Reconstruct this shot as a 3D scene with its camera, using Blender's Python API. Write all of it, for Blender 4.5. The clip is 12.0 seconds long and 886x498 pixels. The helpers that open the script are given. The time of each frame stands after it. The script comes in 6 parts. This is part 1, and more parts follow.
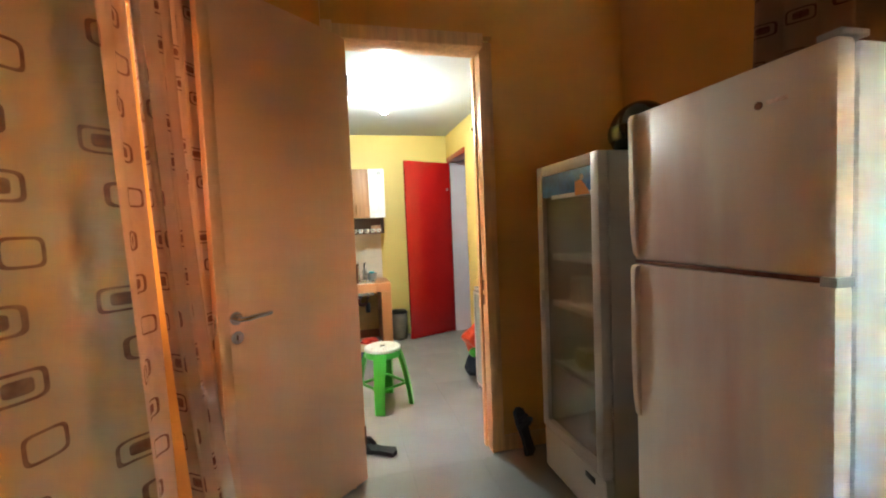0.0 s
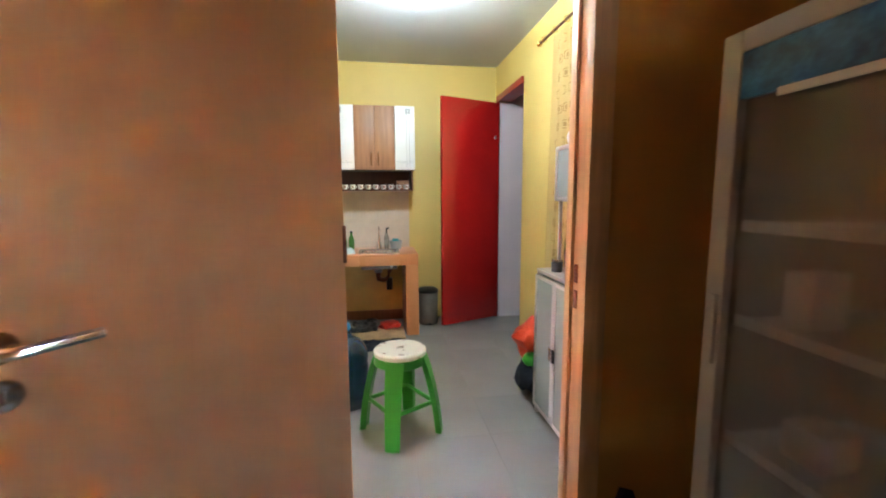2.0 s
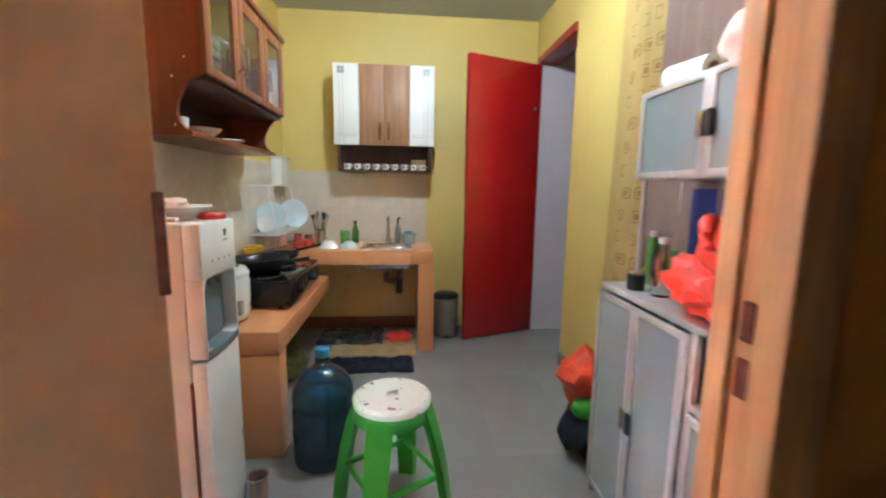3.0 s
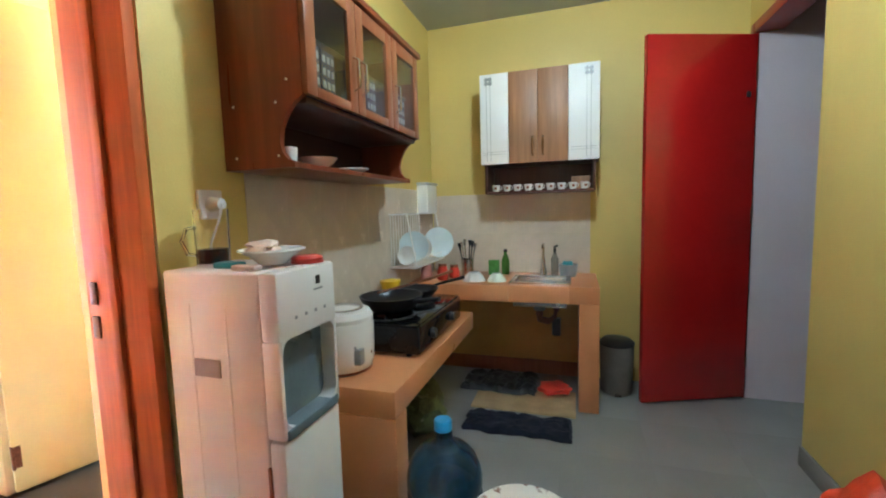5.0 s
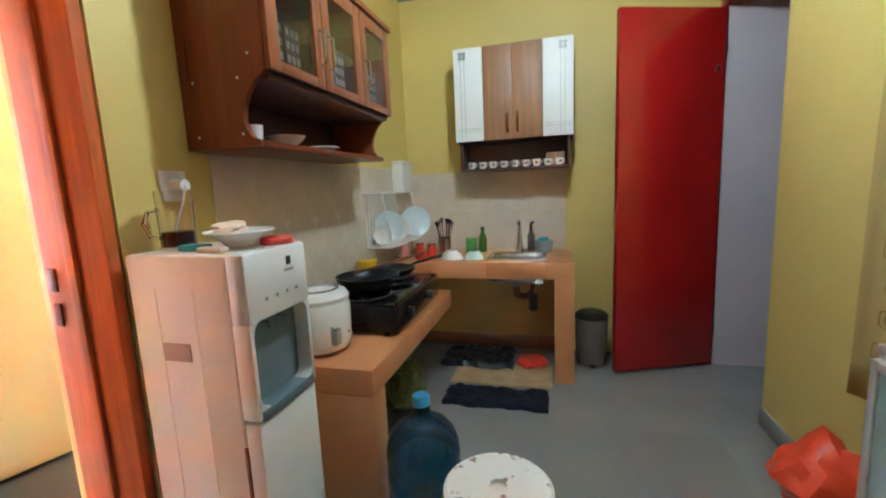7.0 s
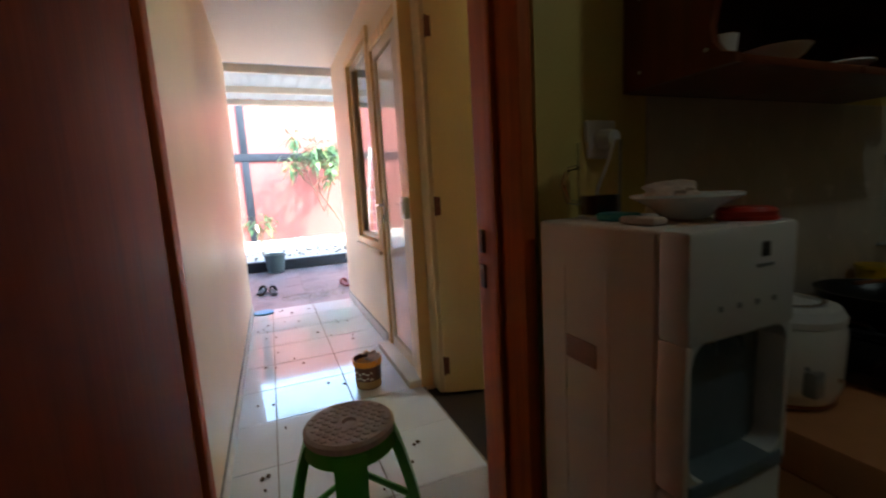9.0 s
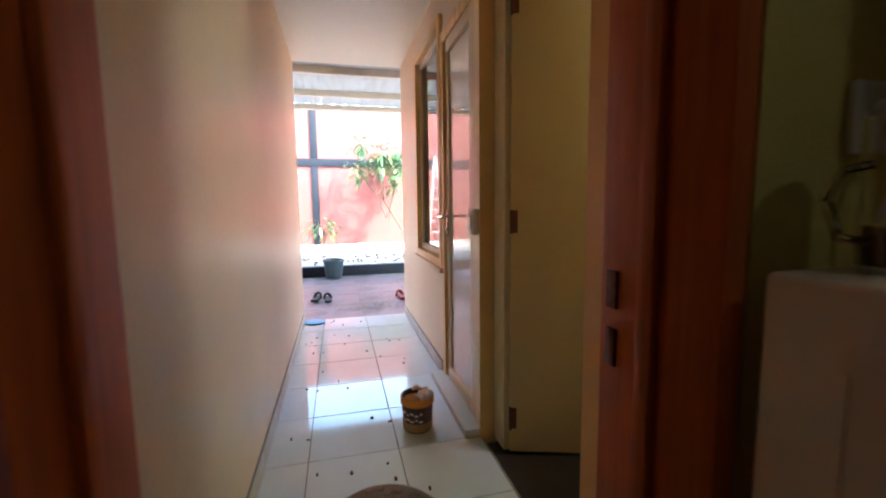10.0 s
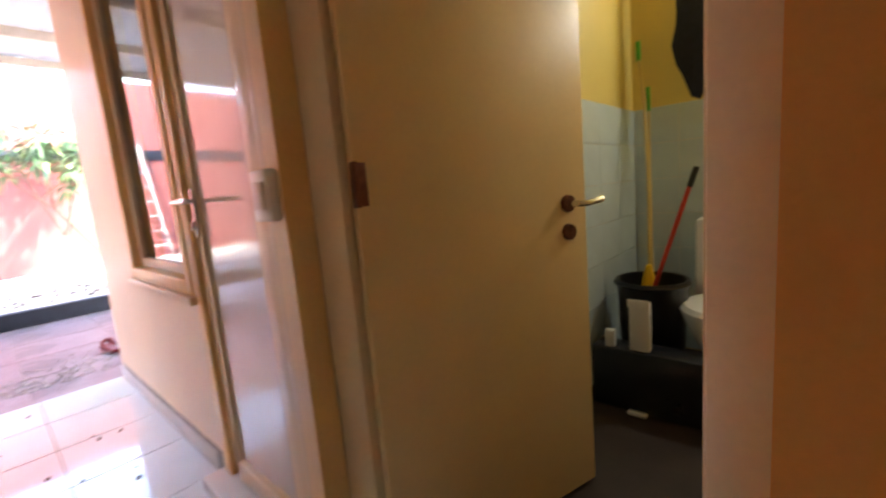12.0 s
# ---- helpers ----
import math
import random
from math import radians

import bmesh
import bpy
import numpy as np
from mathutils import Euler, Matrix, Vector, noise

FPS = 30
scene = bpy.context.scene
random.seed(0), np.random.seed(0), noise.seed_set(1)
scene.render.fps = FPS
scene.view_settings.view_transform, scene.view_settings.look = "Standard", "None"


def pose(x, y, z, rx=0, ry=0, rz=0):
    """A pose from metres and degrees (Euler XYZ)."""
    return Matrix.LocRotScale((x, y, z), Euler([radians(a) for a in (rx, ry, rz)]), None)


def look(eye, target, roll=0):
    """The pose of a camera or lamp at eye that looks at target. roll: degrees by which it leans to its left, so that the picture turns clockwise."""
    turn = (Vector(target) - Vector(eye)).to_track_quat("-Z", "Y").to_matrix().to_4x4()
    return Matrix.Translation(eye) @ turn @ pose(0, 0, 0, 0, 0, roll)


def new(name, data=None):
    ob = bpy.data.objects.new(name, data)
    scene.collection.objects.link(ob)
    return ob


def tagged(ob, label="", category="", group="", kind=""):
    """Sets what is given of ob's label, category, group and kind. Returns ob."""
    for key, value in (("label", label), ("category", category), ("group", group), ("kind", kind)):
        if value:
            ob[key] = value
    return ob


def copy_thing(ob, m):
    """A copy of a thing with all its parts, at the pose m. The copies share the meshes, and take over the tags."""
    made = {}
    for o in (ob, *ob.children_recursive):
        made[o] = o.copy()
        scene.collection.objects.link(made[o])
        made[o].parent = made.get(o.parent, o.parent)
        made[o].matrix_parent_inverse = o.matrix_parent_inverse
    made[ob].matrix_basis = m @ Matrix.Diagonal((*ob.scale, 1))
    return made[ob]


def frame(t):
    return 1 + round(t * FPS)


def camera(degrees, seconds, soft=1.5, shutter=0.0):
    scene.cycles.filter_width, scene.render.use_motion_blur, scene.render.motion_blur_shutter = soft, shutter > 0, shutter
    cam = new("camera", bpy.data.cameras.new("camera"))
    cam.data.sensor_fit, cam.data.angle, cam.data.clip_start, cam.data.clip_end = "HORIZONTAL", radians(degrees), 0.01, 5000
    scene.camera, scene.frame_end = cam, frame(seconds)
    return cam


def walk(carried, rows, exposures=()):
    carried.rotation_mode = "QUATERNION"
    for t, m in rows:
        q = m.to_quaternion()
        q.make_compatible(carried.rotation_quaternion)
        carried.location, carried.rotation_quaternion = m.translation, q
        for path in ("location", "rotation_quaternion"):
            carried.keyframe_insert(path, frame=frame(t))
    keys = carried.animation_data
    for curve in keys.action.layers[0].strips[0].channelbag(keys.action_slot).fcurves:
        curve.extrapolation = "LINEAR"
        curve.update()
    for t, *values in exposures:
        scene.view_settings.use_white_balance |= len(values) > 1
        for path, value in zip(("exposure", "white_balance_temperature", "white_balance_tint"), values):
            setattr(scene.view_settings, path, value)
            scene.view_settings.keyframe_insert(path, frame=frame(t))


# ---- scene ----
cam = camera(93.3, 12.0, soft=2.0, shutter=0.4)
PATH = [
    (0, (0.847, 0.137, 1.327), (1.313, 2.079, 1.218), -2.4),
    (0.5, (0.873, 0.19, 1.315), (1.327, 2.131, 1.149), -1.9),
    (1, (0.877, 0.436, 1.287), (1.243, 2.396, 1.139), 0.4),
    (1.5, (0.904, 0.787, 1.25), (1.24, 2.746, 1.023), -0.4),
    (2, (0.999, 1.186, 1.228), (1.307, 3.146, 0.974), -0.3),
    (2.5, (1.032, 1.568, 1.203), (1.459, 3.502, 0.919), -0.6),
    (3, (1.144, 1.902, 1.157), (1.324, 3.873, 0.871), 0.9),
    (3.2, (1.161, 1.991, 1.147), (1.193, 3.962, 0.808), 1.1),
    (4.8, (1.214, 2.338, 1.163), (0.601, 4.226, 0.915), -1.6),
    (5, (1.216, 2.346, 1.183), (0.612, 4.243, 0.994), -1.6),
    (5.5, (1.231, 2.337, 1.2), (0.647, 4.24, 1.007), -0.9),
    (6, (1.225, 2.341, 1.183), (0.724, 4.258, 0.913), -1.5),
    (6.5, (1.223, 2.34, 1.183), (0.726, 4.26, 0.929), -2.2),
    (7, (1.239, 2.352, 1.176), (0.722, 4.263, 0.887), -2.6),
    (7.3, (1.218, 2.398, 1.139), (0.436, 4.205, 0.787), -4.7),
    (7.5, (1.17, 2.422, 1.113), (0.19, 4.133, 0.78), -3.8),
    (7.7, (1.127, 2.468, 1.125), (-0.029, 4.072, 0.825), -3.2),
    (9.3, (0.860, 2.634, 1.121), (-1.040, 3.226, 0.897), -2.9),
    (9.5, (0.772, 2.656, 1.124), (-1.149, 3.182, 0.939), -2.2),
    (9.75, (0.680, 2.666, 1.128), (-1.246, 3.168, 0.936), -1.6),
    (10, (0.569, 2.691, 1.122), (-1.360, 3.173, 0.909), -0.7),
    (10.5, (0.302, 2.795, 1.118), (-1.646, 3.160, 0.847), 0.3),
    (10.6, (0.268, 2.795, 1.122), (-1.682, 3.127, 0.831), -0.2),
    (11.1, (0.078, 2.770, 1.074), (-1.813, 3.385, 0.858), -0.9),
    (11.3, (-0.069, 2.761, 1.055), (-1.851, 3.646, 0.842), -1.4),
    (11.5, (-0.182, 2.787, 1.063), (-1.850, 3.845, 0.753), -3.7),
    (11.7, (-0.262, 2.797, 1.060), (-1.780, 4.042, 0.680), -5.4),
    (12, (-0.328, 2.837, 1.022), (-1.657, 4.305, 0.735), -5.0),
]
walk(cam, [(t, look(eye, target, roll)) for t, eye, target, roll in PATH],
     [(0, 8.93, 6550, 4), (1.0, 8.93, 6500, 7), (2.0, 8.5, 6000, 10), (2.5, 8.47, 5850, 9), (3.0, 8.35, 5750, 9), (5.0, 8.02, 5550, 3), (6.0, 8.02, 5600, 4), (7.2, 7.97, 5600, 4), (7.7, 7.0, 5800, 2),
      (9.0, 4.07, 6600, 0), (9.3, 3.97, 6650, -1), (10.0, 4.07, 6700, 0), (10.5, 3.92, 6750, 1), (11.0, 3.97, 6800, 5), (11.5, 3.82, 6900, 10), (12.0, 4.5, 7250, 19)])

# ---- daylight ----
SUN_ELEV, SUN_AZ = radians(44), radians(42)      # azimuth of the sun seen from the yard, from +x towards +y
world = bpy.data.worlds.new("world")
scene.world = world
world.use_nodes = True
wn = world.node_tree.nodes
sky = wn.new("ShaderNodeTexSky")
sky.sky_type, sky.sun_disc = "NISHITA", False
sky.sun_elevation, sky.sun_rotation = SUN_ELEV, radians(90) - SUN_AZ
world.node_tree.links.new(sky.outputs[0], wn["Background"].inputs[0])
wn["Background"].inputs[1].default_value = 0.28
sun = new("sun", bpy.data.lights.new("sun", "SUN"))
sun.data.energy, sun.data.angle, sun.data.color = 1.7, radians(1.0), (1.0, 0.95, 0.86)
sun_dir = Vector((math.cos(SUN_ELEV) * math.cos(SUN_AZ), math.cos(SUN_ELEV) * math.sin(SUN_AZ), math.sin(SUN_ELEV)))
sun.matrix_world = look(sun_dir * 20, (0, 0, 0))


def area_lamp(name, eye, target, sx, sy, power, color):
    lamp = new(name, bpy.data.lights.new(name, "AREA"))
    lamp.data.shape, lamp.data.size, lamp.data.size_y = "RECTANGLE", sx, sy
    lamp.data.energy, lamp.data.color = power, color
    lamp.matrix_world = look(eye, target)
    return lamp


LAMP = (1.24, 3.66, 2.33)
bulb_light = new("bulb_light", bpy.data.lights.new("bulb_light", "POINT"))
bulb_light.data.energy, bulb_light.data.shadow_soft_size, bulb_light.data.color = 0.051, 0.03, (0.76, 0.97, 1.0)
bulb_light.location = (LAMP[0], LAMP[1], LAMP[2] - 0.06)
# an added fill lamp for the bathroom, and the light behind the living room curtain
area_lamp("bathroom_fill_light", (-0.23, 5.44, 2.1), (-0.6, 4.0, 0.9), 0.36, 0.28, 0.6, (0.9, 1.0, 0.92))
area_lamp("curtain_opening_light", (0.06, 1.25, 1.62), (1.0, 1.25, 1.6), 1.5, 1.2, 0.042, (1.0, 0.60, 0.34))


# ---- materials ----
def mat(name, color, rough=0.5, metal=0.0, vary=0.12, scale=6.0, bump=0.02, fine=90.0, spec=0.5, coat=0.0, wood=False, trans=0.0, ior=1.45, island=0.0, stain=None, stain_at=0.62, stain_scale=3.0, stain_tall=False):
    """Principled surface with broad and fine variation; wood stretches the grain upwards."""
    m = bpy.data.materials.new(name)
    m.use_nodes = True
    nt = m.node_tree
    n, link = nt.nodes, nt.links.new
    p = n["Principled BSDF"]
    tc = n.new("ShaderNodeTexCoord")
    mp = n.new("ShaderNodeMapping")
    link(tc.outputs["Object"], mp.inputs[0])
    mp.inputs["Scale"].default_value = (1, 1, 0.07) if wood else (1, 1, 1)
    broad = n.new("ShaderNodeTexNoise")
    broad.inputs["Scale"].default_value, broad.inputs["Detail"].default_value = (scale * 6 if wood else scale), 5
    link(mp.outputs[0], broad.inputs[0])
    small = n.new("ShaderNodeTexNoise")
    small.inputs["Scale"].default_value, small.inputs["Detail"].default_value = fine, 3
    link(mp.outputs[0], small.inputs[0])
    ramp = n.new("ShaderNodeMapRange")
    ramp.inputs[1].default_value, ramp.inputs[2].default_value = 0.3, 0.7
    ramp.inputs[3].default_value, ramp.inputs[4].default_value = 1 - vary, 1 + vary
    link(broad.outputs[0], ramp.inputs[0])
    ramp2 = n.new("ShaderNodeMapRange")
    ramp2.inputs[1].default_value, ramp2.inputs[2].default_value = 0.3, 0.7
    ramp2.inputs[3].default_value, ramp2.inputs[4].default_value = 1 - vary * 0.4, 1 + vary * 0.4
    link(small.outputs[0], ramp2.inputs[0])
    mul = n.new("ShaderNodeMath")
    mul.operation = "MULTIPLY"
    link(ramp.outputs[0], mul.inputs[0])
    link(ramp2.outputs[0], mul.inputs[1])
    last = mul.outputs[0]
    if island:
        oi = n.new("ShaderNodeObjectInfo")
        r3 = n.new("ShaderNodeMapRange")
        r3.inputs[3].default_value, r3.inputs[4].default_value = 1 - island, 1 + island
        link(oi.outputs["Random"], r3.inputs[0])
        m3 = n.new("ShaderNodeMath")
        m3.operation = "MULTIPLY"
        link(last, m3.inputs[0])
        link(r3.outputs[0], m3.inputs[1])
        last = m3.outputs[0]
    col = n.new("ShaderNodeVectorMath")
    col.operation = "SCALE"
    col.inputs[0].default_value = color
    link(last, col.inputs["Scale"])
    out = col.outputs[0]
    if stain:
        sn = n.new("ShaderNodeTexNoise")
        sn.inputs["Scale"].default_value, sn.inputs["Detail"].default_value = stain_scale, 6
        if stain_tall:
            tall = n.new("ShaderNodeMapping")
            tall.inputs["Scale"].default_value = (1, 1, 0.18)
            link(tc.outputs["Object"], tall.inputs[0])
            link(tall.outputs[0], sn.inputs[0])
        else:
            link(tc.outputs["Object"], sn.inputs[0])
        sr = n.new("ShaderNodeMapRange")
        sr.inputs[1].default_value, sr.inputs[2].default_value = stain_at, stain_at + (0.2 if stain_tall else 0.06)
        link(sn.outputs[0], sr.inputs[0])
        mx = n.new("ShaderNodeMix")
        mx.data_type = "RGBA"
        mx.inputs[7].default_value = (*stain, 1)
        link(sr.outputs[0], mx.inputs[0])
        link(out, mx.inputs[6])
        out = mx.outputs[2]
    link(out, p.inputs["Base Color"])
    rr = n.new("ShaderNodeMapRange")
    rr.inputs[3].default_value, rr.inputs[4].default_value = max(0.02, rough - 0.07), min(1, rough + 0.07)
    link(broad.outputs[0], rr.inputs[0])
    link(rr.outputs[0], p.inputs["Roughness"])
    p.inputs["Metallic"].default_value = metal
    p.inputs["Specular IOR Level"].default_value = spec
    p.inputs["Coat Weight"].default_value = coat
    p.inputs["Transmission Weight"].default_value = trans
    p.inputs["IOR"].default_value = ior
    if bump:
        bp = n.new("ShaderNodeBump")
        bp.inputs["Strength"].default_value, bp.inputs["Distance"].default_value = min(1, bump * 6), 0.004
        link(small.outputs[0], bp.inputs["Height"])
        link(bp.outputs[0], p.inputs["Normal"])
    return m


def cloth(name, base, mark, see=0.45, cell_u=0.2, cell_v=0.115, wide=0.026):
    """Curtain cloth: rows of printed rounded frames, some with a filled heart; light passes through."""
    m = bpy.data.materials.new(name)
    m.use_nodes = True
    nt = m.node_tree
    n, link = nt.nodes, nt.links.new
    n.remove(n["Principled BSDF"])

    def op(kind, a, b=None):
        k = n.new("ShaderNodeMath")
        k.operation = kind
        for i, v in enumerate((a, b)):
            if v is None:
                continue
            if isinstance(v, (int, float)):
                k.inputs[i].default_value = v
            else:
                link(v, k.inputs[i])
        return k.outputs[0]

    uv = n.new("ShaderNodeUVMap")
    sep = n.new("ShaderNodeSeparateXYZ")
    link(uv.outputs[0], sep.inputs[0])
    cu, cv = op("DIVIDE", sep.outputs[0], cell_u), op("DIVIDE", sep.outputs[1], cell_v)
    row = op("FLOOR", cv)
    odd = op("MODULO", op("ABSOLUTE", row), 3.0)
    cu2 = op("ADD", cu, op("MULTIPLY", odd, 0.12))
    fu = op("ABSOLUTE", op("MULTIPLY", op("SUBTRACT", op("FRACT", cu2), 0.5), cell_u))
    fv = op("ABSOLUTE", op("MULTIPLY", op("SUBTRACT", op("FRACT", cv), 0.5), cell_v))
    # distance to a rounded box whose width changes from row to row
    half = op("ADD", wide, op("MULTIPLY", odd, 0.008))
    d = op("POWER", op("ADD", op("POWER", op("DIVIDE", fu, half), 5.0), op("POWER", op("DIVIDE", fv, 0.026), 5.0)), 0.2)
    ring = op("MULTIPLY", op("LESS_THAN", d, 1.0), op("GREATER_THAN", d, 0.8))
    heart = op("MULTIPLY", op("LESS_THAN", d, 0.5), op("GREATER_THAN", odd, 0.5))
    mask = op("MAXIMUM", ring, heart)
    wob = n.new("ShaderNodeTexNoise")
    wob.inputs["Scale"].default_value = 40
    link(uv.outputs[0], wob.inputs[0])
    mask = op("MULTIPLY", mask, op("ADD", 0.45, op("MULTIPLY", wob.outputs[0], 0.7)))
    mx = n.new("ShaderNodeMix")
    mx.data_type = "RGBA"
    mx.inputs[6].default_value, mx.inputs[7].default_value = (*base, 1), (*mark, 1)
    link(mask, mx.inputs[0])
    weave = n.new("ShaderNodeTexNoise")
    weave.inputs["Scale"].default_value, weave.inputs["Detail"].default_value = 500, 1
    link(uv.outputs[0], weave.inputs[0])
    bp = n.new("ShaderNodeBump")
    bp.inputs["Strength"].default_value, bp.inputs["Distance"].default_value = 0.2, 0.002
    link(weave.outputs[0], bp.inputs["Height"])
    dif, tra, mix = n.new("ShaderNodeBsdfDiffuse"), n.new("ShaderNodeBsdfTranslucent"), n.new("ShaderNodeMixShader")
    for s in (dif, tra):
        link(mx.outputs[2], s.inputs["Color"])
        link(bp.outputs[0], s.inputs["Normal"])
    mix.inputs[0].default_value = see
    link(dif.outputs[0], mix.inputs[1])
    link(tra.outputs[0], mix.inputs[2])
    link(mix.outputs[0], n["Material Output"].inputs[0])
    return m


def glow(name, color, power):
    m = bpy.data.materials.new(name)
    m.use_nodes = True
    p = m.node_tree.nodes["Principled BSDF"]
    p.inputs["Base Color"].default_value = (*color, 1)
    p.inputs["Emission Color"].default_value = (*color, 1)
    p.inputs["Emission Strength"].default_value = power
    return m


def glass(name, color=(1, 1, 1), rough=0.02, ior=1.45):
    m = bpy.data.materials.new(name)
    m.use_nodes = True
    p = m.node_tree.nodes["Principled BSDF"]
    p.inputs["Base Color"].default_value = (*color, 1)
    p.inputs["Roughness"].default_value, p.inputs["Transmission Weight"].default_value, p.inputs["IOR"].default_value = rough, 1, ior
    return m


YELLOW = mat("kitchen_yellow_paint", (0.70, 0.54, 0.165), 0.5, vary=0.05, scale=2, bump=0.05, fine=160)
OCHRE = mat("living_ochre_paint", (0.60, 0.29, 0.05), 0.55, vary=0.07, scale=2, bump=0.05, fine=160)
OCHRE_FRAME = mat("ochre_recess_paint", (0.87, 0.60, 0.26), 0.45, vary=0.06, scale=3, bump=0.03)
# YELLOW as shade and orange bounce turn it, for under the sink counter
UNDER = mat("yellow_in_counter_shade", (0.56, 0.31, 0.08), 0.45, vary=0.12, scale=5)
MILKY = mat("dusty_door_glass", (0.72, 0.66, 0.58), 0.16, vary=0.08, scale=4, bump=0, trans=0.90)
TAN = mat("tan_paint", (0.80, 0.40, 0.11), 0.45, vary=0.05, scale=2, bump=0.04)
CREAM = mat("corridor_cream_paint", (0.87, 0.68, 0.44), 0.44, vary=0.05, scale=2, bump=0.04, fine=60)
LILAC = mat("pale_wall_paint", (0.62, 0.55, 0.60), 0.6, vary=0.04, scale=2)
CEIL = mat("ceiling_paint", (0.50, 0.52, 0.52), 0.8, vary=0.04, scale=1.5)
CORCEIL = mat("corridor_ceiling_paint", (0.80, 0.71, 0.56), 0.4, vary=0.04, scale=1.5)
TILE = mat("pale_floor_tile", (0.31, 0.305, 0.295), 0.18, vary=0.05, scale=3, bump=0.0, island=0.03, stain=(0.31, 0.295, 0.27), stain_at=0.66)
TILE_WHITE = mat("white_glossy_floor_tile", (0.78, 0.83, 0.84), 0.06, coat=0.12, spec=0.35, vary=0.04, scale=4, bump=0.0, island=0.03, stain=(0.55, 0.5, 0.42), stain_at=0.68, stain_scale=5)
GROUT = mat("grout", (0.36, 0.33, 0.28), 0.9, vary=0.2, scale=20)
BATHFLOOR = mat("dark_bathroom_floor", (0.05, 0.035, 0.03), 0.4, vary=0.2)
BATHTILE = mat("pale_blue_wall_tile", (0.55, 0.64, 0.66), 0.2, vary=0.04, island=0.03)
BEIGETILE = mat("beige_splash_tile", (0.68, 0.58, 0.47), 0.25, vary=0.05, scale=12, island=0.03, bump=0.01)
PEACH = mat("peach_ceramic", (0.68, 0.29, 0.12), 0.3, vary=0.05, scale=5, bump=0.01)
WOOD_FRAME = mat("tan_wood_frame", (0.60, 0.35, 0.15), 0.4, vary=0.16, wood=True)
LEAF_RED = mat("dark_red_varnish", (0.30, 0.05, 0.018), 0.6, spec=0.15, vary=0.16, wood=True)
GROUT_LIGHT = mat("pale_grout", (0.66, 0.56, 0.45), 0.5)
# WOOD_FRAME made lighter to make up for weak daylight on the corridor woodwork
LIT_FRAME = mat("lit_tan_wood_frame", (0.88, 0.59, 0.25), 0.4, vary=0.14, wood=True)
RED_FRAME = mat("orange_brown_varnish", (0.56, 0.13, 0.03), 0.55, spec=0.2, vary=0.16, wood=True)
CREAM_FRAME = mat("cream_painted_frame", (0.77, 0.62, 0.42), 0.35, vary=0.06, scale=4)
RED_DOOR = mat("red_gloss_paint", (0.42, 0.010, 0.010), 0.2, vary=0.08, scale=3, bump=0.02, fine=40, coat=0.3)
RED_TRIM = mat("dark_red_trim", (0.33, 0.03, 0.015), 0.35, vary=0.1, wood=True)
# beige laminate, tinted orange in place of warm light falling on the leaf
LEAF_WHITE = mat("warm_lit_door_laminate", (0.58, 0.285, 0.135), 0.38, vary=0.03, scale=2, bump=0.01)
LEAF_CREAM = mat("cream_door_paint", (0.80, 0.62, 0.34), 0.45, vary=0.04, scale=3, bump=0.02)
PVC = mat("white_gloss_panel", (0.78, 0.72, 0.66), 0.08, vary=0.03, bump=0.004, fine=8)
CHROME = mat("brushed_chrome", (0.72, 0.70, 0.68), 0.2, 1.0, vary=0.05)
RUSTY = mat("rusty_brown_hinge", (0.16, 0.06, 0.035), 0.5, 0.6, vary=0.3, scale=60)
STEEL = mat("stainless_steel", (0.62, 0.61, 0.60), 0.25, 1.0, vary=0.08, scale=20)
WHITE = mat("white_plastic", (0.80, 0.79, 0.77), 0.3, vary=0.02, bump=0.0)
CERAMIC = mat("white_ceramic", (0.82, 0.81, 0.78), 0.1, vary=0.02, bump=0.0)
PINKWHITE = mat("pinkish_white_plastic", (0.86, 0.76, 0.69), 0.35, vary=0.03, bump=0.005)
FRIDGE = mat("warm_white_fridge_enamel", (0.76, 0.67, 0.59), 0.33, vary=0.05, scale=2.5, bump=0.02, fine=220, stain=(0.60, 0.40, 0.35), stain_at=0.53, stain_scale=3.2, stain_tall=True)
# white cooler paint darkened to grey, the unlit corner put into its colour
COOLER = mat("dimmed_white_cooler_paint", (0.46, 0.41, 0.37), 0.35, vary=0.06, scale=3, bump=0.02, fine=200)
DULLBIN = mat("dull_grey_brown_bin", (0.17, 0.15, 0.13), 0.5, vary=0.12, scale=12)
# same enamel as FRIDGE; the cooler tone carries the window light on the side
FRIDGE_SIDE = mat("glossy_lit_fridge_side", (0.74, 0.74, 0.74), 0.16, vary=0.03, scale=2.5, bump=0.01, fine=220)
GREYPL = mat("grey_plastic", (0.30, 0.31, 0.32), 0.35, vary=0.05)
BLACK = mat("black_plastic", (0.014, 0.014, 0.016), 0.3, vary=0.15)
BLACKGLOSS = mat("black_gloss", (0.012, 0.011, 0.012), 0.1, vary=0.1, bump=0)
RUBBER = mat("black_rubber", (0.02, 0.02, 0.021), 0.7, vary=0.2, scale=30, bump=0.08)
GREEN = mat("bright_green_plastic", (0.055, 0.36, 0.03), 0.32, vary=0.05, scale=8)
STOOLTOP = mat("worn_white_seat", (0.78, 0.74, 0.66), 0.45, vary=0.05, stain=(0.28, 0.15, 0.11), stain_at=0.60, stain_scale=24)
STOOLGREY = mat("grey_dusty_seat", (0.44, 0.38, 0.33), 0.6, vary=0.14, scale=16)
WATERBLUE = mat("blue_bottle_plastic", (0.03, 0.10, 0.17), 0.14, vary=0.03, trans=0.55, bump=0)
WATER_CAP = mat("light_blue_cap", (0.04, 0.26, 0.50), 0.35)
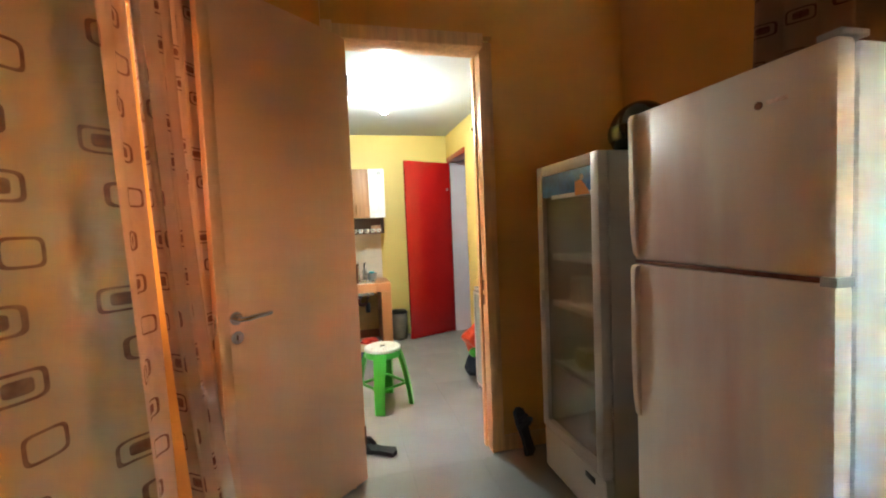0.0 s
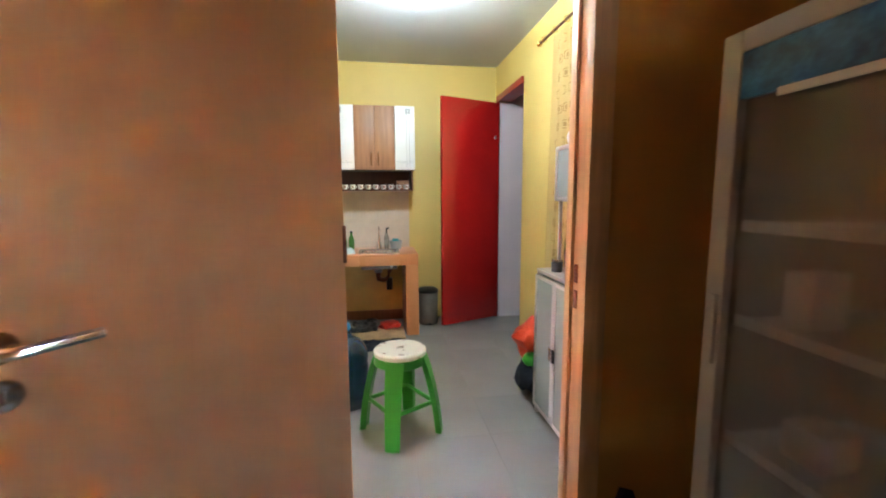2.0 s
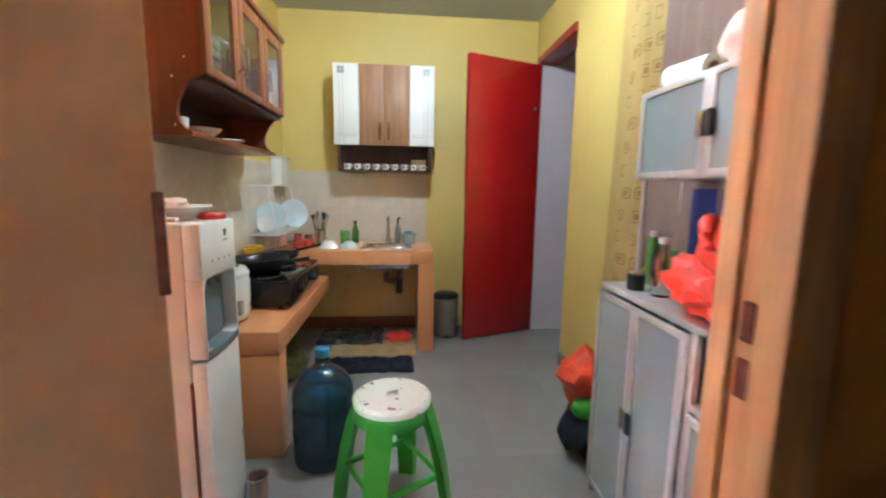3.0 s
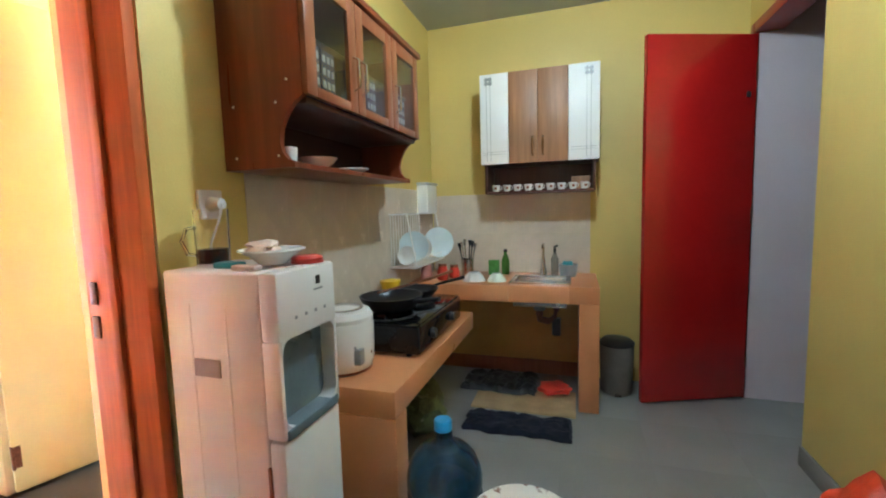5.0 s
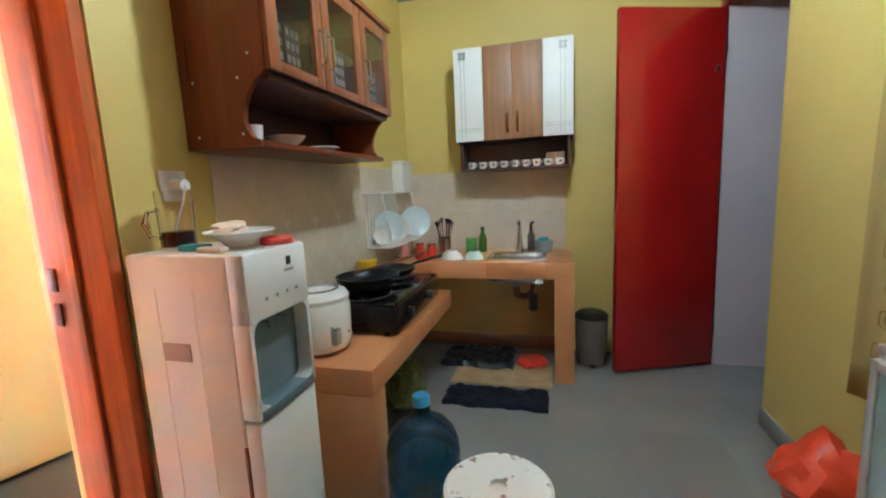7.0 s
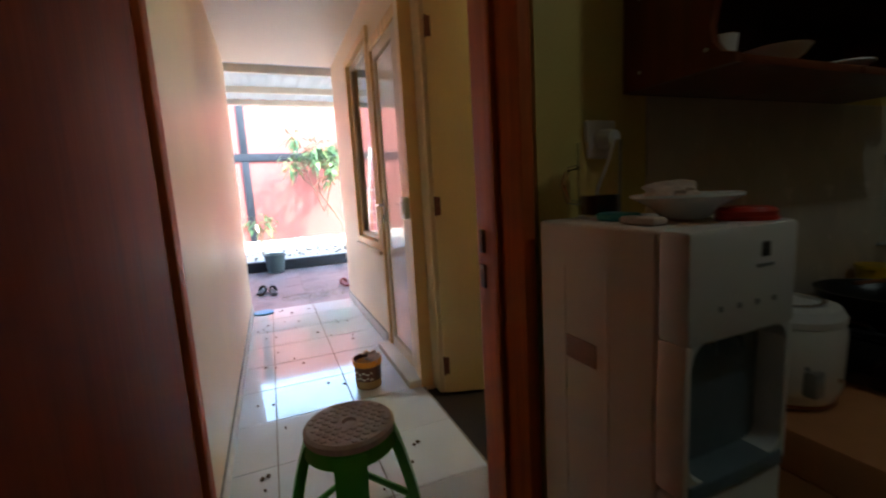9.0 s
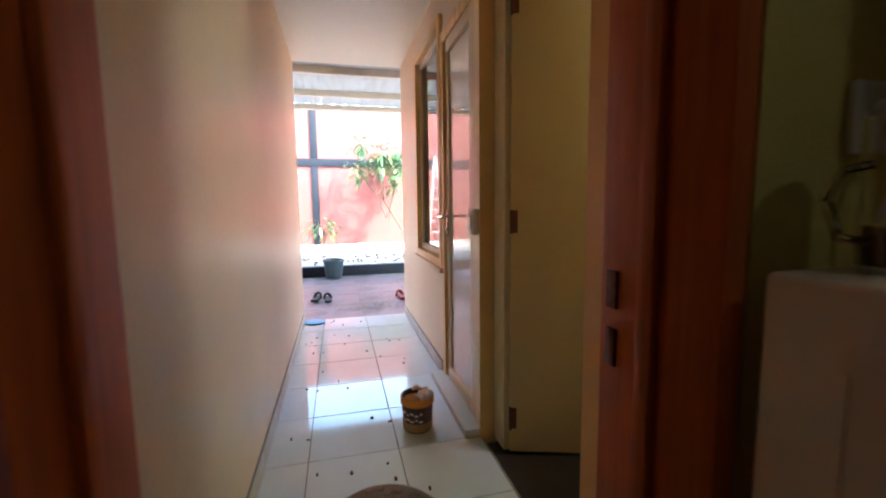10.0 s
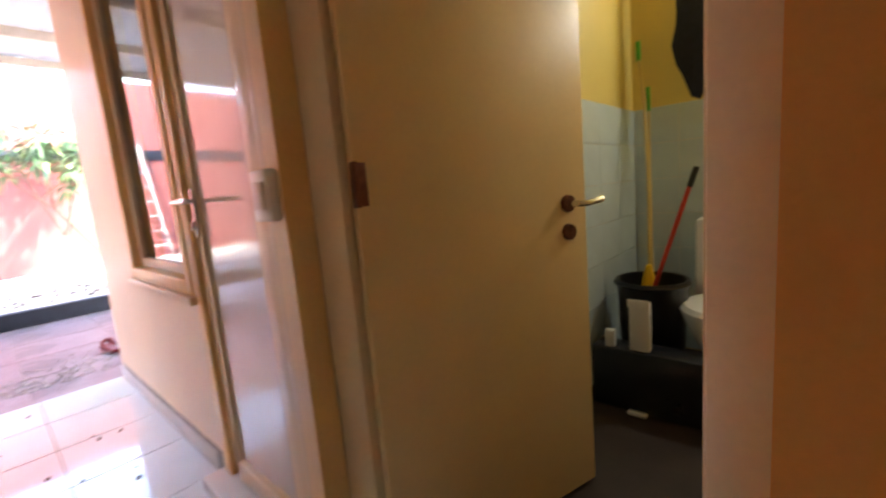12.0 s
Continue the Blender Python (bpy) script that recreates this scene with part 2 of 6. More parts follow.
CABWOOD = mat("reddish_brown_laminate", (0.19, 0.043, 0.015), 0.3, vary=0.18, wood=True, scale=4)
CABDOOR = mat("mid_brown_door_frame", (0.24, 0.08, 0.033), 0.32, vary=0.15, wood=True, scale=4)
# darker than CABWOOD: the shade inside the cabinets is put into this colour
DARKWOOD = mat("darkened_inside_laminate", (0.075, 0.022, 0.014), 0.4, vary=0.15, wood=True)
WALNUT = mat("walnut_foil", (0.34, 0.17, 0.085), 0.45, vary=0.2, wood=True, scale=5)
WHITEFOIL = mat("white_foil", (0.80, 0.80, 0.80), 0.42, vary=0.02, bump=0)
GOLD = mat("brass", (0.62, 0.40, 0.14), 0.25, 1.0, vary=0.08)
OLDBRASS = mat("dark_old_brass", (0.20, 0.10, 0.04), 0.35, 0.9, vary=0.15, scale=60)
ALU = mat("aluminium_profile", (0.74, 0.74, 0.75), 0.35, 0.75, vary=0.05, scale=20)
FROST = mat("frosted_grey_glass", (0.28, 0.36, 0.36), 0.45, vary=0.08, scale=5, trans=0.25)
CLEAR = glass("clear_glass")
SMOKE = glass("smoked_glass", (0.55, 0.6, 0.62))
REDBAG = mat("red_plastic_bag", (0.72, 0.055, 0.03), 0.35, vary=0.12, scale=14, bump=0.12, fine=45)
ORANGEBAG = mat("orange_plastic_bag", (0.74, 0.065, 0.02), 0.4, vary=0.1, scale=14, bump=0.12, fine=45)
NAVY = mat("navy_cloth", (0.010, 0.012, 0.028), 0.85, vary=0.25, scale=30, bump=0.12)
BLUEBOARD = mat("dark_blue_board", (0.008, 0.03, 0.16), 0.4)
CARD = mat("cardboard", (0.48, 0.33, 0.17), 0.85, vary=0.15, scale=10)
ORANGE = mat("orange_plastic", (0.85, 0.33, 0.02), 0.4)
YELLOWPL = mat("yellow_plastic", (0.85, 0.52, 0.02), 0.4)
REDPL = mat("red_plastic", (0.62, 0.05, 0.03), 0.35)
TEAL = mat("teal_plastic", (0.03, 0.28, 0.34), 0.4)
BLUEPL = mat("blue_plastic", (0.04, 0.30, 0.55), 0.4)
GREENBOX = mat("green_box", (0.10, 0.30, 0.06), 0.5, vary=0.2, scale=40)
GREENBOTTLE = mat("green_bottle", (0.13, 0.32, 0.07), 0.15, trans=0.3)
COFFEE = mat("dark_coffee", (0.012, 0.006, 0.004), 0.15)
FOOD = mat("pale_food_paper", (0.80, 0.62, 0.52), 0.7, vary=0.1, scale=40, bump=0.2)
PINKPL = mat("pink_plastic", (0.75, 0.33, 0.30), 0.4)
BAMBOO = mat("bamboo_yellow", (0.5, 0.36, 0.12), 0.5, vary=0.1)
PINKWALL = mat("salmon_render", (0.18, 0.052, 0.047), 0.8, vary=0.07, scale=1.2, bump=0.08, fine=60)
BLACKPAINT = mat("black_painted_concrete", (0.010, 0.013, 0.020), 0.7, vary=0.2, scale=8, spec=0.2)
PAVING = mat("wet_reddish_paving", (0.19, 0.145, 0.15), 0.3, vary=0.3, scale=5, bump=0.1, fine=60, island=0.12, stain=(0.11, 0.09, 0.09), stain_at=0.55, stain_scale=2)
SOIL = mat("pale_dusty_soil", (0.36, 0.33, 0.28), 0.95, vary=0.3, scale=6, bump=0.15)
STONE = mat("white_stones", (0.60, 0.58, 0.54), 0.8, vary=0.2, scale=20, bump=0.1)
GROUND = mat("ground_earth", (0.25, 0.20, 0.14), 0.95, vary=0.3, scale=0.5)
LEAFG = mat("mango_leaf", (0.035, 0.085, 0.035), 0.35, vary=0.3, scale=9)
LEAFY = mat("young_leaf", (0.09, 0.145, 0.05), 0.4, vary=0.3, scale=9)
BARK = mat("brown_bark", (0.11, 0.065, 0.045), 0.85, vary=0.25, scale=30, bump=0.2)
ROOFING = cloth("translucent_white_roofing", (0.50, 0.50, 0.49), (0.50, 0.50, 0.49), 0.26)
BEAM = mat("cream_steel_beam", (0.66, 0.60, 0.48), 0.5, vary=0.08)
DEBRIS = mat("dry_leaf_bits", (0.11, 0.075, 0.045), 0.9, vary=0.3)
BULB = glow("lit_bulb", (0.95, 1.0, 1.0), 0.9)
CURTAIN_W = cloth("orange_printed_curtain", (0.74, 0.56, 0.42), (0.22, 0.055, 0.03), 0.45)
CURTAIN_D = cloth("dense_orange_printed_curtain", (0.76, 0.57, 0.42), (0.22, 0.06, 0.03), 0.30, 0.17, 0.115)
SKIRT = mat("pale_skirting_tile", (0.66, 0.63, 0.56), 0.45, vary=0.05, island=0.04)
CURTAIN_T = cloth("tawny_printed_curtain", (0.56, 0.37, 0.26), (0.18, 0.055, 0.035), 0.36, 0.19, 0.115)
CURTAIN_N = cloth("beige_printed_curtain", (0.57, 0.40, 0.23), (0.15, 0.05, 0.025), 0.28, 0.21, 0.105, 0.032)
CURTAIN_K = cloth("pale_yellow_printed_curtain", (0.60, 0.44, 0.18), (0.36, 0.22, 0.08), 0.25, 0.12, 0.10, 0.014)
CURTAIN_B = cloth("brown_printed_curtain", (0.28, 0.16, 0.11), (0.08, 0.02, 0.015), 0.2, 0.15, 0.14)
CURTAIN_G = cloth("brown_grey_curtain", (0.34, 0.25, 0.21), (0.32, 0.23, 0.19), 0.25, 0.19, 0.115)


# ---- mesh helpers ----
def box(bm, x0, y0, z0, x1, y1, z1, bev=0.003, seg=2):
    r = bmesh.ops.create_cube(bm, size=1, matrix=Matrix.Translation(((x0 + x1) / 2, (y0 + y1) / 2, (z0 + z1) / 2)) @ Matrix.Diagonal((abs(x1 - x0), abs(y1 - y0), abs(z1 - z0), 1)))
    if bev:
        edges = list({e for v in r["verts"] for e in v.link_edges})
        bmesh.ops.bevel(bm, geom=edges, offset=min(bev, 0.45 * min(abs(x1 - x0), abs(y1 - y0), abs(z1 - z0))), segments=seg, affect="EDGES", profile=0.5)
    return bm


def boxes(*rows, bev=0.003):
    bm = bmesh.new()
    for r in rows:
        box(bm, *r, bev=bev)
    return bm


def lathe(bm, profile, cx=0.0, cy=0.0, n=28, cap=True):
    """Turned shape from (radius, height) pairs."""
    rings = []
    for r, z in profile:
        rings.append([bm.verts.new((cx + r * math.cos(2 * math.pi * i / n), cy + r * math.sin(2 * math.pi * i / n), z)) for i in range(n)])
    for a, b in zip(rings, rings[1:]):
        for i in range(n):
            bm.faces.new((a[i], a[(i + 1) % n], b[(i + 1) % n], b[i]))
    if cap:
        bm.faces.new(rings[0][::-1])
        bm.faces.new(rings[-1])
    return bm


def tube(bm, pts, r, n=8):
    """Round bar along points; r may be a list."""
    pts = [Vector(p) for p in pts]
    rs = r if isinstance(r, (list, tuple)) else [r] * len(pts)
    rings = []
    for i, p in enumerate(pts):
        d = (pts[min(i + 1, len(pts) - 1)] - pts[max(i - 1, 0)]).normalized()
        side = d.cross(Vector((0.3, 0.2, 0.93)) if abs(d.z) < 0.9 else Vector((1, 0.1, 0))).normalized()
        up = side.cross(d)
        rings.append([bm.verts.new(p + rs[i] * (side * math.cos(2 * math.pi * k / n) + up * math.sin(2 * math.pi * k / n))) for k in range(n)])
    for a, b in zip(rings, rings[1:]):
        for k in range(n):
            bm.faces.new((a[k], a[(k + 1) % n], b[(k + 1) % n], b[k]))
    bm.faces.new(rings[0][::-1])
    bm.faces.new(rings[-1])
    return bm


def prism(bm, outline, y0, y1, axis="y"):
    """Flat outline pushed through: outline in (x, z) for axis y, (y, z) for axis x, (x, y) for axis z."""
    def at(a, b, c):
        return {"y": (a, c, b), "x": (c, a, b), "z": (a, b, c)}[axis]
    lo = [bm.verts.new(at(a, b, y0)) for a, b in outline]
    hi = [bm.verts.new(at(a, b, y1)) for a, b in outline]
    k = len(outline)
    for i in range(k):
        bm.faces.new((lo[i], lo[(i + 1) % k], hi[(i + 1) % k], hi[i]))
    bm.faces.new(lo[::-1])
    bm.faces.new(hi)
    bmesh.ops.recalc_face_normals(bm, faces=bm.faces)
    return bm


def lump(bm, cx, cy, cz, rx, ry, rz, rough=0.18, seed=0, sub=3):
    """Uneven rounded lump, for bags and cloth."""
    r = bmesh.ops.create_icosphere(bm, subdivisions=sub, radius=1)
    for v in r["verts"]:
        k = 1 + rough * noise.noise(v.co * 1.7 + Vector((seed, 0, 0))) + rough * 0.6 * noise.noise(v.co * 4.5 + Vector((0, seed, 0)))
        v.co = Vector((cx + rx * v.co.x * k, cy + ry * v.co.y * k, max(0.002, cz + rz * v.co.z * k)))
    return bm


def shape(name, bm, material, smooth=True):
    me = bpy.data.meshes.new(name)
    bm.normal_update()
    bm.to_mesh(me)
    bm.free()
    me.materials.append(material)
    if smooth:
        me.polygons.foreach_set("use_smooth", [True] * len(me.polygons))
        me.set_sharp_from_angle(angle=radians(38))
    return me


def part(name, bm, material, parent, label="", kind=""):
    ob = new(name, shape(name, bm, material))
    ob.parent = parent
    return tagged(ob, label, kind=kind)


def thing(name, label, category, x=0.0, y=0.0, z=0.0, rz=0.0, group="", kind=""):
    ob = new(name)
    ob.empty_display_size = 0.1
    ob.matrix_world = pose(x, y, z, 0, 0, rz)
    return tagged(ob, label, category, group, kind)


def single(name, bm, material, label, category, group="", kind="", at=None):
    ob = new(name, shape(name, bm, material))
    if at:
        ob.matrix_world = at
    return tagged(ob, label, category, group, kind)


def structure(name, bm, material, label, category):
    return single(name, bm, material, label, category, kind="structure")

# ---- the house: walls, floors, ceilings, openings ----
def wall(name, material, label, *rows):
    rows = [(a, b, -0.04 if c == 0 else c, d, e, f) for a, b, c, d, e, f in rows]
    return structure(name, boxes(*rows, bev=0), material, label, "wall")


# kitchen
wall("wall_north", YELLOW, "yellow painted kitchen wall behind the sink counter", (0.02, 5.31, 0, 2.30, 5.43, 2.75))
wall("wall_west", YELLOW, "yellow painted kitchen wall with a doorway to the corridor",
     (0.06, 3.14, 0, 0.20, 5.31, 2.75), (0.06, 2.40, 2.145, 0.20, 3.14, 2.75))
wall("wall_west_bathroom_side", CREAM, "plain rear face of the kitchen wall", (0.02, 3.56, 0, 0.058, 5.31, 2.75))
wall("wall_west_corridor_side", TAN, "tan painted wall above the corridor doorway", (0.0202, 2.34, 2.145, 0.058, 3.56, 2.75), (0.0202, 3.14, 0, 0.058, 3.56, 2.145))
wall("wall_east", YELLOW, "yellow painted kitchen wall with a tall doorway",
     (2.18, 2.50, 0, 2.30, 4.51, 2.75), (2.18, 4.51, 2.17, 2.30, 5.25, 2.75), (2.18, 5.25, 0, 2.30, 5.31, 2.75))
wall("wall_south_inner", YELLOW, "yellow kitchen side of the wall to the living room",
     (0.20, 2.34, 0, 0.798, 2.395, 2.75), (1.70, 2.45, 0, 2.18, 2.50, 2.75), (0.7985, 2.40, 2.34, 1.70, 2.45, 2.75))
wall("wall_south", OCHRE, "ochre painted living room wall around the doorway",
     (0.20, 2.28, 0, 0.798, 2.338, 2.9), (1.70, 2.39, 0, 2.55, 2.448, 2.9), (0.7985, 2.34, 2.346, 1.70, 2.398, 2.9))
structure("ceiling", boxes((0.20, 2.455, 2.46, 2.18, 5.31, 2.56), bev=0), CEIL, "plain greyish white kitchen ceiling", "ceiling")
# next room behind the red door
wall("wall_next_room", LILAC, "pale lilac wall of the room behind the red door",
     (2.30, 5.203, 0, 3.70, 5.38, 2.75), (3.58, 3.50, 0, 3.70, 5.203, 2.75), (2.30, 3.50, 0, 3.58, 3.62, 2.75))
structure("ceiling_next_room", boxes((2.30, 3.62, 2.46, 3.58, 5.203, 2.56), bev=0), CEIL, "plain ceiling of the next room", "ceiling")
# living room
wall("wall_living_west", OCHRE, "ochre living room wall with a curtained opening",
     (0.08, -2.5, 0, 0.20, 0.45, 2.9), (0.08, 2.05, 0, 0.20, 2.28, 2.9), (0.08, 0.45, 2.25, 0.20, 2.05, 2.9))
wall("wall_living_east", OCHRE, "ochre living room wall behind the fridge", (2.55, -2.5, 0, 2.67, 2.39, 2.9))
wall("wall_living_south", OCHRE, "ochre living room wall with a street window",
     (0.20, -2.62, 0, 2.30, -2.5, 2.9), (2.45, -2.62, 0, 2.67, -2.5, 2.9), (2.30, -2.62, 0, 2.45, -2.5, 1.25), (2.30, -2.62, 1.9, 2.45, -2.5, 2.9))
structure("ceiling_living", boxes((0.08, -2.62, 2.9, 2.67, 2.39, 3.0), bev=0), CEIL, "plain living room ceiling", "ceiling")
wall("wall_side_room", OCHRE, "plain wall of the room behind the curtain", (-1.3, -2.5, 0, -1.2, 2.2, 2.9), (-1.2, -2.62, 0, 0.08, -2.5, 2.9))
# corridor
wall("wall_corridor_south", CREAM, "cream painted corridor wall", (-3.66, 2.215, 0, 0.013, 2.335, 2.75), (0.013, 2.215, 0, 0.20, 2.40, 2.75))
wall("wall_corridor_north", CREAM, "cream painted corridor wall with a bathroom door, a glazed door and a window",
     (-3.66, 3.335, 0, -2.80, 3.455, 2.75), (-2.80, 3.335, 0, -1.97, 3.455, 0.72), (-2.80, 3.335, 2.25, -1.97, 3.455, 2.75),
     (-1.97, 3.335, 2.13, -1.30, 3.455, 2.75), (-1.30, 3.315, 0, -1.239, 3.56, 2.75), (-1.2385, 3.315, 2.19, -0.3525, 3.56, 2.75))
structure("recess_face", boxes((-1.2388, 3.3155, 0.0, -1.2355, 3.385, 2.189), bev=0), OCHRE_FRAME, "ochre painted side of the door recess", "wall")
wall("wall_corridor_end", TAN, "tan painted corridor wall beside the kitchen doorway", (-0.352, 3.288, 0, 0.02, 3.56, 2.75))
structure("ceiling_corridor", boxes((-3.66, 2.335, 2.45, 0.02, 3.335, 2.55), bev=0), CORCEIL, "cream corridor ceiling", "ceiling")
# bathroom and the room behind the window
wall("wall_bathroom", YELLOW, "yellow painted bathroom wall above the tiles",
     (-1.25, 3.56, 0, -1.13, 5.55, 2.75), (-1.13, 5.43, 0, -0.42, 5.55, 2.75), (-0.42, 5.43, 0, -0.04, 5.55, 1.95), (-0.42, 5.43, 2.25, -0.04, 5.55, 2.75), (-0.04, 5.43, 0, 0.02, 5.55, 2.75), (0.012, 3.56, 1.38, 0.0195, 5.43, 2.75))
# out of view, added as a place for the bathroom's fill lamp
vent = thing("window_3", "unseen slatted vent added around the bathroom fill light", "window", kind="structure")
for k in range(4):
    part("slat", boxes((-0.42, 5.45, 1.99 + 0.07 * k, -0.04, 5.53, 1.996 + 0.07 * k), bev=0), CREAM_FRAME, vent)
structure("ceiling_bathroom", boxes((-1.13, 3.56, 2.45, 0.02, 5.43, 2.55), bev=0), CEIL, "bathroom ceiling", "ceiling")
# closes the space behind the window, only to keep daylight out of it
wall("wall_back_room", LILAC, "added wall that keeps it dark behind the corridor window", (-3.66, 5.43, 0, -1.25, 5.55, 2.75), (-3.66, 3.455, 0, -3.54, 5.43, 2.75))
wall("wall_yard_house", CREAM, "cream rear house wall towards the yard", (-3.66, -2.6, 0, -3.54, 2.215, 2.75))
# out of view; laid over all rooms so that no sun leaks in
structure("sun_block_slab", boxes((-3.66, -2.7, 3.02, 4.0, 5.7, 3.15), bev=0), BEAM, "unseen flat slab over the house that keeps the sun out", "roof")
wall("wall_upper", CREAM, "unseen wall band closing the gap below the slab", (-3.66, -2.6, 2.75, -3.54, 5.55, 3.02), (-3.54, 5.43, 2.75, 3.7, 5.55, 3.02), (3.58, -2.6, 2.75, 3.7, 5.43, 3.02))

# doorway frames
def door_frame(name, material, label, along, a0, a1, b0, b1, top, w=0.05, stop=None):
    """Frame round an opening a0..a1 (clear) in a wall b0..b1; along says which way the wall runs."""
    root = thing(name, label, "door frame", kind="structure")
    def row(a, aa, z, zz, bb0=b0, bb1=b1):
        return (a, bb0, z, aa, bb1, zz) if along == "x" else (bb0, a, z, bb1, aa, zz)
    part("jamb", boxes(row(a0 - w, a0, 0, top + w), bev=0.004), material, root)
    part("jamb", boxes(row(a1, a1 + w, 0, top + w), bev=0.004), material, root)
    part("head", boxes(row(a0, a1, top, top + w), bev=0.004), material, root)
    if stop:
        s0, s1 = stop
        part("door_stop", boxes(row(a0, a0 + 0.012, 0, top, s0, s1), row(a1 - 0.012, a1, 0, top, s0, s1), row(a0 + 0.012, a1 - 0.012, top - 0.012, top, s0, s1), bev=0.002), material, root)
    return root


f1 = thing("door_1", "tan wooden door frame between living room and kitchen", "door frame", kind="structure")
part("jamb", boxes((0.797, 2.27, 0, 0.852, 2.398, 2.345), bev=0.004), WOOD_FRAME, f1)
part("jamb", boxes((1.632, 2.375, 0, 1.705, 2.505, 2.33), bev=0.004), WOOD_FRAME, f1)
part("door_stop", boxes((1.620, 2.455, 0, 1.632, 2.495, 2.275), bev=0.002), WOOD_FRAME, f1)
part("head", boxes((0.852, 2.30, 2.275, 1.632, 2.46, 2.345), bev=0.004), WOOD_FRAME, f1)
for z in (0.975, 0.89):
    part("strike_plate", boxes((1.628, 2.425, z - 0.03, 1.6335, 2.447, z + 0.03)), RUSTY, f1, "dark brown strike plate")
f2 = door_frame("door_2", RED_FRAME, "orange-brown varnished door frame to the corridor", "y", 2.435, 3.096, -0.010, 0.208, 2.11, 0.032, (0.085, 0.115))
for z in (0.99, 0.90):
    part("strike_plate", boxes((0.008, 3.0905, z - 0.03, 0.033, 3.0975, z + 0.03)), RUSTY, f2, "dark brown strike plate")
f3 = thing("door_3", "dark red door frame at the side doorway", "door frame", kind="structure")
part("jamb", boxes((2.165, 5.20, 0, 2.19, 5.25, 2.17), bev=0.003), RED_TRIM, f3)
part("reveal", boxes((2.191, 5.203, 0, 2.2999, 5.25, 2.113), bev=0), LILAC, f3, "pale painted reveal")
part("head", boxes((2.165, 4.512, 2.115, 2.305, 5.20, 2.17), bev=0.004), RED_TRIM, f3)
f4 = thing("door_4", "cream painted bathroom door frame set back in the wall", "door frame", kind="structure")
for x0_, x1_ in ((-1.235, -1.115), (-0.422, -0.3525)):
    part("jamb", boxes((x0_, 3.385, 0, x1_, 3.50, 2.185), bev=0.005), CREAM_FRAME, f4)
part("head", boxes((-1.1148, 3.385, 2.11, -0.4222, 3.50, 2.185), bev=0.004), CREAM_FRAME, f4)
part("door_stop", boxes((-1.1145, 3.445, 0, -1.102, 3.495, 2.109), bev=0.002), CREAM_FRAME, f4)
part("door_stop", boxes((-0.4345, 3.445, 0, -0.4225, 3.495, 2.109), bev=0.002), CREAM_FRAME, f4)


def lever(root, x, y, z, side, toward, reach=0.12, lock=0.075, plates=None):
    """Lever handle with round rose, and a lock rose below, on a leaf built along local x."""
    m = plates or CHROME
    h = part("handle", tube(bmesh.new(), [(x, y, z), (x, y + side * 0.05, z), (x + toward * 0.02, y + side * 0.06, z), (x + toward * reach, y + side * 0.058, z + 0.006)], 0.0095), CHROME, root, "brushed chrome lever handle")
    bm = bmesh.new()
    r = bmesh.ops.create_cone(bm, segments=24, radius1=0.026, radius2=0.024, depth=0.012, cap_ends=True, matrix=pose(x, y + side * 0.006, z, 90))
    part("rose", bm, m, root)
    bm = bmesh.new()
    bmesh.ops.create_cone(bm, segments=24, radius1=0.025, radius2=0.023, depth=0.012, cap_ends=True, matrix=pose(x, y + side * 0.006, z - lock, 90))
    part("lock_rose", bm, m, root)
    part("keyhole", boxes((x - 0.003, y + side * 0.011, z - lock - 0.012, x + 0.003, y + side * 0.0135, z - lock + 0.01), bev=0.001), RUSTY, root)
    return h


def hinge(root, z, y=0.0, w=0.03):
    part("hinge", boxes((-0.004, y - w, z - 0.05, 0.006, y + 0.004, z + 0.05), bev=0.002), RUSTY, root, "rusty brown hinge")


# white leaf of the living room doorway, standing half open
leaf1 = thing("door_leaf", "plain beige laminate door standing half open", "door", 0.90, 2.335, 0, 222)
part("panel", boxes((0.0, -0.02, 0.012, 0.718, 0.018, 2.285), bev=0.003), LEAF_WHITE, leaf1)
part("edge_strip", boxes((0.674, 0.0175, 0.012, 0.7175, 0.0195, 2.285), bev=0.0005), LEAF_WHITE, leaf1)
lever(leaf1, 0.652, 0.018, 1.005, 1, -1)
part("latch_plate", boxes((0.7175, -0.010, 0.95, 0.7195, 0.008, 1.03), bev=0.0008), CHROME, leaf1)
for z in (0.25, 1.1, 2.05):
    hinge(leaf1, z, 0.018)
# orange-red leaf of the corridor doorway, folded back along the kitchen wall
leaf2 = thing("door_leaf", "dark red varnished wooden door folded back into the kitchen", "door", 0.216, 2.437, 0, 0.3)
part("panel", boxes((0.0, -0.018, 0.012, 0.585, 0.018, 2.10), bev=0.003), LEAF_RED, leaf2)
part("edge_strip", boxes((0.585, -0.018, 0.012, 0.5875, 0.018, 2.10), bev=0.0005), WOOD_FRAME, leaf2)
part("lock_plate", boxes((0.587, -0.011, 0.80, 0.590, 0.011, 1.02), bev=0.001), RUSTY, leaf2, "dark worn lock plate")
part("knob", lathe(bmesh.new(), [(0.008, 0.0), (0.008, 0.03), (0.018, 0.036), (0.02, 0.046), (0.012, 0.056)], n=16), CHROME, leaf2).matrix_local = pose(0.545, 0.018, 0.96, -90)
# red leaf in the kitchen
leaf3 = thing("door_leaf", "glossy red painted door standing open into the kitchen", "door", 2.172, 5.195, 0, 201.5)
part("panel", boxes((0.0, -0.018, 0.015, 0.635, 0.018, 2.10), bev=0.003), RED_DOOR, leaf3)
for z in (0.25, 1.1, 1.9):
    hinge(leaf3, z, 0.016)
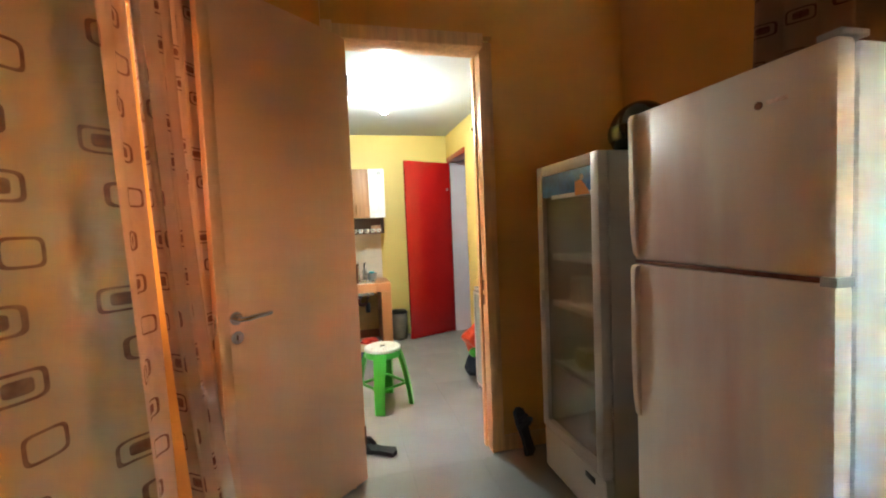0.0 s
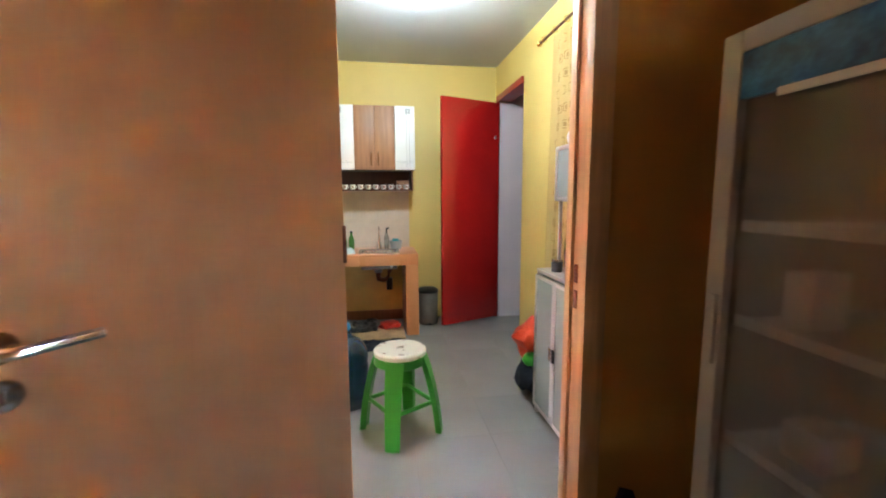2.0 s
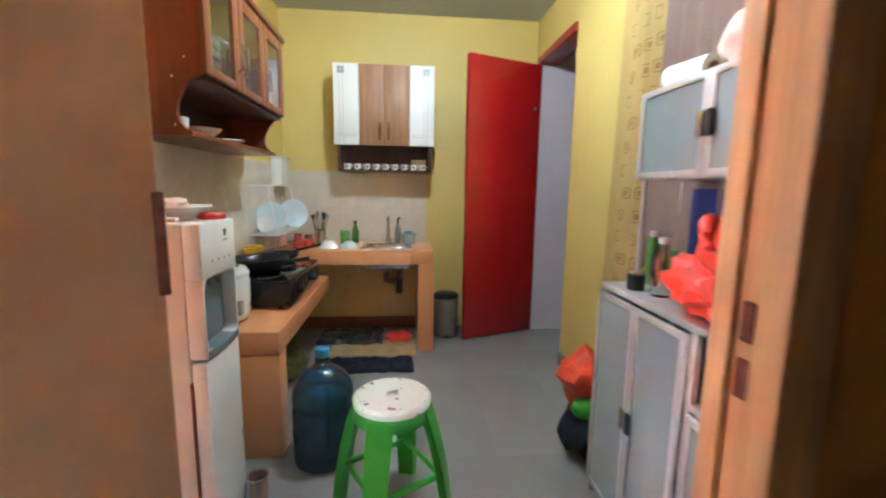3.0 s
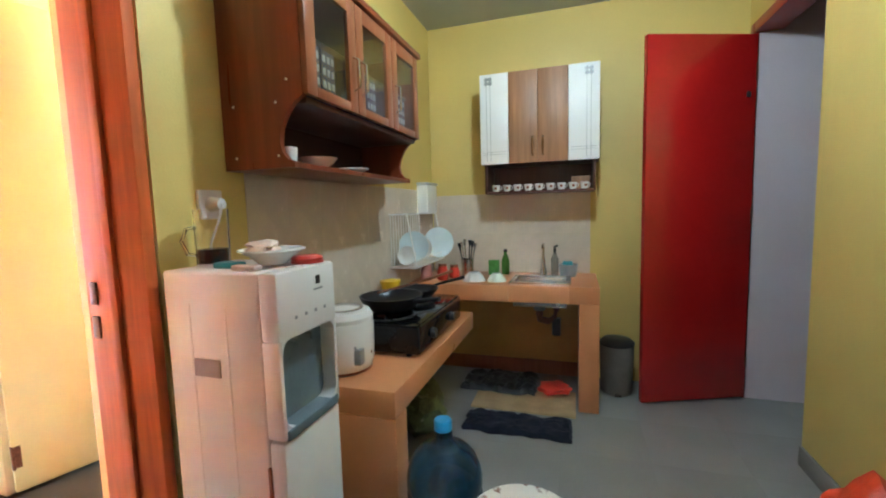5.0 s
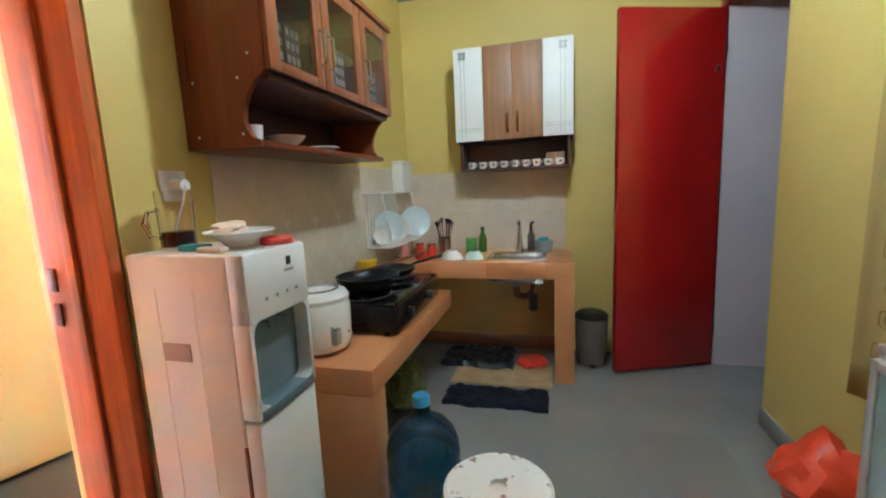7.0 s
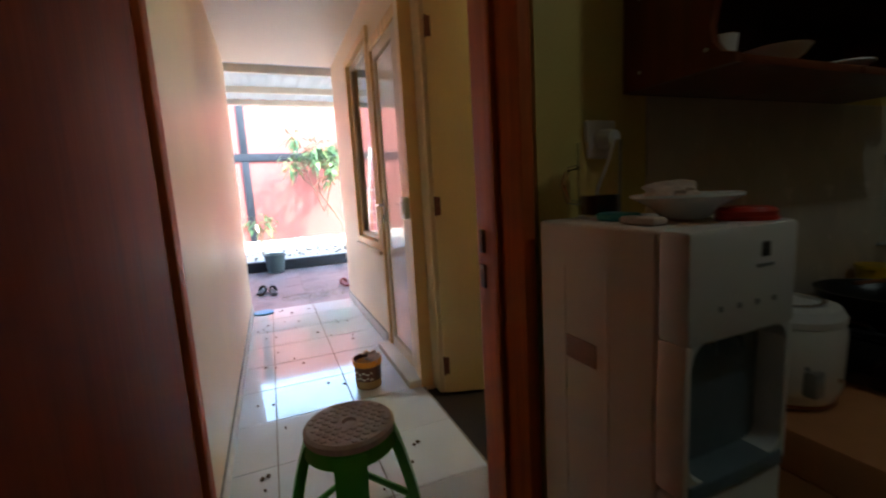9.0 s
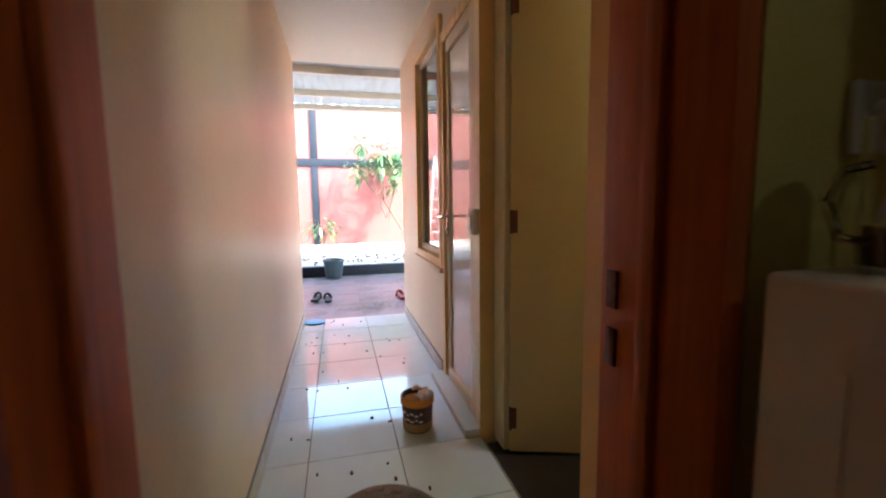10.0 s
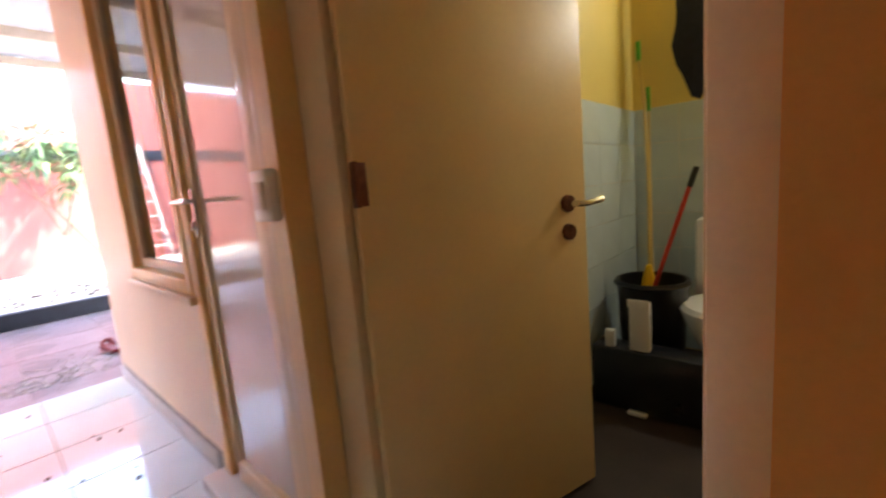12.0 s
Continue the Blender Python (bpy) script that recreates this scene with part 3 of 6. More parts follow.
part("door_catch", boxes((0.035, 0.018, 1.76, 0.06, 0.024, 1.79)), CHROME, leaf3)
# bathroom leaf
leaf4 = thing("door_leaf", "cream painted bathroom door opened inwards", "door", -1.100, 3.408, 0, 72.0)
part("panel", boxes((0.0, -0.018, 0.012, 0.725, 0.018, 2.10), bev=0.003), LEAF_CREAM, leaf4)
lever(leaf4, 0.645, -0.018, 0.945, -1, 1, 0.085, 0.085, plates=RUSTY)
for z in (0.17, 1.045, 1.93):
    hinge(leaf4, z, -0.006, 0.03)
    part("hinge_leaf", boxes((0.0, -0.0215, z - 0.048, 0.028, -0.0175, z + 0.048), bev=0.001), RUSTY, leaf4, "rusty hinge leaf")

# glazed door and window of the corridor
gd = thing("door_5", "glossy white panel door in a tan frame", "door", kind="structure")
part("frame", boxes((-1.97, 3.318, 0, -1.905, 3.455, 2.13), (-1.905, 3.318, 2.06, -1.30, 3.455, 2.13), bev=0.004), LIT_FRAME, gd)
part("frame_side", boxes((-1.3355, 3.318, 0, -1.3005, 3.455, 2.059), bev=0.002), CREAM_FRAME, gd, "cream painted side of the frame")
part("threshold", boxes((-1.99, 3.243, 0.0, -1.245, 3.45, 0.045), bev=0.004), SKIRT, gd, "pale tiled threshold")
part("leaf_frame", boxes((-1.90, 3.335, 0.05, -1.845, 3.372, 2.055), (-1.42, 3.325, 0.05, -1.338, 3.372, 2.055), (-1.845, 3.325, 0.05, -1.42, 3.372, 0.12), (-1.845, 3.325, 1.985, -1.42, 3.372, 2.055), bev=0.003), CREAM_FRAME, gd)
part("seal", boxes((-1.4255, 3.328, 0.12, -1.4205, 3.346, 1.985), bev=0), WOOD_FRAME, gd, "brown strip beside the panel")
part("pane", boxes((-1.845, 3.347, 0.12, -1.4265, 3.361, 1.985), bev=0), PVC, gd, "glossy white panel that mirrors the yard")
lv = thing("lever_set", "chrome lever handle of the glossy door", "handle", kind="structure")
part("backplate", boxes((-1.888, 3.327, 0.93, -1.858, 3.334, 1.09)), CHROME, lv)
part("handle", tube(bmesh.new(), [(-1.873, 3.33, 1.05), (-1.873, 3.28, 1.05), (-1.86, 3.27, 1.05), (-1.75, 3.272, 1.052)], 0.009), CHROME, lv)
part("keyhole", boxes((-1.878, 3.318, 0.955, -1.868, 3.327, 0.985)), CHROME, lv)
gw = thing("window_1", "narrow corridor window in a tan wooden frame", "window", kind="structure")
part("window_frame", boxes((-2.80, 3.312, 0.72, -2.745, 3.455, 2.25), (-2.025, 3.312, 0.72, -1.97, 3.455, 2.25), (-2.745, 3.312, 2.195, -2.025, 3.455, 2.25), (-2.745, 3.312, 0.72, -2.025, 3.455, 0.775), bev=0.004), LIT_FRAME, gw)
part("sash", boxes((-2.74, 3.345, 0.78, -2.70, 3.385, 2.19), (-2.07, 3.345, 0.78, -2.03, 3.385, 2.19), (-2.70, 3.345, 2.15, -2.07, 3.385, 2.19), (-2.70, 3.345, 0.78, -2.07, 3.385, 0.82), bev=0.003), CREAM_FRAME, gw)
part("pane", boxes((-2.70, 3.362, 0.82, -2.07, 3.367, 2.15), bev=0), SMOKE, gw)
part("window_sill", boxes((-2.82, 3.295, 0.69, -1.95, 3.345, 0.72), bev=0.004), CREAM, gw)
sw = thing("light_switch", "white light switch on the corridor wall", "switch", -1.292, 3.315, 1.04)
part("plate", boxes((-0.045, -0.028, -0.06, 0.045, 0.0, 0.06), bev=0.008), WHITE, sw)
part("rocker", boxes((-0.028, -0.034, -0.032, 0.028, -0.026, 0.032), bev=0.003), WHITE, sw)
# street window of the living room
w2 = thing("window_2", "street window of the living room in a wooden frame", "window", kind="structure")
part("window_frame", boxes((2.30, -2.6, 1.25, 2.32, -2.52, 1.9), (2.43, -2.6, 1.25, 2.45, -2.52, 1.9), (2.32, -2.6, 1.88, 2.43, -2.52, 1.9), (2.32, -2.6, 1.25, 2.43, -2.52, 1.27), bev=0.003), WOOD_FRAME, w2)
# skirtings
structure("baseboard_east", boxes((2.168, 2.50, 0.0, 2.181, 4.51, 0.09), bev=0.003), TILE, "low tiled skirting along the kitchen wall", "baseboard")
for name_, x0_, x1_, y0_, y1_ in (("baseboard_corridor_south", -3.655, 0.0, 2.335, 2.344), ("baseboard_corridor_north", -3.655, -2.0, 3.326, 3.335)):
    bbd = structure(name_, boxes((x0_, y0_, 0.0, x1_, y1_ - 0.002 if y0_ < 3 else y1_, 0.086), bev=0), GROUT, "tiled corridor skirting with grey joints", "baseboard")
    for k in range(round((x1_ - x0_) / 0.4)):
        part("tile", boxes((x0_ + 0.4 * k + 0.002, y0_ if y0_ < 3 else y0_ - 0.003, 0.002, min(x1_, x0_ + 0.4 * k + 0.398), y1_ + 0.003 if y0_ < 3 else y1_, 0.08), bev=0.001), SKIRT, bbd)
structure("baseboard_living", boxes((1.70, 2.378, 0.0, 2.55, 2.391, 0.09), bev=0.003), WOOD_FRAME, "low brown skirting in the living room", "baseboard")


# ---- living room things ----
def curtain(name, label, material, along, a0, a1, b, z0, z1, amp, folds, seed=0, flare=0.0, thick=0.003, group="curtains", sweep=0.0):
    """Hanging cloth with uneven folds along x or y."""
    rnd = random.Random(seed)
    bm = bmesh.new()
    uvl = bm.loops.layers.uv.new("UVMap")
    nu, nv = folds * 12, 16
    phase = [rnd.uniform(-0.5, 0.5) for _ in range(8)]
    grid, lengths = [], []
    for j in range(nv + 1):
        v = j / nv
        z = z1 + (z0 - z1) * v
        rowv, rowl, run, last = [], [], 0.0, None
        for i in range(nu + 1):
            u = i / nu
            a = a0 + (a1 - a0) * u + 0.02 * math.sin(5 * u + 3 * v + phase[0])
            ph = 2 * math.pi * folds * u + 0.7 * math.sin(4.3 * u + phase[1]) + 0.5 * math.sin(2.1 * v + phase[2])
            k = amp * (0.75 + 0.4 * math.sin(7 * u + phase[3])) * (0.8 + 0.35 * v)
            off = k * math.sin(ph) + 0.25 * k * math.sin(2 * ph + phase[4]) + flare * v * v + sweep * max(0.0, (u - 0.45) / 0.55)
            co = Vector((a, b + off, z)) if along == "x" else Vector((b + off, a, z))
            if last is not None:
                run += (Vector((co.x, co.y)) - last).length
            last = Vector((co.x, co.y))
            rowv.append(bm.verts.new(co))
            rowl.append(run)
        grid.append(rowv)
        lengths.append(rowl)
    for j in range(nv):
        for i in range(nu):
            f = bm.faces.new((grid[j][i], grid[j + 1][i], grid[j + 1][i + 1], grid[j][i + 1]))
            for lp, (jj, ii) in zip(f.loops, ((j, i), (j + 1, i), (j + 1, i + 1), (j, i + 1))):
                lp[uvl].uv = (lengths[0][ii], z1 + (z0 - z1) * jj / nv)
    root = thing(name, label, "curtain", group=group)
    ob = part("cloth", bm, material, root)
    so = ob.modifiers.new("thickness", "SOLIDIFY")
    so.thickness = thick
    return root


def curtain_rod(name, label, along, a0, a1, b, z, rings):
    root = thing(name, label, "curtain rod")
    def P(a, off=0.0, dz=0.0):
        return (a, b + off, z + dz) if along == "x" else (b + off, a, z + dz)
    part("rod", tube(bmesh.new(), [P(a0), P(a1)], 0.009, 10), RUSTY, root)
    for a in (a0, a1):
        bm = bmesh.new()
        bmesh.ops.create_uvsphere(bm, u_segments=12, v_segments=8, radius=0.02, matrix=Matrix.Translation(P(a)))
        part("finial", bm, GOLD, root)
    for i in range(rings):
        a = a0 + (a1 - a0) * (i + 0.5) / rings
        bm = bmesh.new()
        pts = [P(a, 0.018 * math.cos(k), 0.018 * math.sin(k)) for k in np.linspace(0, 2 * math.pi, 11)]
        tube(bm, pts, 0.003, 5)
        part("ring", bm, GOLD, root)
    return root


curtain("curtain", "beige printed curtain hanging in loose folds", CURTAIN_N, "y", 0.49, 1.125, 0.245, 0.02, 2.32, 0.024, 3, 3, 0.05, sweep=0.17)
curtain("curtain", "pinkish beige printed curtain beside the beige one", CURTAIN_D, "y", 1.00, 1.45, 0.335, 0.02, 2.32, 0.028, 2, 5, 0.03)
curtain("curtain", "tawny printed curtain gathered in tight folds", CURTAIN_T, "y", 1.38, 1.72, 0.345, 0.02, 2.32, 0.022, 4, 8, 0.13)
curtain("curtain", "orange printed curtain half hidden behind the beige door", CURTAIN_W, "y", 1.70, 2.20, 0.275, 0.02, 2.32, 0.02, 5, 11, 0.05)
curtain_rod("curtain_rod", "dark metal curtain rod on the living room wall", "y", 0.3, 2.2, 0.30, 2.36, 8)
curtain("curtain", "dark brown printed curtain above the fridge", CURTAIN_B, "y", 0.2, 1.50, 2.49, 1.2, 2.62, 0.026, 12, 21)

fr = thing("refrigerator", "large white two-door fridge with faint rust stains", "refrigerator", 1.862, 0.80, 0)
FW, FD = 0.635, 0.64     # along y, along x
part("body", boxes((0.062, 0.0, 0.03, FD, FW, 1.685), bev=0.012), FRIDGE_SIDE, fr, "white side panel, toned cooler for the window light")
part("freezer_door", boxes((0.0, 0.0, 1.178, 0.056, FW, 1.69), bev=0.014), FRIDGE, fr)
part("fridge_door", boxes((0.0, 0.0, 0.06, 0.056, FW, 1.166), bev=0.014), FRIDGE, fr)
part("gasket", boxes((0.055, 0.01, 0.07, 0.064, FW - 0.01, 1.68), bev=0), GREYPL, fr, "grey rubber seal")
part("split_trim", boxes((0.004, 0.004, 1.166, 0.05, FW - 0.004, 1.178), bev=0.001), RUSTY, fr, "brown strip between the doors")
part("kick_plate", boxes((0.03, 0.02, 0.0, 0.062, FW - 0.02, 0.055)), GREYPL, fr)
for z0, z1 in ((1.182, 1.688), (0.60, 1.163)):
    bm = bmesh.new()
    outline = [(0.012, z0), (-0.006, z0 + 0.02), (-0.015, z0 + 0.09), (-0.018, z0 + 0.2), (-0.018, z1 - 0.02), (-0.012, z1 - 0.004), (0.012, z1)]
    prism(bm, outline, FW - 0.030, FW - 0.002, "y")
    bmesh.ops.bevel(bm, geom=list(bm.edges), offset=0.003, segments=2, affect="EDGES")
    part("handle", bm, FRIDGE, fr, "long white moulded handle")
part("hinge_cover", boxes((0.01, 0.0, 1.69, 0.09, 0.05, 1.705)), GREYPL, fr)
part("middle_hinge", boxes((-0.004, -0.004, 1.160, 0.05, 0.03, 1.182), bev=0.002), GREYPL, fr)
bm = bmesh.new()
bmesh.ops.create_cone(bm, segments=20, radius1=0.010, radius2=0.010, depth=0.004, cap_ends=True, matrix=pose(-0.001, 0.17, 1.59, 0, 90))
part("badge", bm, RUSTY, fr, "small faded round badge")
part("badge_bar", boxes((-0.002, 0.10, 1.587, 0.001, 0.15, 1.597), bev=0.0005), FOOD, fr, "faded bar of the badge")

sc = thing("display_cooler", "white upright glass-door drinks cooler, half empty", "display cooler", 1.835, 1.60, 0)
SW_, SD, SH = 0.53, 0.52, 1.60
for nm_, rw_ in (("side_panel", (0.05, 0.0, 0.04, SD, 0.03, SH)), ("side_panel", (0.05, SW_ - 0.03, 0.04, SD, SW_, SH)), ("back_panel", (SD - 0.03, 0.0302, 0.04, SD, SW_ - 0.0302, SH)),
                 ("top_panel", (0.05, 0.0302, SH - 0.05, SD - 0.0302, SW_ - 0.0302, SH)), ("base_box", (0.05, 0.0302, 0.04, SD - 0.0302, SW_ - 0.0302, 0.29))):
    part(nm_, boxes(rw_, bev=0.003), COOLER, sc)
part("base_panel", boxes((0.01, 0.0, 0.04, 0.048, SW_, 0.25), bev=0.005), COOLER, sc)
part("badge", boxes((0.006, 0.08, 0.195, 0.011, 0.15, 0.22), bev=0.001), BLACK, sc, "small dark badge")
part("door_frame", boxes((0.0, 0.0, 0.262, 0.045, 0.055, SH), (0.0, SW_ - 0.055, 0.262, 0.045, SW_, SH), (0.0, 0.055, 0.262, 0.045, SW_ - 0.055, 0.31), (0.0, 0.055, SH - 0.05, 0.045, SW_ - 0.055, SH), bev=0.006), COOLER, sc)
hd = part("header_sign", boxes((0.004, 0.055, SH - 0.155, 0.02, SW_ - 0.055, SH - 0.05), bev=0.001), mat("blue_header_print", (0.03, 0.13, 0.30), 0.35, vary=0.5, scale=18), sc, "blue printed header sign")
part("sign_stripe", boxes((0.001, 0.056, SH - 0.168, 0.006, SW_ - 0.15, SH - 0.150), bev=0.001), WHITE, hd, "white wavy stripe")
bm = bmesh.new()
prism(bm, [(0.06, SH - 0.165), (0.17, SH - 0.165), (0.17, SH - 0.105), (0.13, SH - 0.10), (0.10, SH - 0.12)], 0.0, 0.005, "x")
part("sign_patch", bm, ORANGE, hd, "orange patch")
bm = bmesh.new()
lathe(bm, [(0.012, 0.0), (0.012, 0.004)], n=14)
bmesh.ops.transform(bm, matrix=pose(0.002, 0.12, SH - 0.09, 0, 90), verts=bm.verts)
part("sign_dot", bm, WHITE, hd)
pane = part("glass_door", boxes((0.022, 0.055, 0.31, 0.028, SW_ - 0.055, SH - 0.155), bev=0), MILKY, sc)
pane.visible_shadow = False
for z in (0.585, 0.90, 1.14):
    part("shelf", boxes((0.07, 0.035, z, SD - 0.05, SW_ - 0.035, z + 0.014), (0.06, 0.035, z - 0.004, 0.072, SW_ - 0.035, z + 0.024), bev=0.002), WHITE, sc)
part("side_handle", boxes((-0.012, SW_ - 0.045, 0.8, 0.004, SW_ - 0.025, 0.98), bev=0.003), COOLER, sc)
for i, (y, w, z, h) in enumerate(((0.36, 0.07, 0.915, 0.13), (0.30, 0.10, 0.60, 0.09), (0.16, 0.12, 0.31, 0.11))):
    single("food_box", boxes((1.96, 1.60 + y, z, 2.06, 1.60 + y + w, z + h), bev=0.004), (WHITE, FOOD, CARD)[i], ("small white carton in the drinks cooler", "pale wrapped packet in the drinks cooler", "small brown carton in the drinks cooler")[i], "carton")

hm = thing("helmet", "glossy black motorcycle helmet on the drinks cooler", "helmet", 2.20, 1.80, 1.60, 200)
hm.scale = (1.08, 1.08, 1.08)
bm = bmesh.new()
bmesh.ops.create_uvsphere(bm, u_segments=32, v_segments=20, radius=0.13)
for v in bm.verts:
    v.co = Vector((v.co.x * 1.08, v.co.y * 0.95, max(-0.105, v.co.z * 1.0)))
bmesh.ops.translate(bm, vec=(0, 0, 0.107), verts=bm.verts)
part("shell", bm, BLACKGLOSS, hm)
bm = bmesh.new()
bmesh.ops.create_uvsphere(bm, u_segments=28, v_segments=14, radius=0.134)
bmesh.ops.delete(bm, geom=[v for v in bm.verts if v.co.x < 0.045 or abs(v.co.z) > 0.055], context="VERTS")
for v in bm.verts:
    v.co = Vector((v.co.x * 1.08, v.co.y * 0.97, v.co.z + 0.10))
part("visor", bm, SMOKE, hm, "smoked visor")
part("rim", tube(bmesh.new(), [(0.13 * math.cos(a), 0.115 * math.sin(a), 0.012) for a in np.linspace(0, 2 * math.pi, 25)], 0.008), RUBBER, hm)

def shoe(name, label, x, y, z, rz, tilt=0.0, group=""):
    root = thing(name, label, "shoe", group=group)
    root.matrix_world = pose(x, y, z, tilt, 0, rz)
    bm = bmesh.new()
    outline = [(-0.04, -0.12), (0.0, -0.13), (0.036, -0.11), (0.03, -0.02), (0.045, 0.06), (0.035, 0.12), (0.0, 0.14), (-0.035, 0.12), (-0.042, 0.05), (-0.03, -0.03)]
    prism(bm, outline, 0.0, 0.024, "z")
    part("sole", bm, RUBBER, root)
    bm = bmesh.new()
    tube(bm, [(-0.042, 0.03, 0.02), (-0.03, 0.06, 0.06), (0.0, 0.075, 0.072), (0.03, 0.06, 0.06), (0.043, 0.03, 0.02)], 0.014, 8)
    part("strap", bm, RUBBER, root)
    bm = bmesh.new()
    tube(bm, [(-0.04, 0.075, 0.02), (0.0, 0.09, 0.066), (0.04, 0.07, 0.02)], 0.012, 8)
    part("strap", bm, RUBBER, root)
    return root


shoe("sandal", "black rubber sandal leaning on the wall beside the doorway", 1.80, 2.325, 0.125, 28, 70)
shoe("sandal", "black rubber sandal lying in the kitchen doorway", 0.98, 2.60, 0.002, 60, 0)

# ---- kitchen things ----
cl = thing("ceiling_lamp", "bare white bulb in a ceiling holder, switched on", "ceiling lamp", LAMP[0], LAMP[1], LAMP[2] + 0.13)
part("holder", lathe(bmesh.new(), [(0.05, 0.0), (0.05, -0.015), (0.03, -0.03), (0.026, -0.07), (0.02, -0.07)]), WHITE, cl)
bulb = part("bulb", lathe(bmesh.new(), [(0.014, -0.07), (0.02, -0.085), (0.034, -0.12), (0.038, -0.145), (0.03, -0.172), (0.012, -0.186)]), BULB, cl)
bulb.visible_shadow = False

# counters: a low one for the stove, a higher one for the sink
ct = thing("stove_counter", "low peach tiled masonry counter along the wall", "counter")
part("top", boxes((0.205, 3.61, 0.46, 0.625, 4.765, 0.56), bev=0.005), PEACH, ct)
part("end_wall", boxes((0.205, 3.61, 0.0, 0.625, 3.71, 0.459), bev=0.004), PEACH, ct)
sk = thing("sink_counter", "peach tiled masonry counter with a steel sink", "counter")
for slab in ((0.205, 4.77, 0.63, 0.84, 5.305, 0.725), (0.8402, 4.77, 0.63, 1.18, 4.86, 0.725), (0.8402, 5.13, 0.63, 1.18, 5.305, 0.725), (1.1802, 4.77, 0.63, 1.345, 5.305, 0.725)):
    part("top_slab", boxes(slab, bev=0.001), PEACH, sk)
part("end_wall", boxes((1.235, 4.77, 0.0, 1.345, 5.305, 0.629), bev=0.004), PEACH, sk)
# sheet over the yellow wall, carrying the counter's shade as a darker colour
part("shaded_back", boxes((0.2045, 5.299, 0.10, 1.234, 5.3085, 0.629), bev=0), UNDER, sk, "thin back sheet with the yellow wall's shade in its colour")
part("skirting", boxes((0.2045, 5.292, 0.0, 1.234, 5.3085, 0.0995), bev=0.002), CABDOOR, sk, "brown tiled skirting")
bs = thing("sink", "stainless steel sink set in the counter", "sink")
part("rim", boxes((0.83, 4.85, 0.724, 1.19, 4.88, 0.734), (0.83, 5.11, 0.724, 1.19, 5.14, 0.734), (0.83, 4.88, 0.724, 0.86, 5.11, 0.734), (1.16, 4.88, 0.724, 1.19, 5.11, 0.734), bev=0.003), STEEL, bs)
part("bowl", boxes((0.852, 4.872, 0.58, 1.168, 5.118, 0.588), (0.852, 4.872, 0.588, 0.858, 5.118, 0.724), (1.162, 4.872, 0.588, 1.168, 5.118, 0.724), (0.858, 4.872, 0.588, 1.162, 4.878, 0.724), (0.858, 5.112, 0.588, 1.162, 5.118, 0.724), bev=0.001), STEEL, bs)
pp = thing("drain_pipe", "brown and grey drain pipe under the sink", "pipe")
part("trap", tube(bmesh.new(), [(1.0, 5.0, 0.58), (1.0, 5.0, 0.50), (1.0, 5.02, 0.47), (1.05, 5.05, 0.45), (1.09, 5.06, 0.47), (1.10, 5.06, 0.53), (1.11, 5.08, 0.55), (1.14, 5.25, 0.55)], 0.022, 12), RUSTY, pp)
part("down_pipe", tube(bmesh.new(), [(1.10, 5.06, 0.47), (1.10, 5.06, 0.36)], 0.028, 14), BLACK, pp)
part("collar", tube(bmesh.new(), [(1.0, 5.0, 0.575), (1.0, 5.0, 0.535)], 0.035, 16), GREYPL, pp)

NICHE = mat("blue_grey_niche_plastic", (0.16, 0.21, 0.24), 0.3, vary=0.08, scale=14)
ds = thing("water_dispenser", "pinkish white bottom-loading water dispenser", "water dispenser", 0.235, 3.115, 0)
DW, DD, DH = 0.24, 0.34, 1.05
bm = bmesh.new()
# body with a hollow for the taps, cut from boxes
box(bm, 0, 0, 0.02, DD - 0.05, DW, DH, bev=0.009, seg=3)
part("body", bm, PINKWHITE, ds)
for y in (0.0,):
    for x in (0.075, 0.185):
        part("side_rib", boxes((x, y - 0.0012, 0.08, x + 0.008, y + 0.002, DH - 0.08), bev=0.001), PINKWHITE, ds)
# no hollow is cut; brown stands for the shadow inside the grip
part("side_grip", boxes((0.085, -0.003, 0.79, 0.165, 0.001, 0.835), bev=0.002), mat("grip_shadow_brown", (0.42, 0.26, 0.2), 0.6), ds, "flat grip patch with the hollow's shadow as brown colour")
part("front_top", boxes((DD - 0.052, 0.0, 0.885, DD, DW, DH), bev=0.009), WHITE, ds, "white upper front with small marks")
part("front_cheek", boxes((DD - 0.052, 0.0, 0.65, DD - 0.002, 0.014, 0.888), bev=0.006), PINKWHITE, ds)
part("front_cheek", boxes((DD - 0.052, DW - 0.014, 0.65, DD - 0.002, DW, 0.888), bev=0.006), WHITE, ds)
for y_, sg_ in ((0.0135, 1), (DW - 0.0135, -1)):
    for z_, sz_ in ((0.8885, -1), (0.672, 1)):
        arc = [(y_ + sg_ * 0.03 * (1 - math.sin(a)), z_ + sz_ * 0.03 * (1 - math.cos(a))) for a in np.linspace(0, math.pi / 2, 7)]
        part("niche_corner", prism(bmesh.new(), [(y_, z_)] + arc, DD - 0.05, DD - 0.003, "x"), WHITE, ds)
part("niche", boxes((DD - 0.058, 0.014, 0.65, DD - 0.046, DW - 0.014, 0.888), bev=0.001), NICHE, ds, "blue-grey tap niche")
part("drip_tray", boxes((DD - 0.05, 0.014, 0.646, DD + 0.002, DW - 0.014, 0.672), bev=0.004), NICHE, ds)
part("lower_door", boxes((DD - 0.052, 0.0, 0.03, DD - 0.004, DW, 0.645), bev=0.012), WHITE, ds)
part("door_line", boxes((DD - 0.056, -0.002, 0.03, DD - 0.048, 0.006, 0.58), bev=0.001), CABDOOR, ds, "brown gap of the lower door")
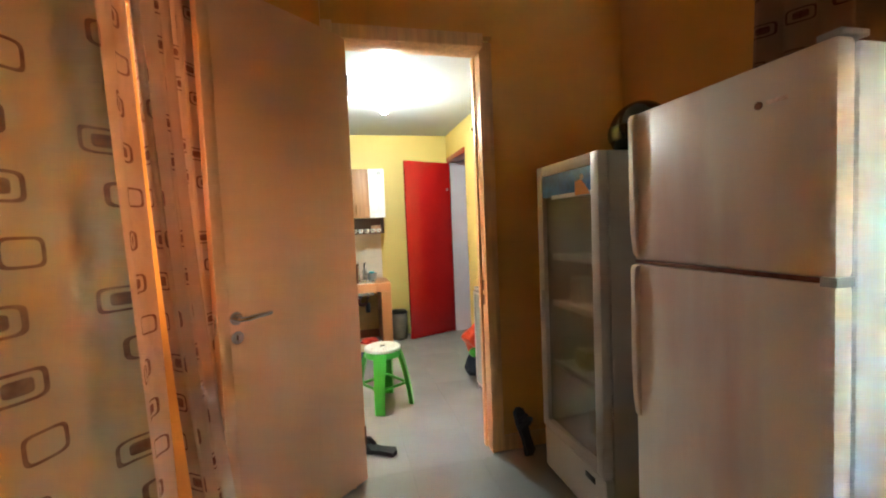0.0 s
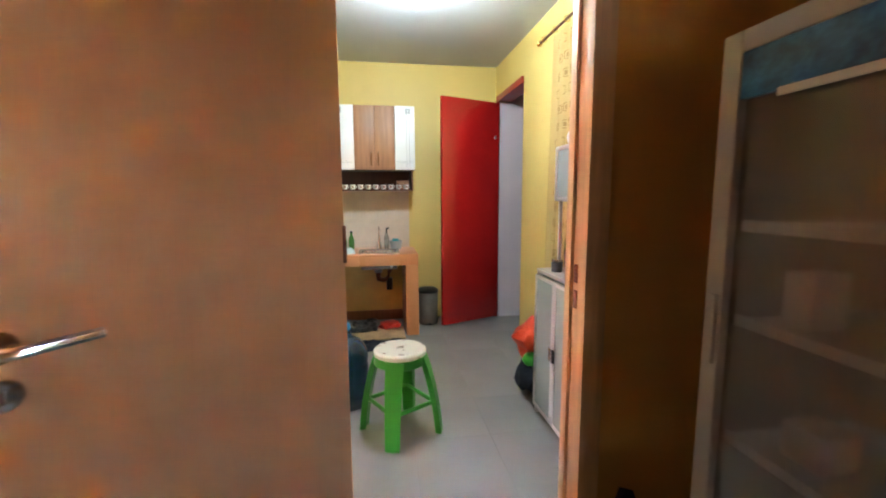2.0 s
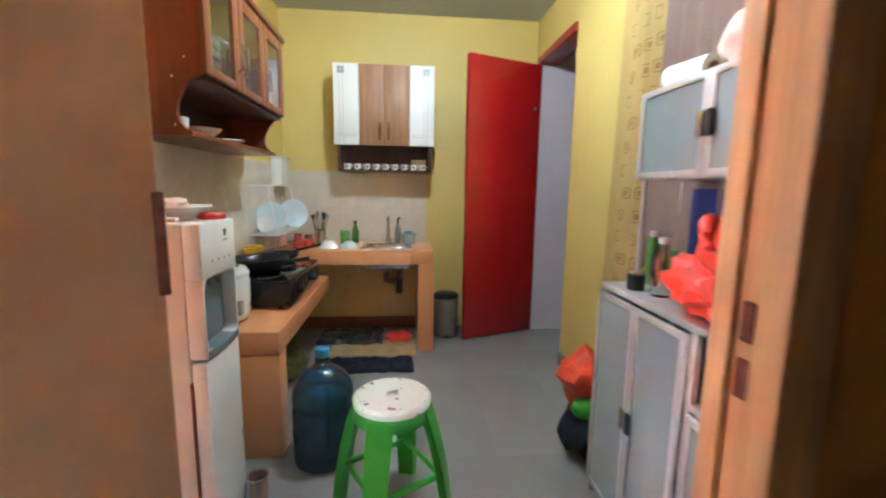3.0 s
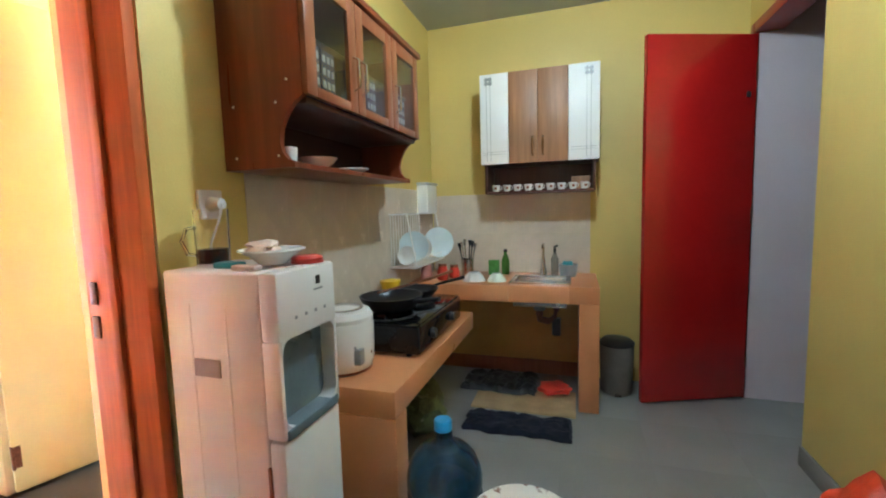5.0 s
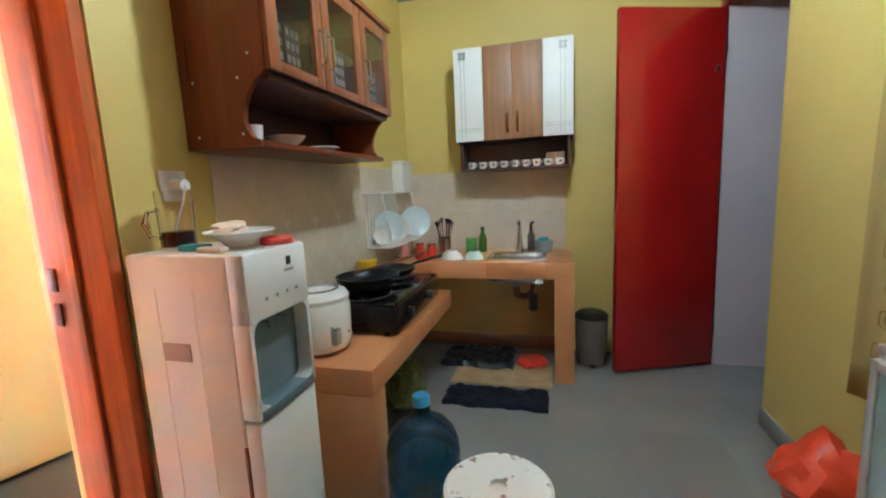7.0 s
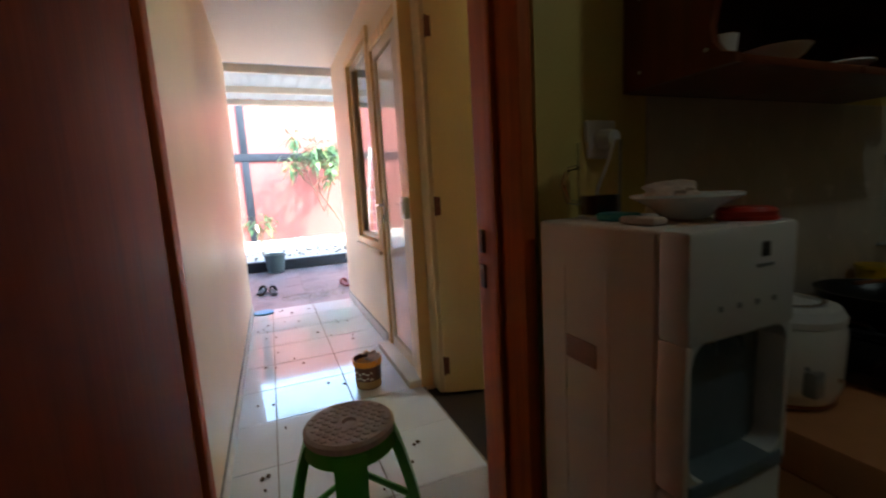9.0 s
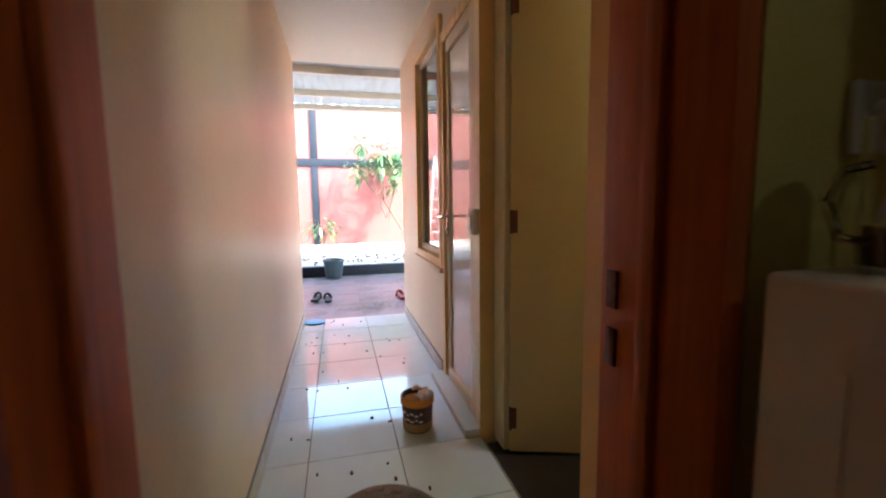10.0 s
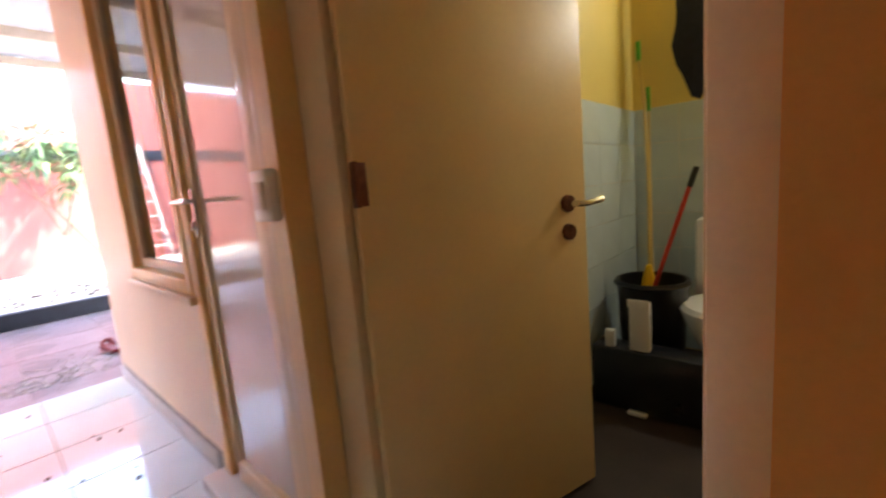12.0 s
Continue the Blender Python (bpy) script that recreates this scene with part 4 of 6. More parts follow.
for y in (0.10, 0.16):
    part("tap", tube(bmesh.new(), [(DD - 0.05, y, 0.865), (DD - 0.03, y, 0.865), (DD - 0.028, y, 0.85)], 0.005, 10), NICHE, ds)
part("logo", boxes((DD - 0.001, 0.15, 1.0, DD + 0.001, 0.168, 1.022), bev=0), BLACK, ds, "small dark square mark")
part("logo_bar", boxes((DD - 0.001, 0.14, 0.985, DD + 0.001, 0.178, 0.990), bev=0), GREYPL, ds)
for y in (0.06, 0.1, 0.14, 0.18):
    part("indicator", boxes((DD - 0.001, y, 0.93, DD + 0.001, y + 0.008, 0.938), bev=0), GREYPL, ds)
part("foot", boxes((0.02, 0.02, 0, 0.06, 0.06, 0.021), bev=0.002), BLACK, ds)
part("foot", boxes((0.24, 0.19, 0, 0.28, 0.23, 0.021), bev=0.002), BLACK, ds)
# on top of it
jr = thing("glass_mug", "tall glass mug a quarter full of black coffee", "mug", 0.295, 3.22, DH)
part("glass", lathe(bmesh.new(), [(0.041, 0.0), (0.043, 0.15), (0.0395, 0.15), (0.0375, 0.007), (0.001, 0.007)], cap=False), CLEAR, jr)
part("coffee", lathe(bmesh.new(), [(0.0365, 0.0085), (0.0370, 0.046)], n=28), COFFEE, jr)
part("handle", tube(bmesh.new(), [(-0.02, -0.03, 0.105), (-0.03, -0.052, 0.10), (-0.036, -0.062, 0.07), (-0.03, -0.052, 0.035), (-0.02, -0.03, 0.03)], 0.005), CLEAR, jr)
pl = thing("plate", "white plate with crumpled paper on the dispenser", "plate", 0.468, 3.24, DH + 0.004)
pl.scale = (0.86, 0.86, 1)
part("dish", lathe(bmesh.new(), [(0.035, 0.0), (0.04, 0.002), (0.06, 0.02), (0.098, 0.037), (0.096, 0.041), (0.058, 0.025), (0.002, 0.008)], n=36, cap=False), CERAMIC, pl)
single("crumpled_paper", lump(bmesh.new(), 0.445, 3.23, DH + 0.046, 0.05, 0.04, 0.02, 0.45, 3), FOOD, "crumpled pale paper on a white plate", "paper")
single("teal_packet", boxes((0.35, 3.16, DH + 0.001, 0.42, 3.20, DH + 0.016), bev=0.005), TEAL, "small teal packet on the dispenser", "packet", at=pose(0, 0, 0))
single("paper_packet", boxes((0.43, 3.135, DH + 0.001, 0.50, 3.165, DH + 0.014), bev=0.005), FOOD, "small pale packet on the dispenser", "packet")
# a loose red lid, filed under dishes
lid = thing("red_dish", "small red plastic lid on the dispenser", "dish", 0.525, 3.305, DH)
part("disc", lathe(bmesh.new(), [(0.04, 0.0), (0.042, 0.014), (0.036, 0.02), (0.01, 0.021)], n=24), REDPL, lid)
part("rim", lathe(bmesh.new(), [(0.043, 0.001), (0.043, 0.006), (0.041, 0.006), (0.041, 0.001)], n=24, cap=False), REDPL, lid)
so = thing("wall_socket", "white wall socket with a plug in it", "socket", 0.20, 3.305, 1.215)
part("plate", boxes((0.0, -0.042, -0.042, 0.012, 0.042, 0.042), bev=0.005), WHITE, so)
part("plug", tube(bmesh.new(), [(0.012, 0.0, 0.0), (0.05, 0.0, 0.0)], [0.022, 0.017], 14), WHITE, so)
part("cable", tube(bmesh.new(), [(0.05, 0.0, 0.0), (0.062, -0.008, -0.012), (0.058, -0.022, -0.05), (0.03, -0.03, -0.11), (0.02, -0.03, -0.2)], 0.0035, 6), WHITE, so)

rc = thing("rice_cooker", "round white rice cooker on the stove counter", "rice cooker", 0.335, 3.775, 0.56)
rc.scale = (0.93, 0.93, 0.98)
part("pot", lathe(bmesh.new(), [(0.10, 0.0), (0.115, 0.012), (0.128, 0.05), (0.13, 0.19), (0.122, 0.205)], n=36), CERAMIC, rc)
part("lid", lathe(bmesh.new(), [(0.126, 0.206), (0.128, 0.222), (0.115, 0.243), (0.09, 0.25), (0.084, 0.243), (0.03, 0.248)], n=36), WHITE, rc)
part("lid_ring", lathe(bmesh.new(), [(0.085, 0.245), (0.085, 0.2535), (0.075, 0.2535), (0.075, 0.245)], n=32, cap=False), STEEL, rc)
part("control_panel", boxes((0.085, -0.085, 0.045, 0.125, -0.045, 0.11), bev=0.008), GREYPL, rc)
part("base_ring", lathe(bmesh.new(), [(0.103, -0.0), (0.118, 0.008), (0.117, 0.016), (0.104, 0.016)], n=36, cap=False), CABDOOR, rc)
for k in range(8):
    a = 0.8 * k
    part("flower_mark", lathe(bmesh.new(), [(0.006, 0), (0.006, 0.0015)], n=8), GREYPL if k % 2 else GOLD, rc).matrix_local = pose(0.1293 * math.cos(a), 0.1293 * math.sin(a), 0.08 + 0.07 * (k % 3) / 2, 0, 90, math.degrees(a))

st = thing("gas_stove", "black two-burner gas stove on the low counter", "gas stove", 0.225, 3.935, 0.56)
part("body", boxes((0.0, 0.0, 0.012, 0.37, 0.66, 0.135), bev=0.012), BLACKGLOSS, st)
part("top_plate", boxes((0.005, 0.005, 0.1345, 0.36, 0.655, 0.1395), bev=0.002), BLACKGLOSS, st)
for y in (0.16, 0.46):
    part("burner", lathe(bmesh.new(), [(0.055, 0.139), (0.055, 0.146), (0.04, 0.15), (0.02, 0.15)], 0.16, y, 24), RUSTY, st)
    bm = bmesh.new()
    for k in range(5):
        a = 2 * math.pi * k / 5
        tube(bm, [(0.16 + 0.04 * math.cos(a), y + 0.04 * math.sin(a), 0.15), (0.16 + 0.115 * math.cos(a), y + 0.115 * math.sin(a), 0.15), (0.16 + 0.12 * math.cos(a), y + 0.12 * math.sin(a), 0.139)], 0.006, 6)
    tube(bm, [(0.16 + 0.12 * math.cos(a), y + 0.12 * math.sin(a), 0.142) for a in np.linspace(0, 2 * math.pi, 25)], 0.005, 6)
    part("pan_support", bm, BLACK, st)
    part("knob", tube(bmesh.new(), [(0.37, y, 0.068), (0.392, y, 0.068)], [0.024, 0.02], 16), BLACK, st)
for x, y in ((0.03, 0.03), (0.31, 0.03), (0.03, 0.59), (0.31, 0.59)):
    part("foot", lathe(bmesh.new(), [(0.014, 0.0), (0.012, 0.014)], x, y, 12), RUBBER, st)


def pan(name, label, x, y, z, r, h, rz, material, handle=0.18):
    root = thing(name, label, "pan", x, y, z, rz)
    part("pan_body", lathe(bmesh.new(), [(r * 0.55, 0.0), (r * 0.75, h * 0.25), (r * 0.95, h * 0.75), (r, h), (r * 0.97, h), (r * 0.9, h * 0.72), (r * 0.7, h * 0.3), (0.002, 0.006)], n=32, cap=False), material, root)
    part("handle", tube(bmesh.new(), [(r * 0.95, 0, h * 0.8), (r + 0.05, 0, h * 0.95), (r + handle, 0, h * 1.15)], [0.009, 0.008, 0.011], 10), BLACK, root)
    return root


pan("wok", "black iron wok on the stove", 0.385, 4.13, 0.712, 0.15, 0.075, -20, BLACK, 0.14)
pan("frying_pan", "black frying pan with a long dark handle on the stove", 0.385, 4.43, 0.712, 0.13, 0.05, 62, BLACK, 0.26)
pt = thing("ladle", "wooden handled ladle lying across the pans", "ladle")
part("stick", tube(bmesh.new(), [(0.33, 4.10, 0.80), (0.47, 4.42, 0.815), (0.54, 4.62, 0.83)], [0.006, 0.007, 0.009], 8), CABDOOR, pt)
part("scoop", lathe(bmesh.new(), [(0.004, -0.018), (0.028, -0.006), (0.034, 0.01), (0.031, 0.01), (0.02, -0.006)], 0.32, 4.08, 18, cap=False), STEEL, pt)
pt.matrix_world = pose(0, 0, 0.0)
tb = thing("yellow_tub", "yellow plastic tub behind the stove pans", "tub", 0.275, 4.36, 0.712)
part("tub", lathe(bmesh.new(), [(0.04, 0.0), (0.052, 0.09), (0.05, 0.09), (0.037, 0.006), (0.002, 0.006)], cap=False), YELLOWPL, tb)
part("lid", lathe(bmesh.new(), [(0.055, 0.09), (0.055, 0.102), (0.02, 0.104)]), YELLOWPL, tb)


NAVYBOX = mat("navy_box_card", (0.012, 0.03, 0.11), 0.45, vary=0.15, scale=30)
DOTPRINT = mat("pale_blue_print", (0.36, 0.43, 0.52), 0.5, vary=0.2, scale=60)
# upper cabinet with three glass doors over the stove
uc = thing("wall_cabinet", "reddish brown wall cabinet with three glass doors and an open shelf", "wall cabinet")
UY0, UY1, UZ0, UZ1, UX = 3.375, 4.25, 1.315, 1.885, 0.49
prof = [(0.205, UZ0), (0.452, UZ0), (0.452, UZ0 + 0.017), (0.43, UZ0 + 0.024), (0.412, UZ0 + 0.045), (0.405, UZ0 + 0.075), (0.412, UZ0 + 0.11), (0.432, UZ0 + 0.15), (0.46, UZ0 + 0.18), (UX, UZ0 + 0.198), (UX, UZ1), (0.205, UZ1)]
part("side_panel", prism(bmesh.new(), prof, UY0, UY0 + 0.018, "y"), CABWOOD, uc)
part("side_panel", prism(bmesh.new(), prof, UY1 - 0.018, UY1, "y"), CABWOOD, uc)
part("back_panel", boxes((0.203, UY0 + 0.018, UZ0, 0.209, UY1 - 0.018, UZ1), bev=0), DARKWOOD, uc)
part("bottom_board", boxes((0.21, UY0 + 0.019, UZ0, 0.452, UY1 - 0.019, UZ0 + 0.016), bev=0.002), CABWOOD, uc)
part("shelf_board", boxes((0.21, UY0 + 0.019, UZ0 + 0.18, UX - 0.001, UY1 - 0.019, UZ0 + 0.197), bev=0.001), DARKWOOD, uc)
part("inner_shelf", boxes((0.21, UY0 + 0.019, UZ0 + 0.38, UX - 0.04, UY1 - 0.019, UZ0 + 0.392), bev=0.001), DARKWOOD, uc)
part("top_board", boxes((0.205, UY0 - 0.01, UZ1, UX + 0.03, UY1 + 0.02, UZ1 + 0.025), bev=0.006), CABWOOD, uc, "projecting cornice")
DL = (UY1 - UY0) / 3
for i in range(3):
    y0, y1 = UY0 + i * DL + 0.002, UY0 + (i + 1) * DL - 0.002
    z0, z1 = UZ0 + 0.2, UZ1 - 0.005
    dr = part("door", boxes((UX, y0, z0, UX + 0.018, y0 + 0.05, z1), (UX, y1 - 0.05, z0, UX + 0.018, y1, z1), (UX, y0 + 0.05, z0, UX + 0.018, y1 - 0.05, z0 + 0.03), (UX, y0 + 0.05, z1 - 0.05, UX + 0.018, y1 - 0.05, z1), bev=0.002), CABDOOR, uc)
    pn = part("pane", boxes((UX + 0.007, y0 + 0.05, z0 + 0.03, UX + 0.011, y1 - 0.05, z1 - 0.05), bev=0), CLEAR, dr)
    hy = y1 - 0.025 if i == 0 else y0 + 0.025
    part("handle", tube(bmesh.new(), [(UX + 0.018, hy, z0 + 0.07), (UX + 0.04, hy, z0 + 0.08), (UX + 0.04, hy, z0 + 0.17), (UX + 0.018, hy, z0 + 0.18)], 0.005), CHROME, dr, "chrome bow handle")
    for k in range(2):
        bl = thing("patterned_box", "dark blue carton with pale dots behind the cabinet glass", "carton", 0.385, y0 + 0.089 + 0.085 * k, UZ0 + 0.1975, group="cartons in the wall cabinet")
        part("carton_body", boxes((-0.06, -0.039, 0.0, 0.08, 0.039, 0.175), bev=0.003), NAVYBOX, bl)
        for a in range(3):
            for b in range(4):
                part("print_dot", boxes((0.08, -0.032 + 0.024 * a, 0.02 + 0.039 * b, 0.0815, -0.016 + 0.024 * a, 0.042 + 0.039 * b), bev=0.0005), DOTPRINT, bl)
for y, z in ((UY0 - 0.0005, 1.35), (UY0 - 0.0005, 1.50)):
    for x in (0.25, 0.40):
        part("screw_cap", lathe(bmesh.new(), [(0.004, 0), (0.004, 0.0015)], n=8), WHITE, uc).matrix_local = pose(x, y, z, 90)
part("screw_cap", lathe(bmesh.new(), [(0.004, 0), (0.004, 0.0015)], n=8), WHITE, uc).matrix_local = pose(0.44, UY0, 1.56, 90)


def bowl(name, label, x, y, z, r, h, material, category="bowl", group=""):
    root = single(name, lathe(bmesh.new(), [(r * 0.45, 0.0), (r * 0.5, 0.004), (r * 0.8, h * 0.5), (r, h), (r * 0.96, h), (r * 0.74, h * 0.52), (0.002, 0.008)], n=28, cap=False), material, label, category, group, at=pose(x, y, z))
    return root


bowl("bowl", "white bowl on the open shelf of the wall cabinet", 0.395, 3.58, UZ0 + 0.017, 0.062, 0.032, CERAMIC)
single("cup", lathe(bmesh.new(), [(0.022, 0.0), (0.026, 0.05), (0.0235, 0.05), (0.02, 0.005), (0.001, 0.005)], n=20, cap=False), CERAMIC, "small white cup on the open cabinet shelf", "cup", at=pose(0.385, 3.44, UZ0 + 0.017))
single("saucer", lathe(bmesh.new(), [(0.03, 0.0), (0.06, 0.012), (0.058, 0.015), (0.002, 0.004)], n=24, cap=False), CERAMIC, "white saucer on the open cabinet shelf", "saucer", at=pose(0.40, 3.80, UZ0 + 0.017))

# cabinet over the sink
kc = thing("sink_cabinet", "wall cabinet with two white and two walnut doors", "wall cabinet")
KX0, KX1, KY, KZ0, KZ1 = 0.635, 1.352, 5.04, 1.458, 2.015
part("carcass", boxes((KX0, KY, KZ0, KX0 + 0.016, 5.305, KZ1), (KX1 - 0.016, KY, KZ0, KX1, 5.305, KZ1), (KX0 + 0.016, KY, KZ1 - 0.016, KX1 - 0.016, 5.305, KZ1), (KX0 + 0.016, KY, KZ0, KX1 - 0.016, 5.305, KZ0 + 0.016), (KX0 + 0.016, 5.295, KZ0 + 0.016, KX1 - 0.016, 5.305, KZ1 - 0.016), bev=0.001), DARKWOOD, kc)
wd = (KX1 - KX0) / 4
for i in range(4):
    x0, x1 = KX0 + i * wd + 0.001, KX0 + (i + 1) * wd - 0.001
    white = i in (0, 3)
    d = part("door", boxes((x0, KY - 0.018, KZ0, x1, KY - 0.001, KZ1), bev=0.002), WHITEFOIL if white else WALNUT, kc, "white patterned door" if white else "walnut door")
    if white:
        cx = x0 + wd * (0.3 if i == 0 else 0.65)
        for dx in (-0.012, 0.012):
            part("stripe", boxes((cx + dx - 0.0012, KY - 0.0192, KZ0 + 0.02, cx + dx + 0.0012, KY - 0.0178, KZ1 - 0.05), bev=0), GREYPL, d)
        for dz in (0.06, 0.075):
            part("stripe", boxes((x0 + 0.015, KY - 0.0194, KZ0 + dz, x1 - 0.015, KY - 0.018, KZ0 + dz + 0.002), bev=0), GREYPL, d)
        for k in range(4):
            a = math.pi / 4 + k * math.pi / 2
            bm = bmesh.new()
            lathe(bm, [(0.001, 0), (0.013, 0.0), (0.013, 0.0012), (0.001, 0.0012)], n=12, cap=False)
            part("flower_petal", bm, GREYPL, d).matrix_local = pose(cx + 0.017 * math.cos(a), KY - 0.0182, KZ1 - 0.045 + 0.017 * math.sin(a), 90)
    else:
        hx = x1 - 0.03 if i == 1 else x0 + 0.03
        bm = tube(bmesh.new(), [(hx, KY - 0.018, KZ0 + 0.045), (hx, KY - 0.038, KZ0 + 0.055), (hx, KY - 0.04, KZ0 + 0.10), (hx, KY - 0.038, KZ0 + 0.145), (hx, KY - 0.018, KZ0 + 0.155)], [0.008, 0.006, 0.009, 0.006, 0.008], 10)
        part("handle", bm, OLDBRASS, d, "dark ornate brass handle")
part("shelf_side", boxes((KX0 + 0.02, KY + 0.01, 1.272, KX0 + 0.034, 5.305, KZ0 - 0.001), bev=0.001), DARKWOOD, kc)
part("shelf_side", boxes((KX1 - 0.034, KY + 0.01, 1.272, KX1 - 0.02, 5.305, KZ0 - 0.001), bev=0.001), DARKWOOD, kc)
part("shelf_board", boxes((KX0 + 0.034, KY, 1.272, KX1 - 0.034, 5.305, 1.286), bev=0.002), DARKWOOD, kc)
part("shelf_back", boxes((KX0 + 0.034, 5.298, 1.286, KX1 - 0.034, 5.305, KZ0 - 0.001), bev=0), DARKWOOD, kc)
bm = bmesh.new()
lathe(bm, [(0.018, 0.0), (0.021, 0.012), (0.027, 0.042), (0.0245, 0.042), (0.018, 0.008), (0.001, 0.006)], n=18, cap=False)
cup0 = thing("tea_cup", "small white printed cup on the shelf under the cabinet", "cup", KX0 + 0.085, KY + 0.05, 1.286, group="row of cups")
part("cup_body", bm, CERAMIC, cup0)
part("print", boxes((-0.008, -0.0262, 0.014, 0.008, -0.0205, 0.03), bev=0.001), CABDOOR, cup0, "brown print")
part("handle", tube(bmesh.new(), [(0.022, 0, 0.034), (0.035, 0, 0.03), (0.035, 0, 0.018), (0.021, 0, 0.012)], 0.003, 6), CERAMIC, cup0)
for i in range(1, 9):
    copy_thing(cup0, pose(KX0 + 0.085 + i * 0.0685, KY + 0.05 + 0.006 * (i % 2), 1.286, 0, 0, 9 * (i % 3)))
single("carton", boxes((1.19, 5.16, 1.286, 1.30, 5.24, 1.37), bev=0.002), WALNUT, "brown carton behind the row of cups", "carton")

# on the sink counter
CZ = 0.725
bowl("bowl", "white bowl upside down on the sink counter", 0.60, 4.90, CZ, 0.075, 0.055, CERAMIC).matrix_world = pose(0.60, 4.92, CZ + 0.056, 180)
bowl("bowl", "pale bowl upside down beside the sink", 0.735, 4.90, CZ, 0.062, 0.05, mat("pale_blue_ceramic", (0.62, 0.74, 0.74), 0.15, vary=0.03)).matrix_world = pose(0.745, 4.92, CZ + 0.051, 180)
fa = thing("faucet", "chrome swan-neck faucet at the sink", "faucet", 1.012, 5.19, CZ)
part("base", lathe(bmesh.new(), [(0.024, 0.0), (0.022, 0.03), (0.013, 0.06), (0.012, 0.12), (0.009, 0.13)], n=18), CHROME, fa)
part("spout", tube(bmesh.new(), [(0, 0, 0.12), (0, 0, 0.19), (0, -0.02, 0.212), (0, -0.06, 0.205), (0, -0.075, 0.19)], 0.009, 10), CHROME, fa)
sp = thing("soap_dispenser", "clear soap bottle with a dark pump", "soap bottle", 1.085, 5.20, CZ)
part("bottle", lathe(bmesh.new(), [(0.024, 0.0), (0.025, 0.11), (0.012, 0.135), (0.012, 0.15)], n=18), SMOKE, sp)
part("pump", tube(bmesh.new(), [(0, 0, 0.15), (0, 0, 0.19), (0.015, -0.03, 0.20)], 0.009, 8), BLACK, sp)
gr = thing("scouring_basket", "grey wire basket with sponges beside the sink", "basket", 1.17, 5.17, CZ)
part("basket", lathe(bmesh.new(), [(0.05, 0.0), (0.062, 0.08), (0.06, 0.08), (0.048, 0.004), (0.001, 0.004)], n=20, cap=False), GREYPL, gr)
part("sponge", boxes((-0.035, -0.025, 0.03, 0.03, 0.02, 0.10), bev=0.01), TEAL, gr)
single("tea_carton", boxes((0.645, 5.16, CZ, 0.715, 5.20, CZ + 0.10), bev=0.002), GREENBOX, "green and yellow tea carton on the sink counter", "carton")
gb = thing("green_bottle", "green glass bottle with a dark cap", "bottle", 0.755, 5.21, CZ)
part("bottle", lathe(bmesh.new(), [(0.026, 0.0), (0.028, 0.09), (0.02, 0.115), (0.011, 0.14), (0.011, 0.155)], n=18), GREENBOTTLE, gb)
part("cap", lathe(bmesh.new(), [(0.013, 0.155), (0.013, 0.172), (0.008, 0.173)], n=14), BLACK, gb)
uh = thing("utensil_holder", "holder full of spoons and dark spatulas", "utensil holder", 0.50, 5.15, CZ)
part("pot", lathe(bmesh.new(), [(0.04, 0), (0.045, 0.11), (0.042, 0.11), (0.037, 0.005), (0.001, 0.005)], n=20, cap=False), STEEL, uh)
for k in range(6):
    a = k * 1.05
    p0, p1 = (0.015 * math.cos(a), 0.015 * math.sin(a), 0.01), (0.05 * math.cos(a), 0.04 * math.sin(a), 0.17 + 0.012 * (k % 3))
    part("utensil", tube(bmesh.new(), [p0, p1, (p1[0] * 1.15, p1[1] * 1.15, p1[2] + 0.05)], [0.004, 0.004, 0.014], 8), BLACK if k % 2 else STEEL, uh)
for i, (x, y, h, m_, lb) in enumerate(((0.39, 4.92, 0.09, REDPL, "red plastic jar on the sink counter"), (0.285, 4.90, 0.10, PINKPL, "salmon pink jar on the sink counter"), (0.44, 5.02, 0.07, REDPL, "small red tin on the sink counter"))):
    j = thing("jar", lb, "jar", x, y, CZ)
    part("jar_body", lathe(bmesh.new(), [(0.032, 0), (0.038, 0.01), (0.036, h * 0.6), (0.026, h)], n=20), m_, j)
    part("lid", lathe(bmesh.new(), [(0.028, h), (0.028, h + 0.016), (0.01, h + 0.017)], n=20), WHITE if i == 1 else CABDOOR, j)

# dish rack in the corner
dr_ = thing("dish_rack", "white wire dish rack on the corner wall", "dish rack", 0.205, 4.50, 0.86)
part("rack_frame", tube(bmesh.new(), [(0.01, 0, 0.0), (0.17, 0, 0.0), (0.17, 0.50, 0.0), (0.01, 0.50, 0.0), (0.01, 0, 0.0)], 0.004, 6), WHITE, dr_)
part("rack_frame", tube(bmesh.new(), [(0.01, 0, 0.3), (0.12, 0, 0.3), (0.12, 0.50, 0.3), (0.01, 0.50, 0.3), (0.01, 0, 0.3)], 0.004, 6), WHITE, dr_)
for k in range(13):
    y = 0.02 + k * 0.038
    part("wire", tube(bmesh.new(), [(0.01, y, 0.3), (0.01, y, 0.0), (0.17, y, 0.0), (0.17, y, 0.05)], 0.0028, 5), WHITE, dr_)
for x, y in ((0.17, 0.0), (0.17, 0.5)):
    part("post", tube(bmesh.new(), [(x, y, 0.0), (0.12, y, 0.3)], 0.004, 6), WHITE, dr_)
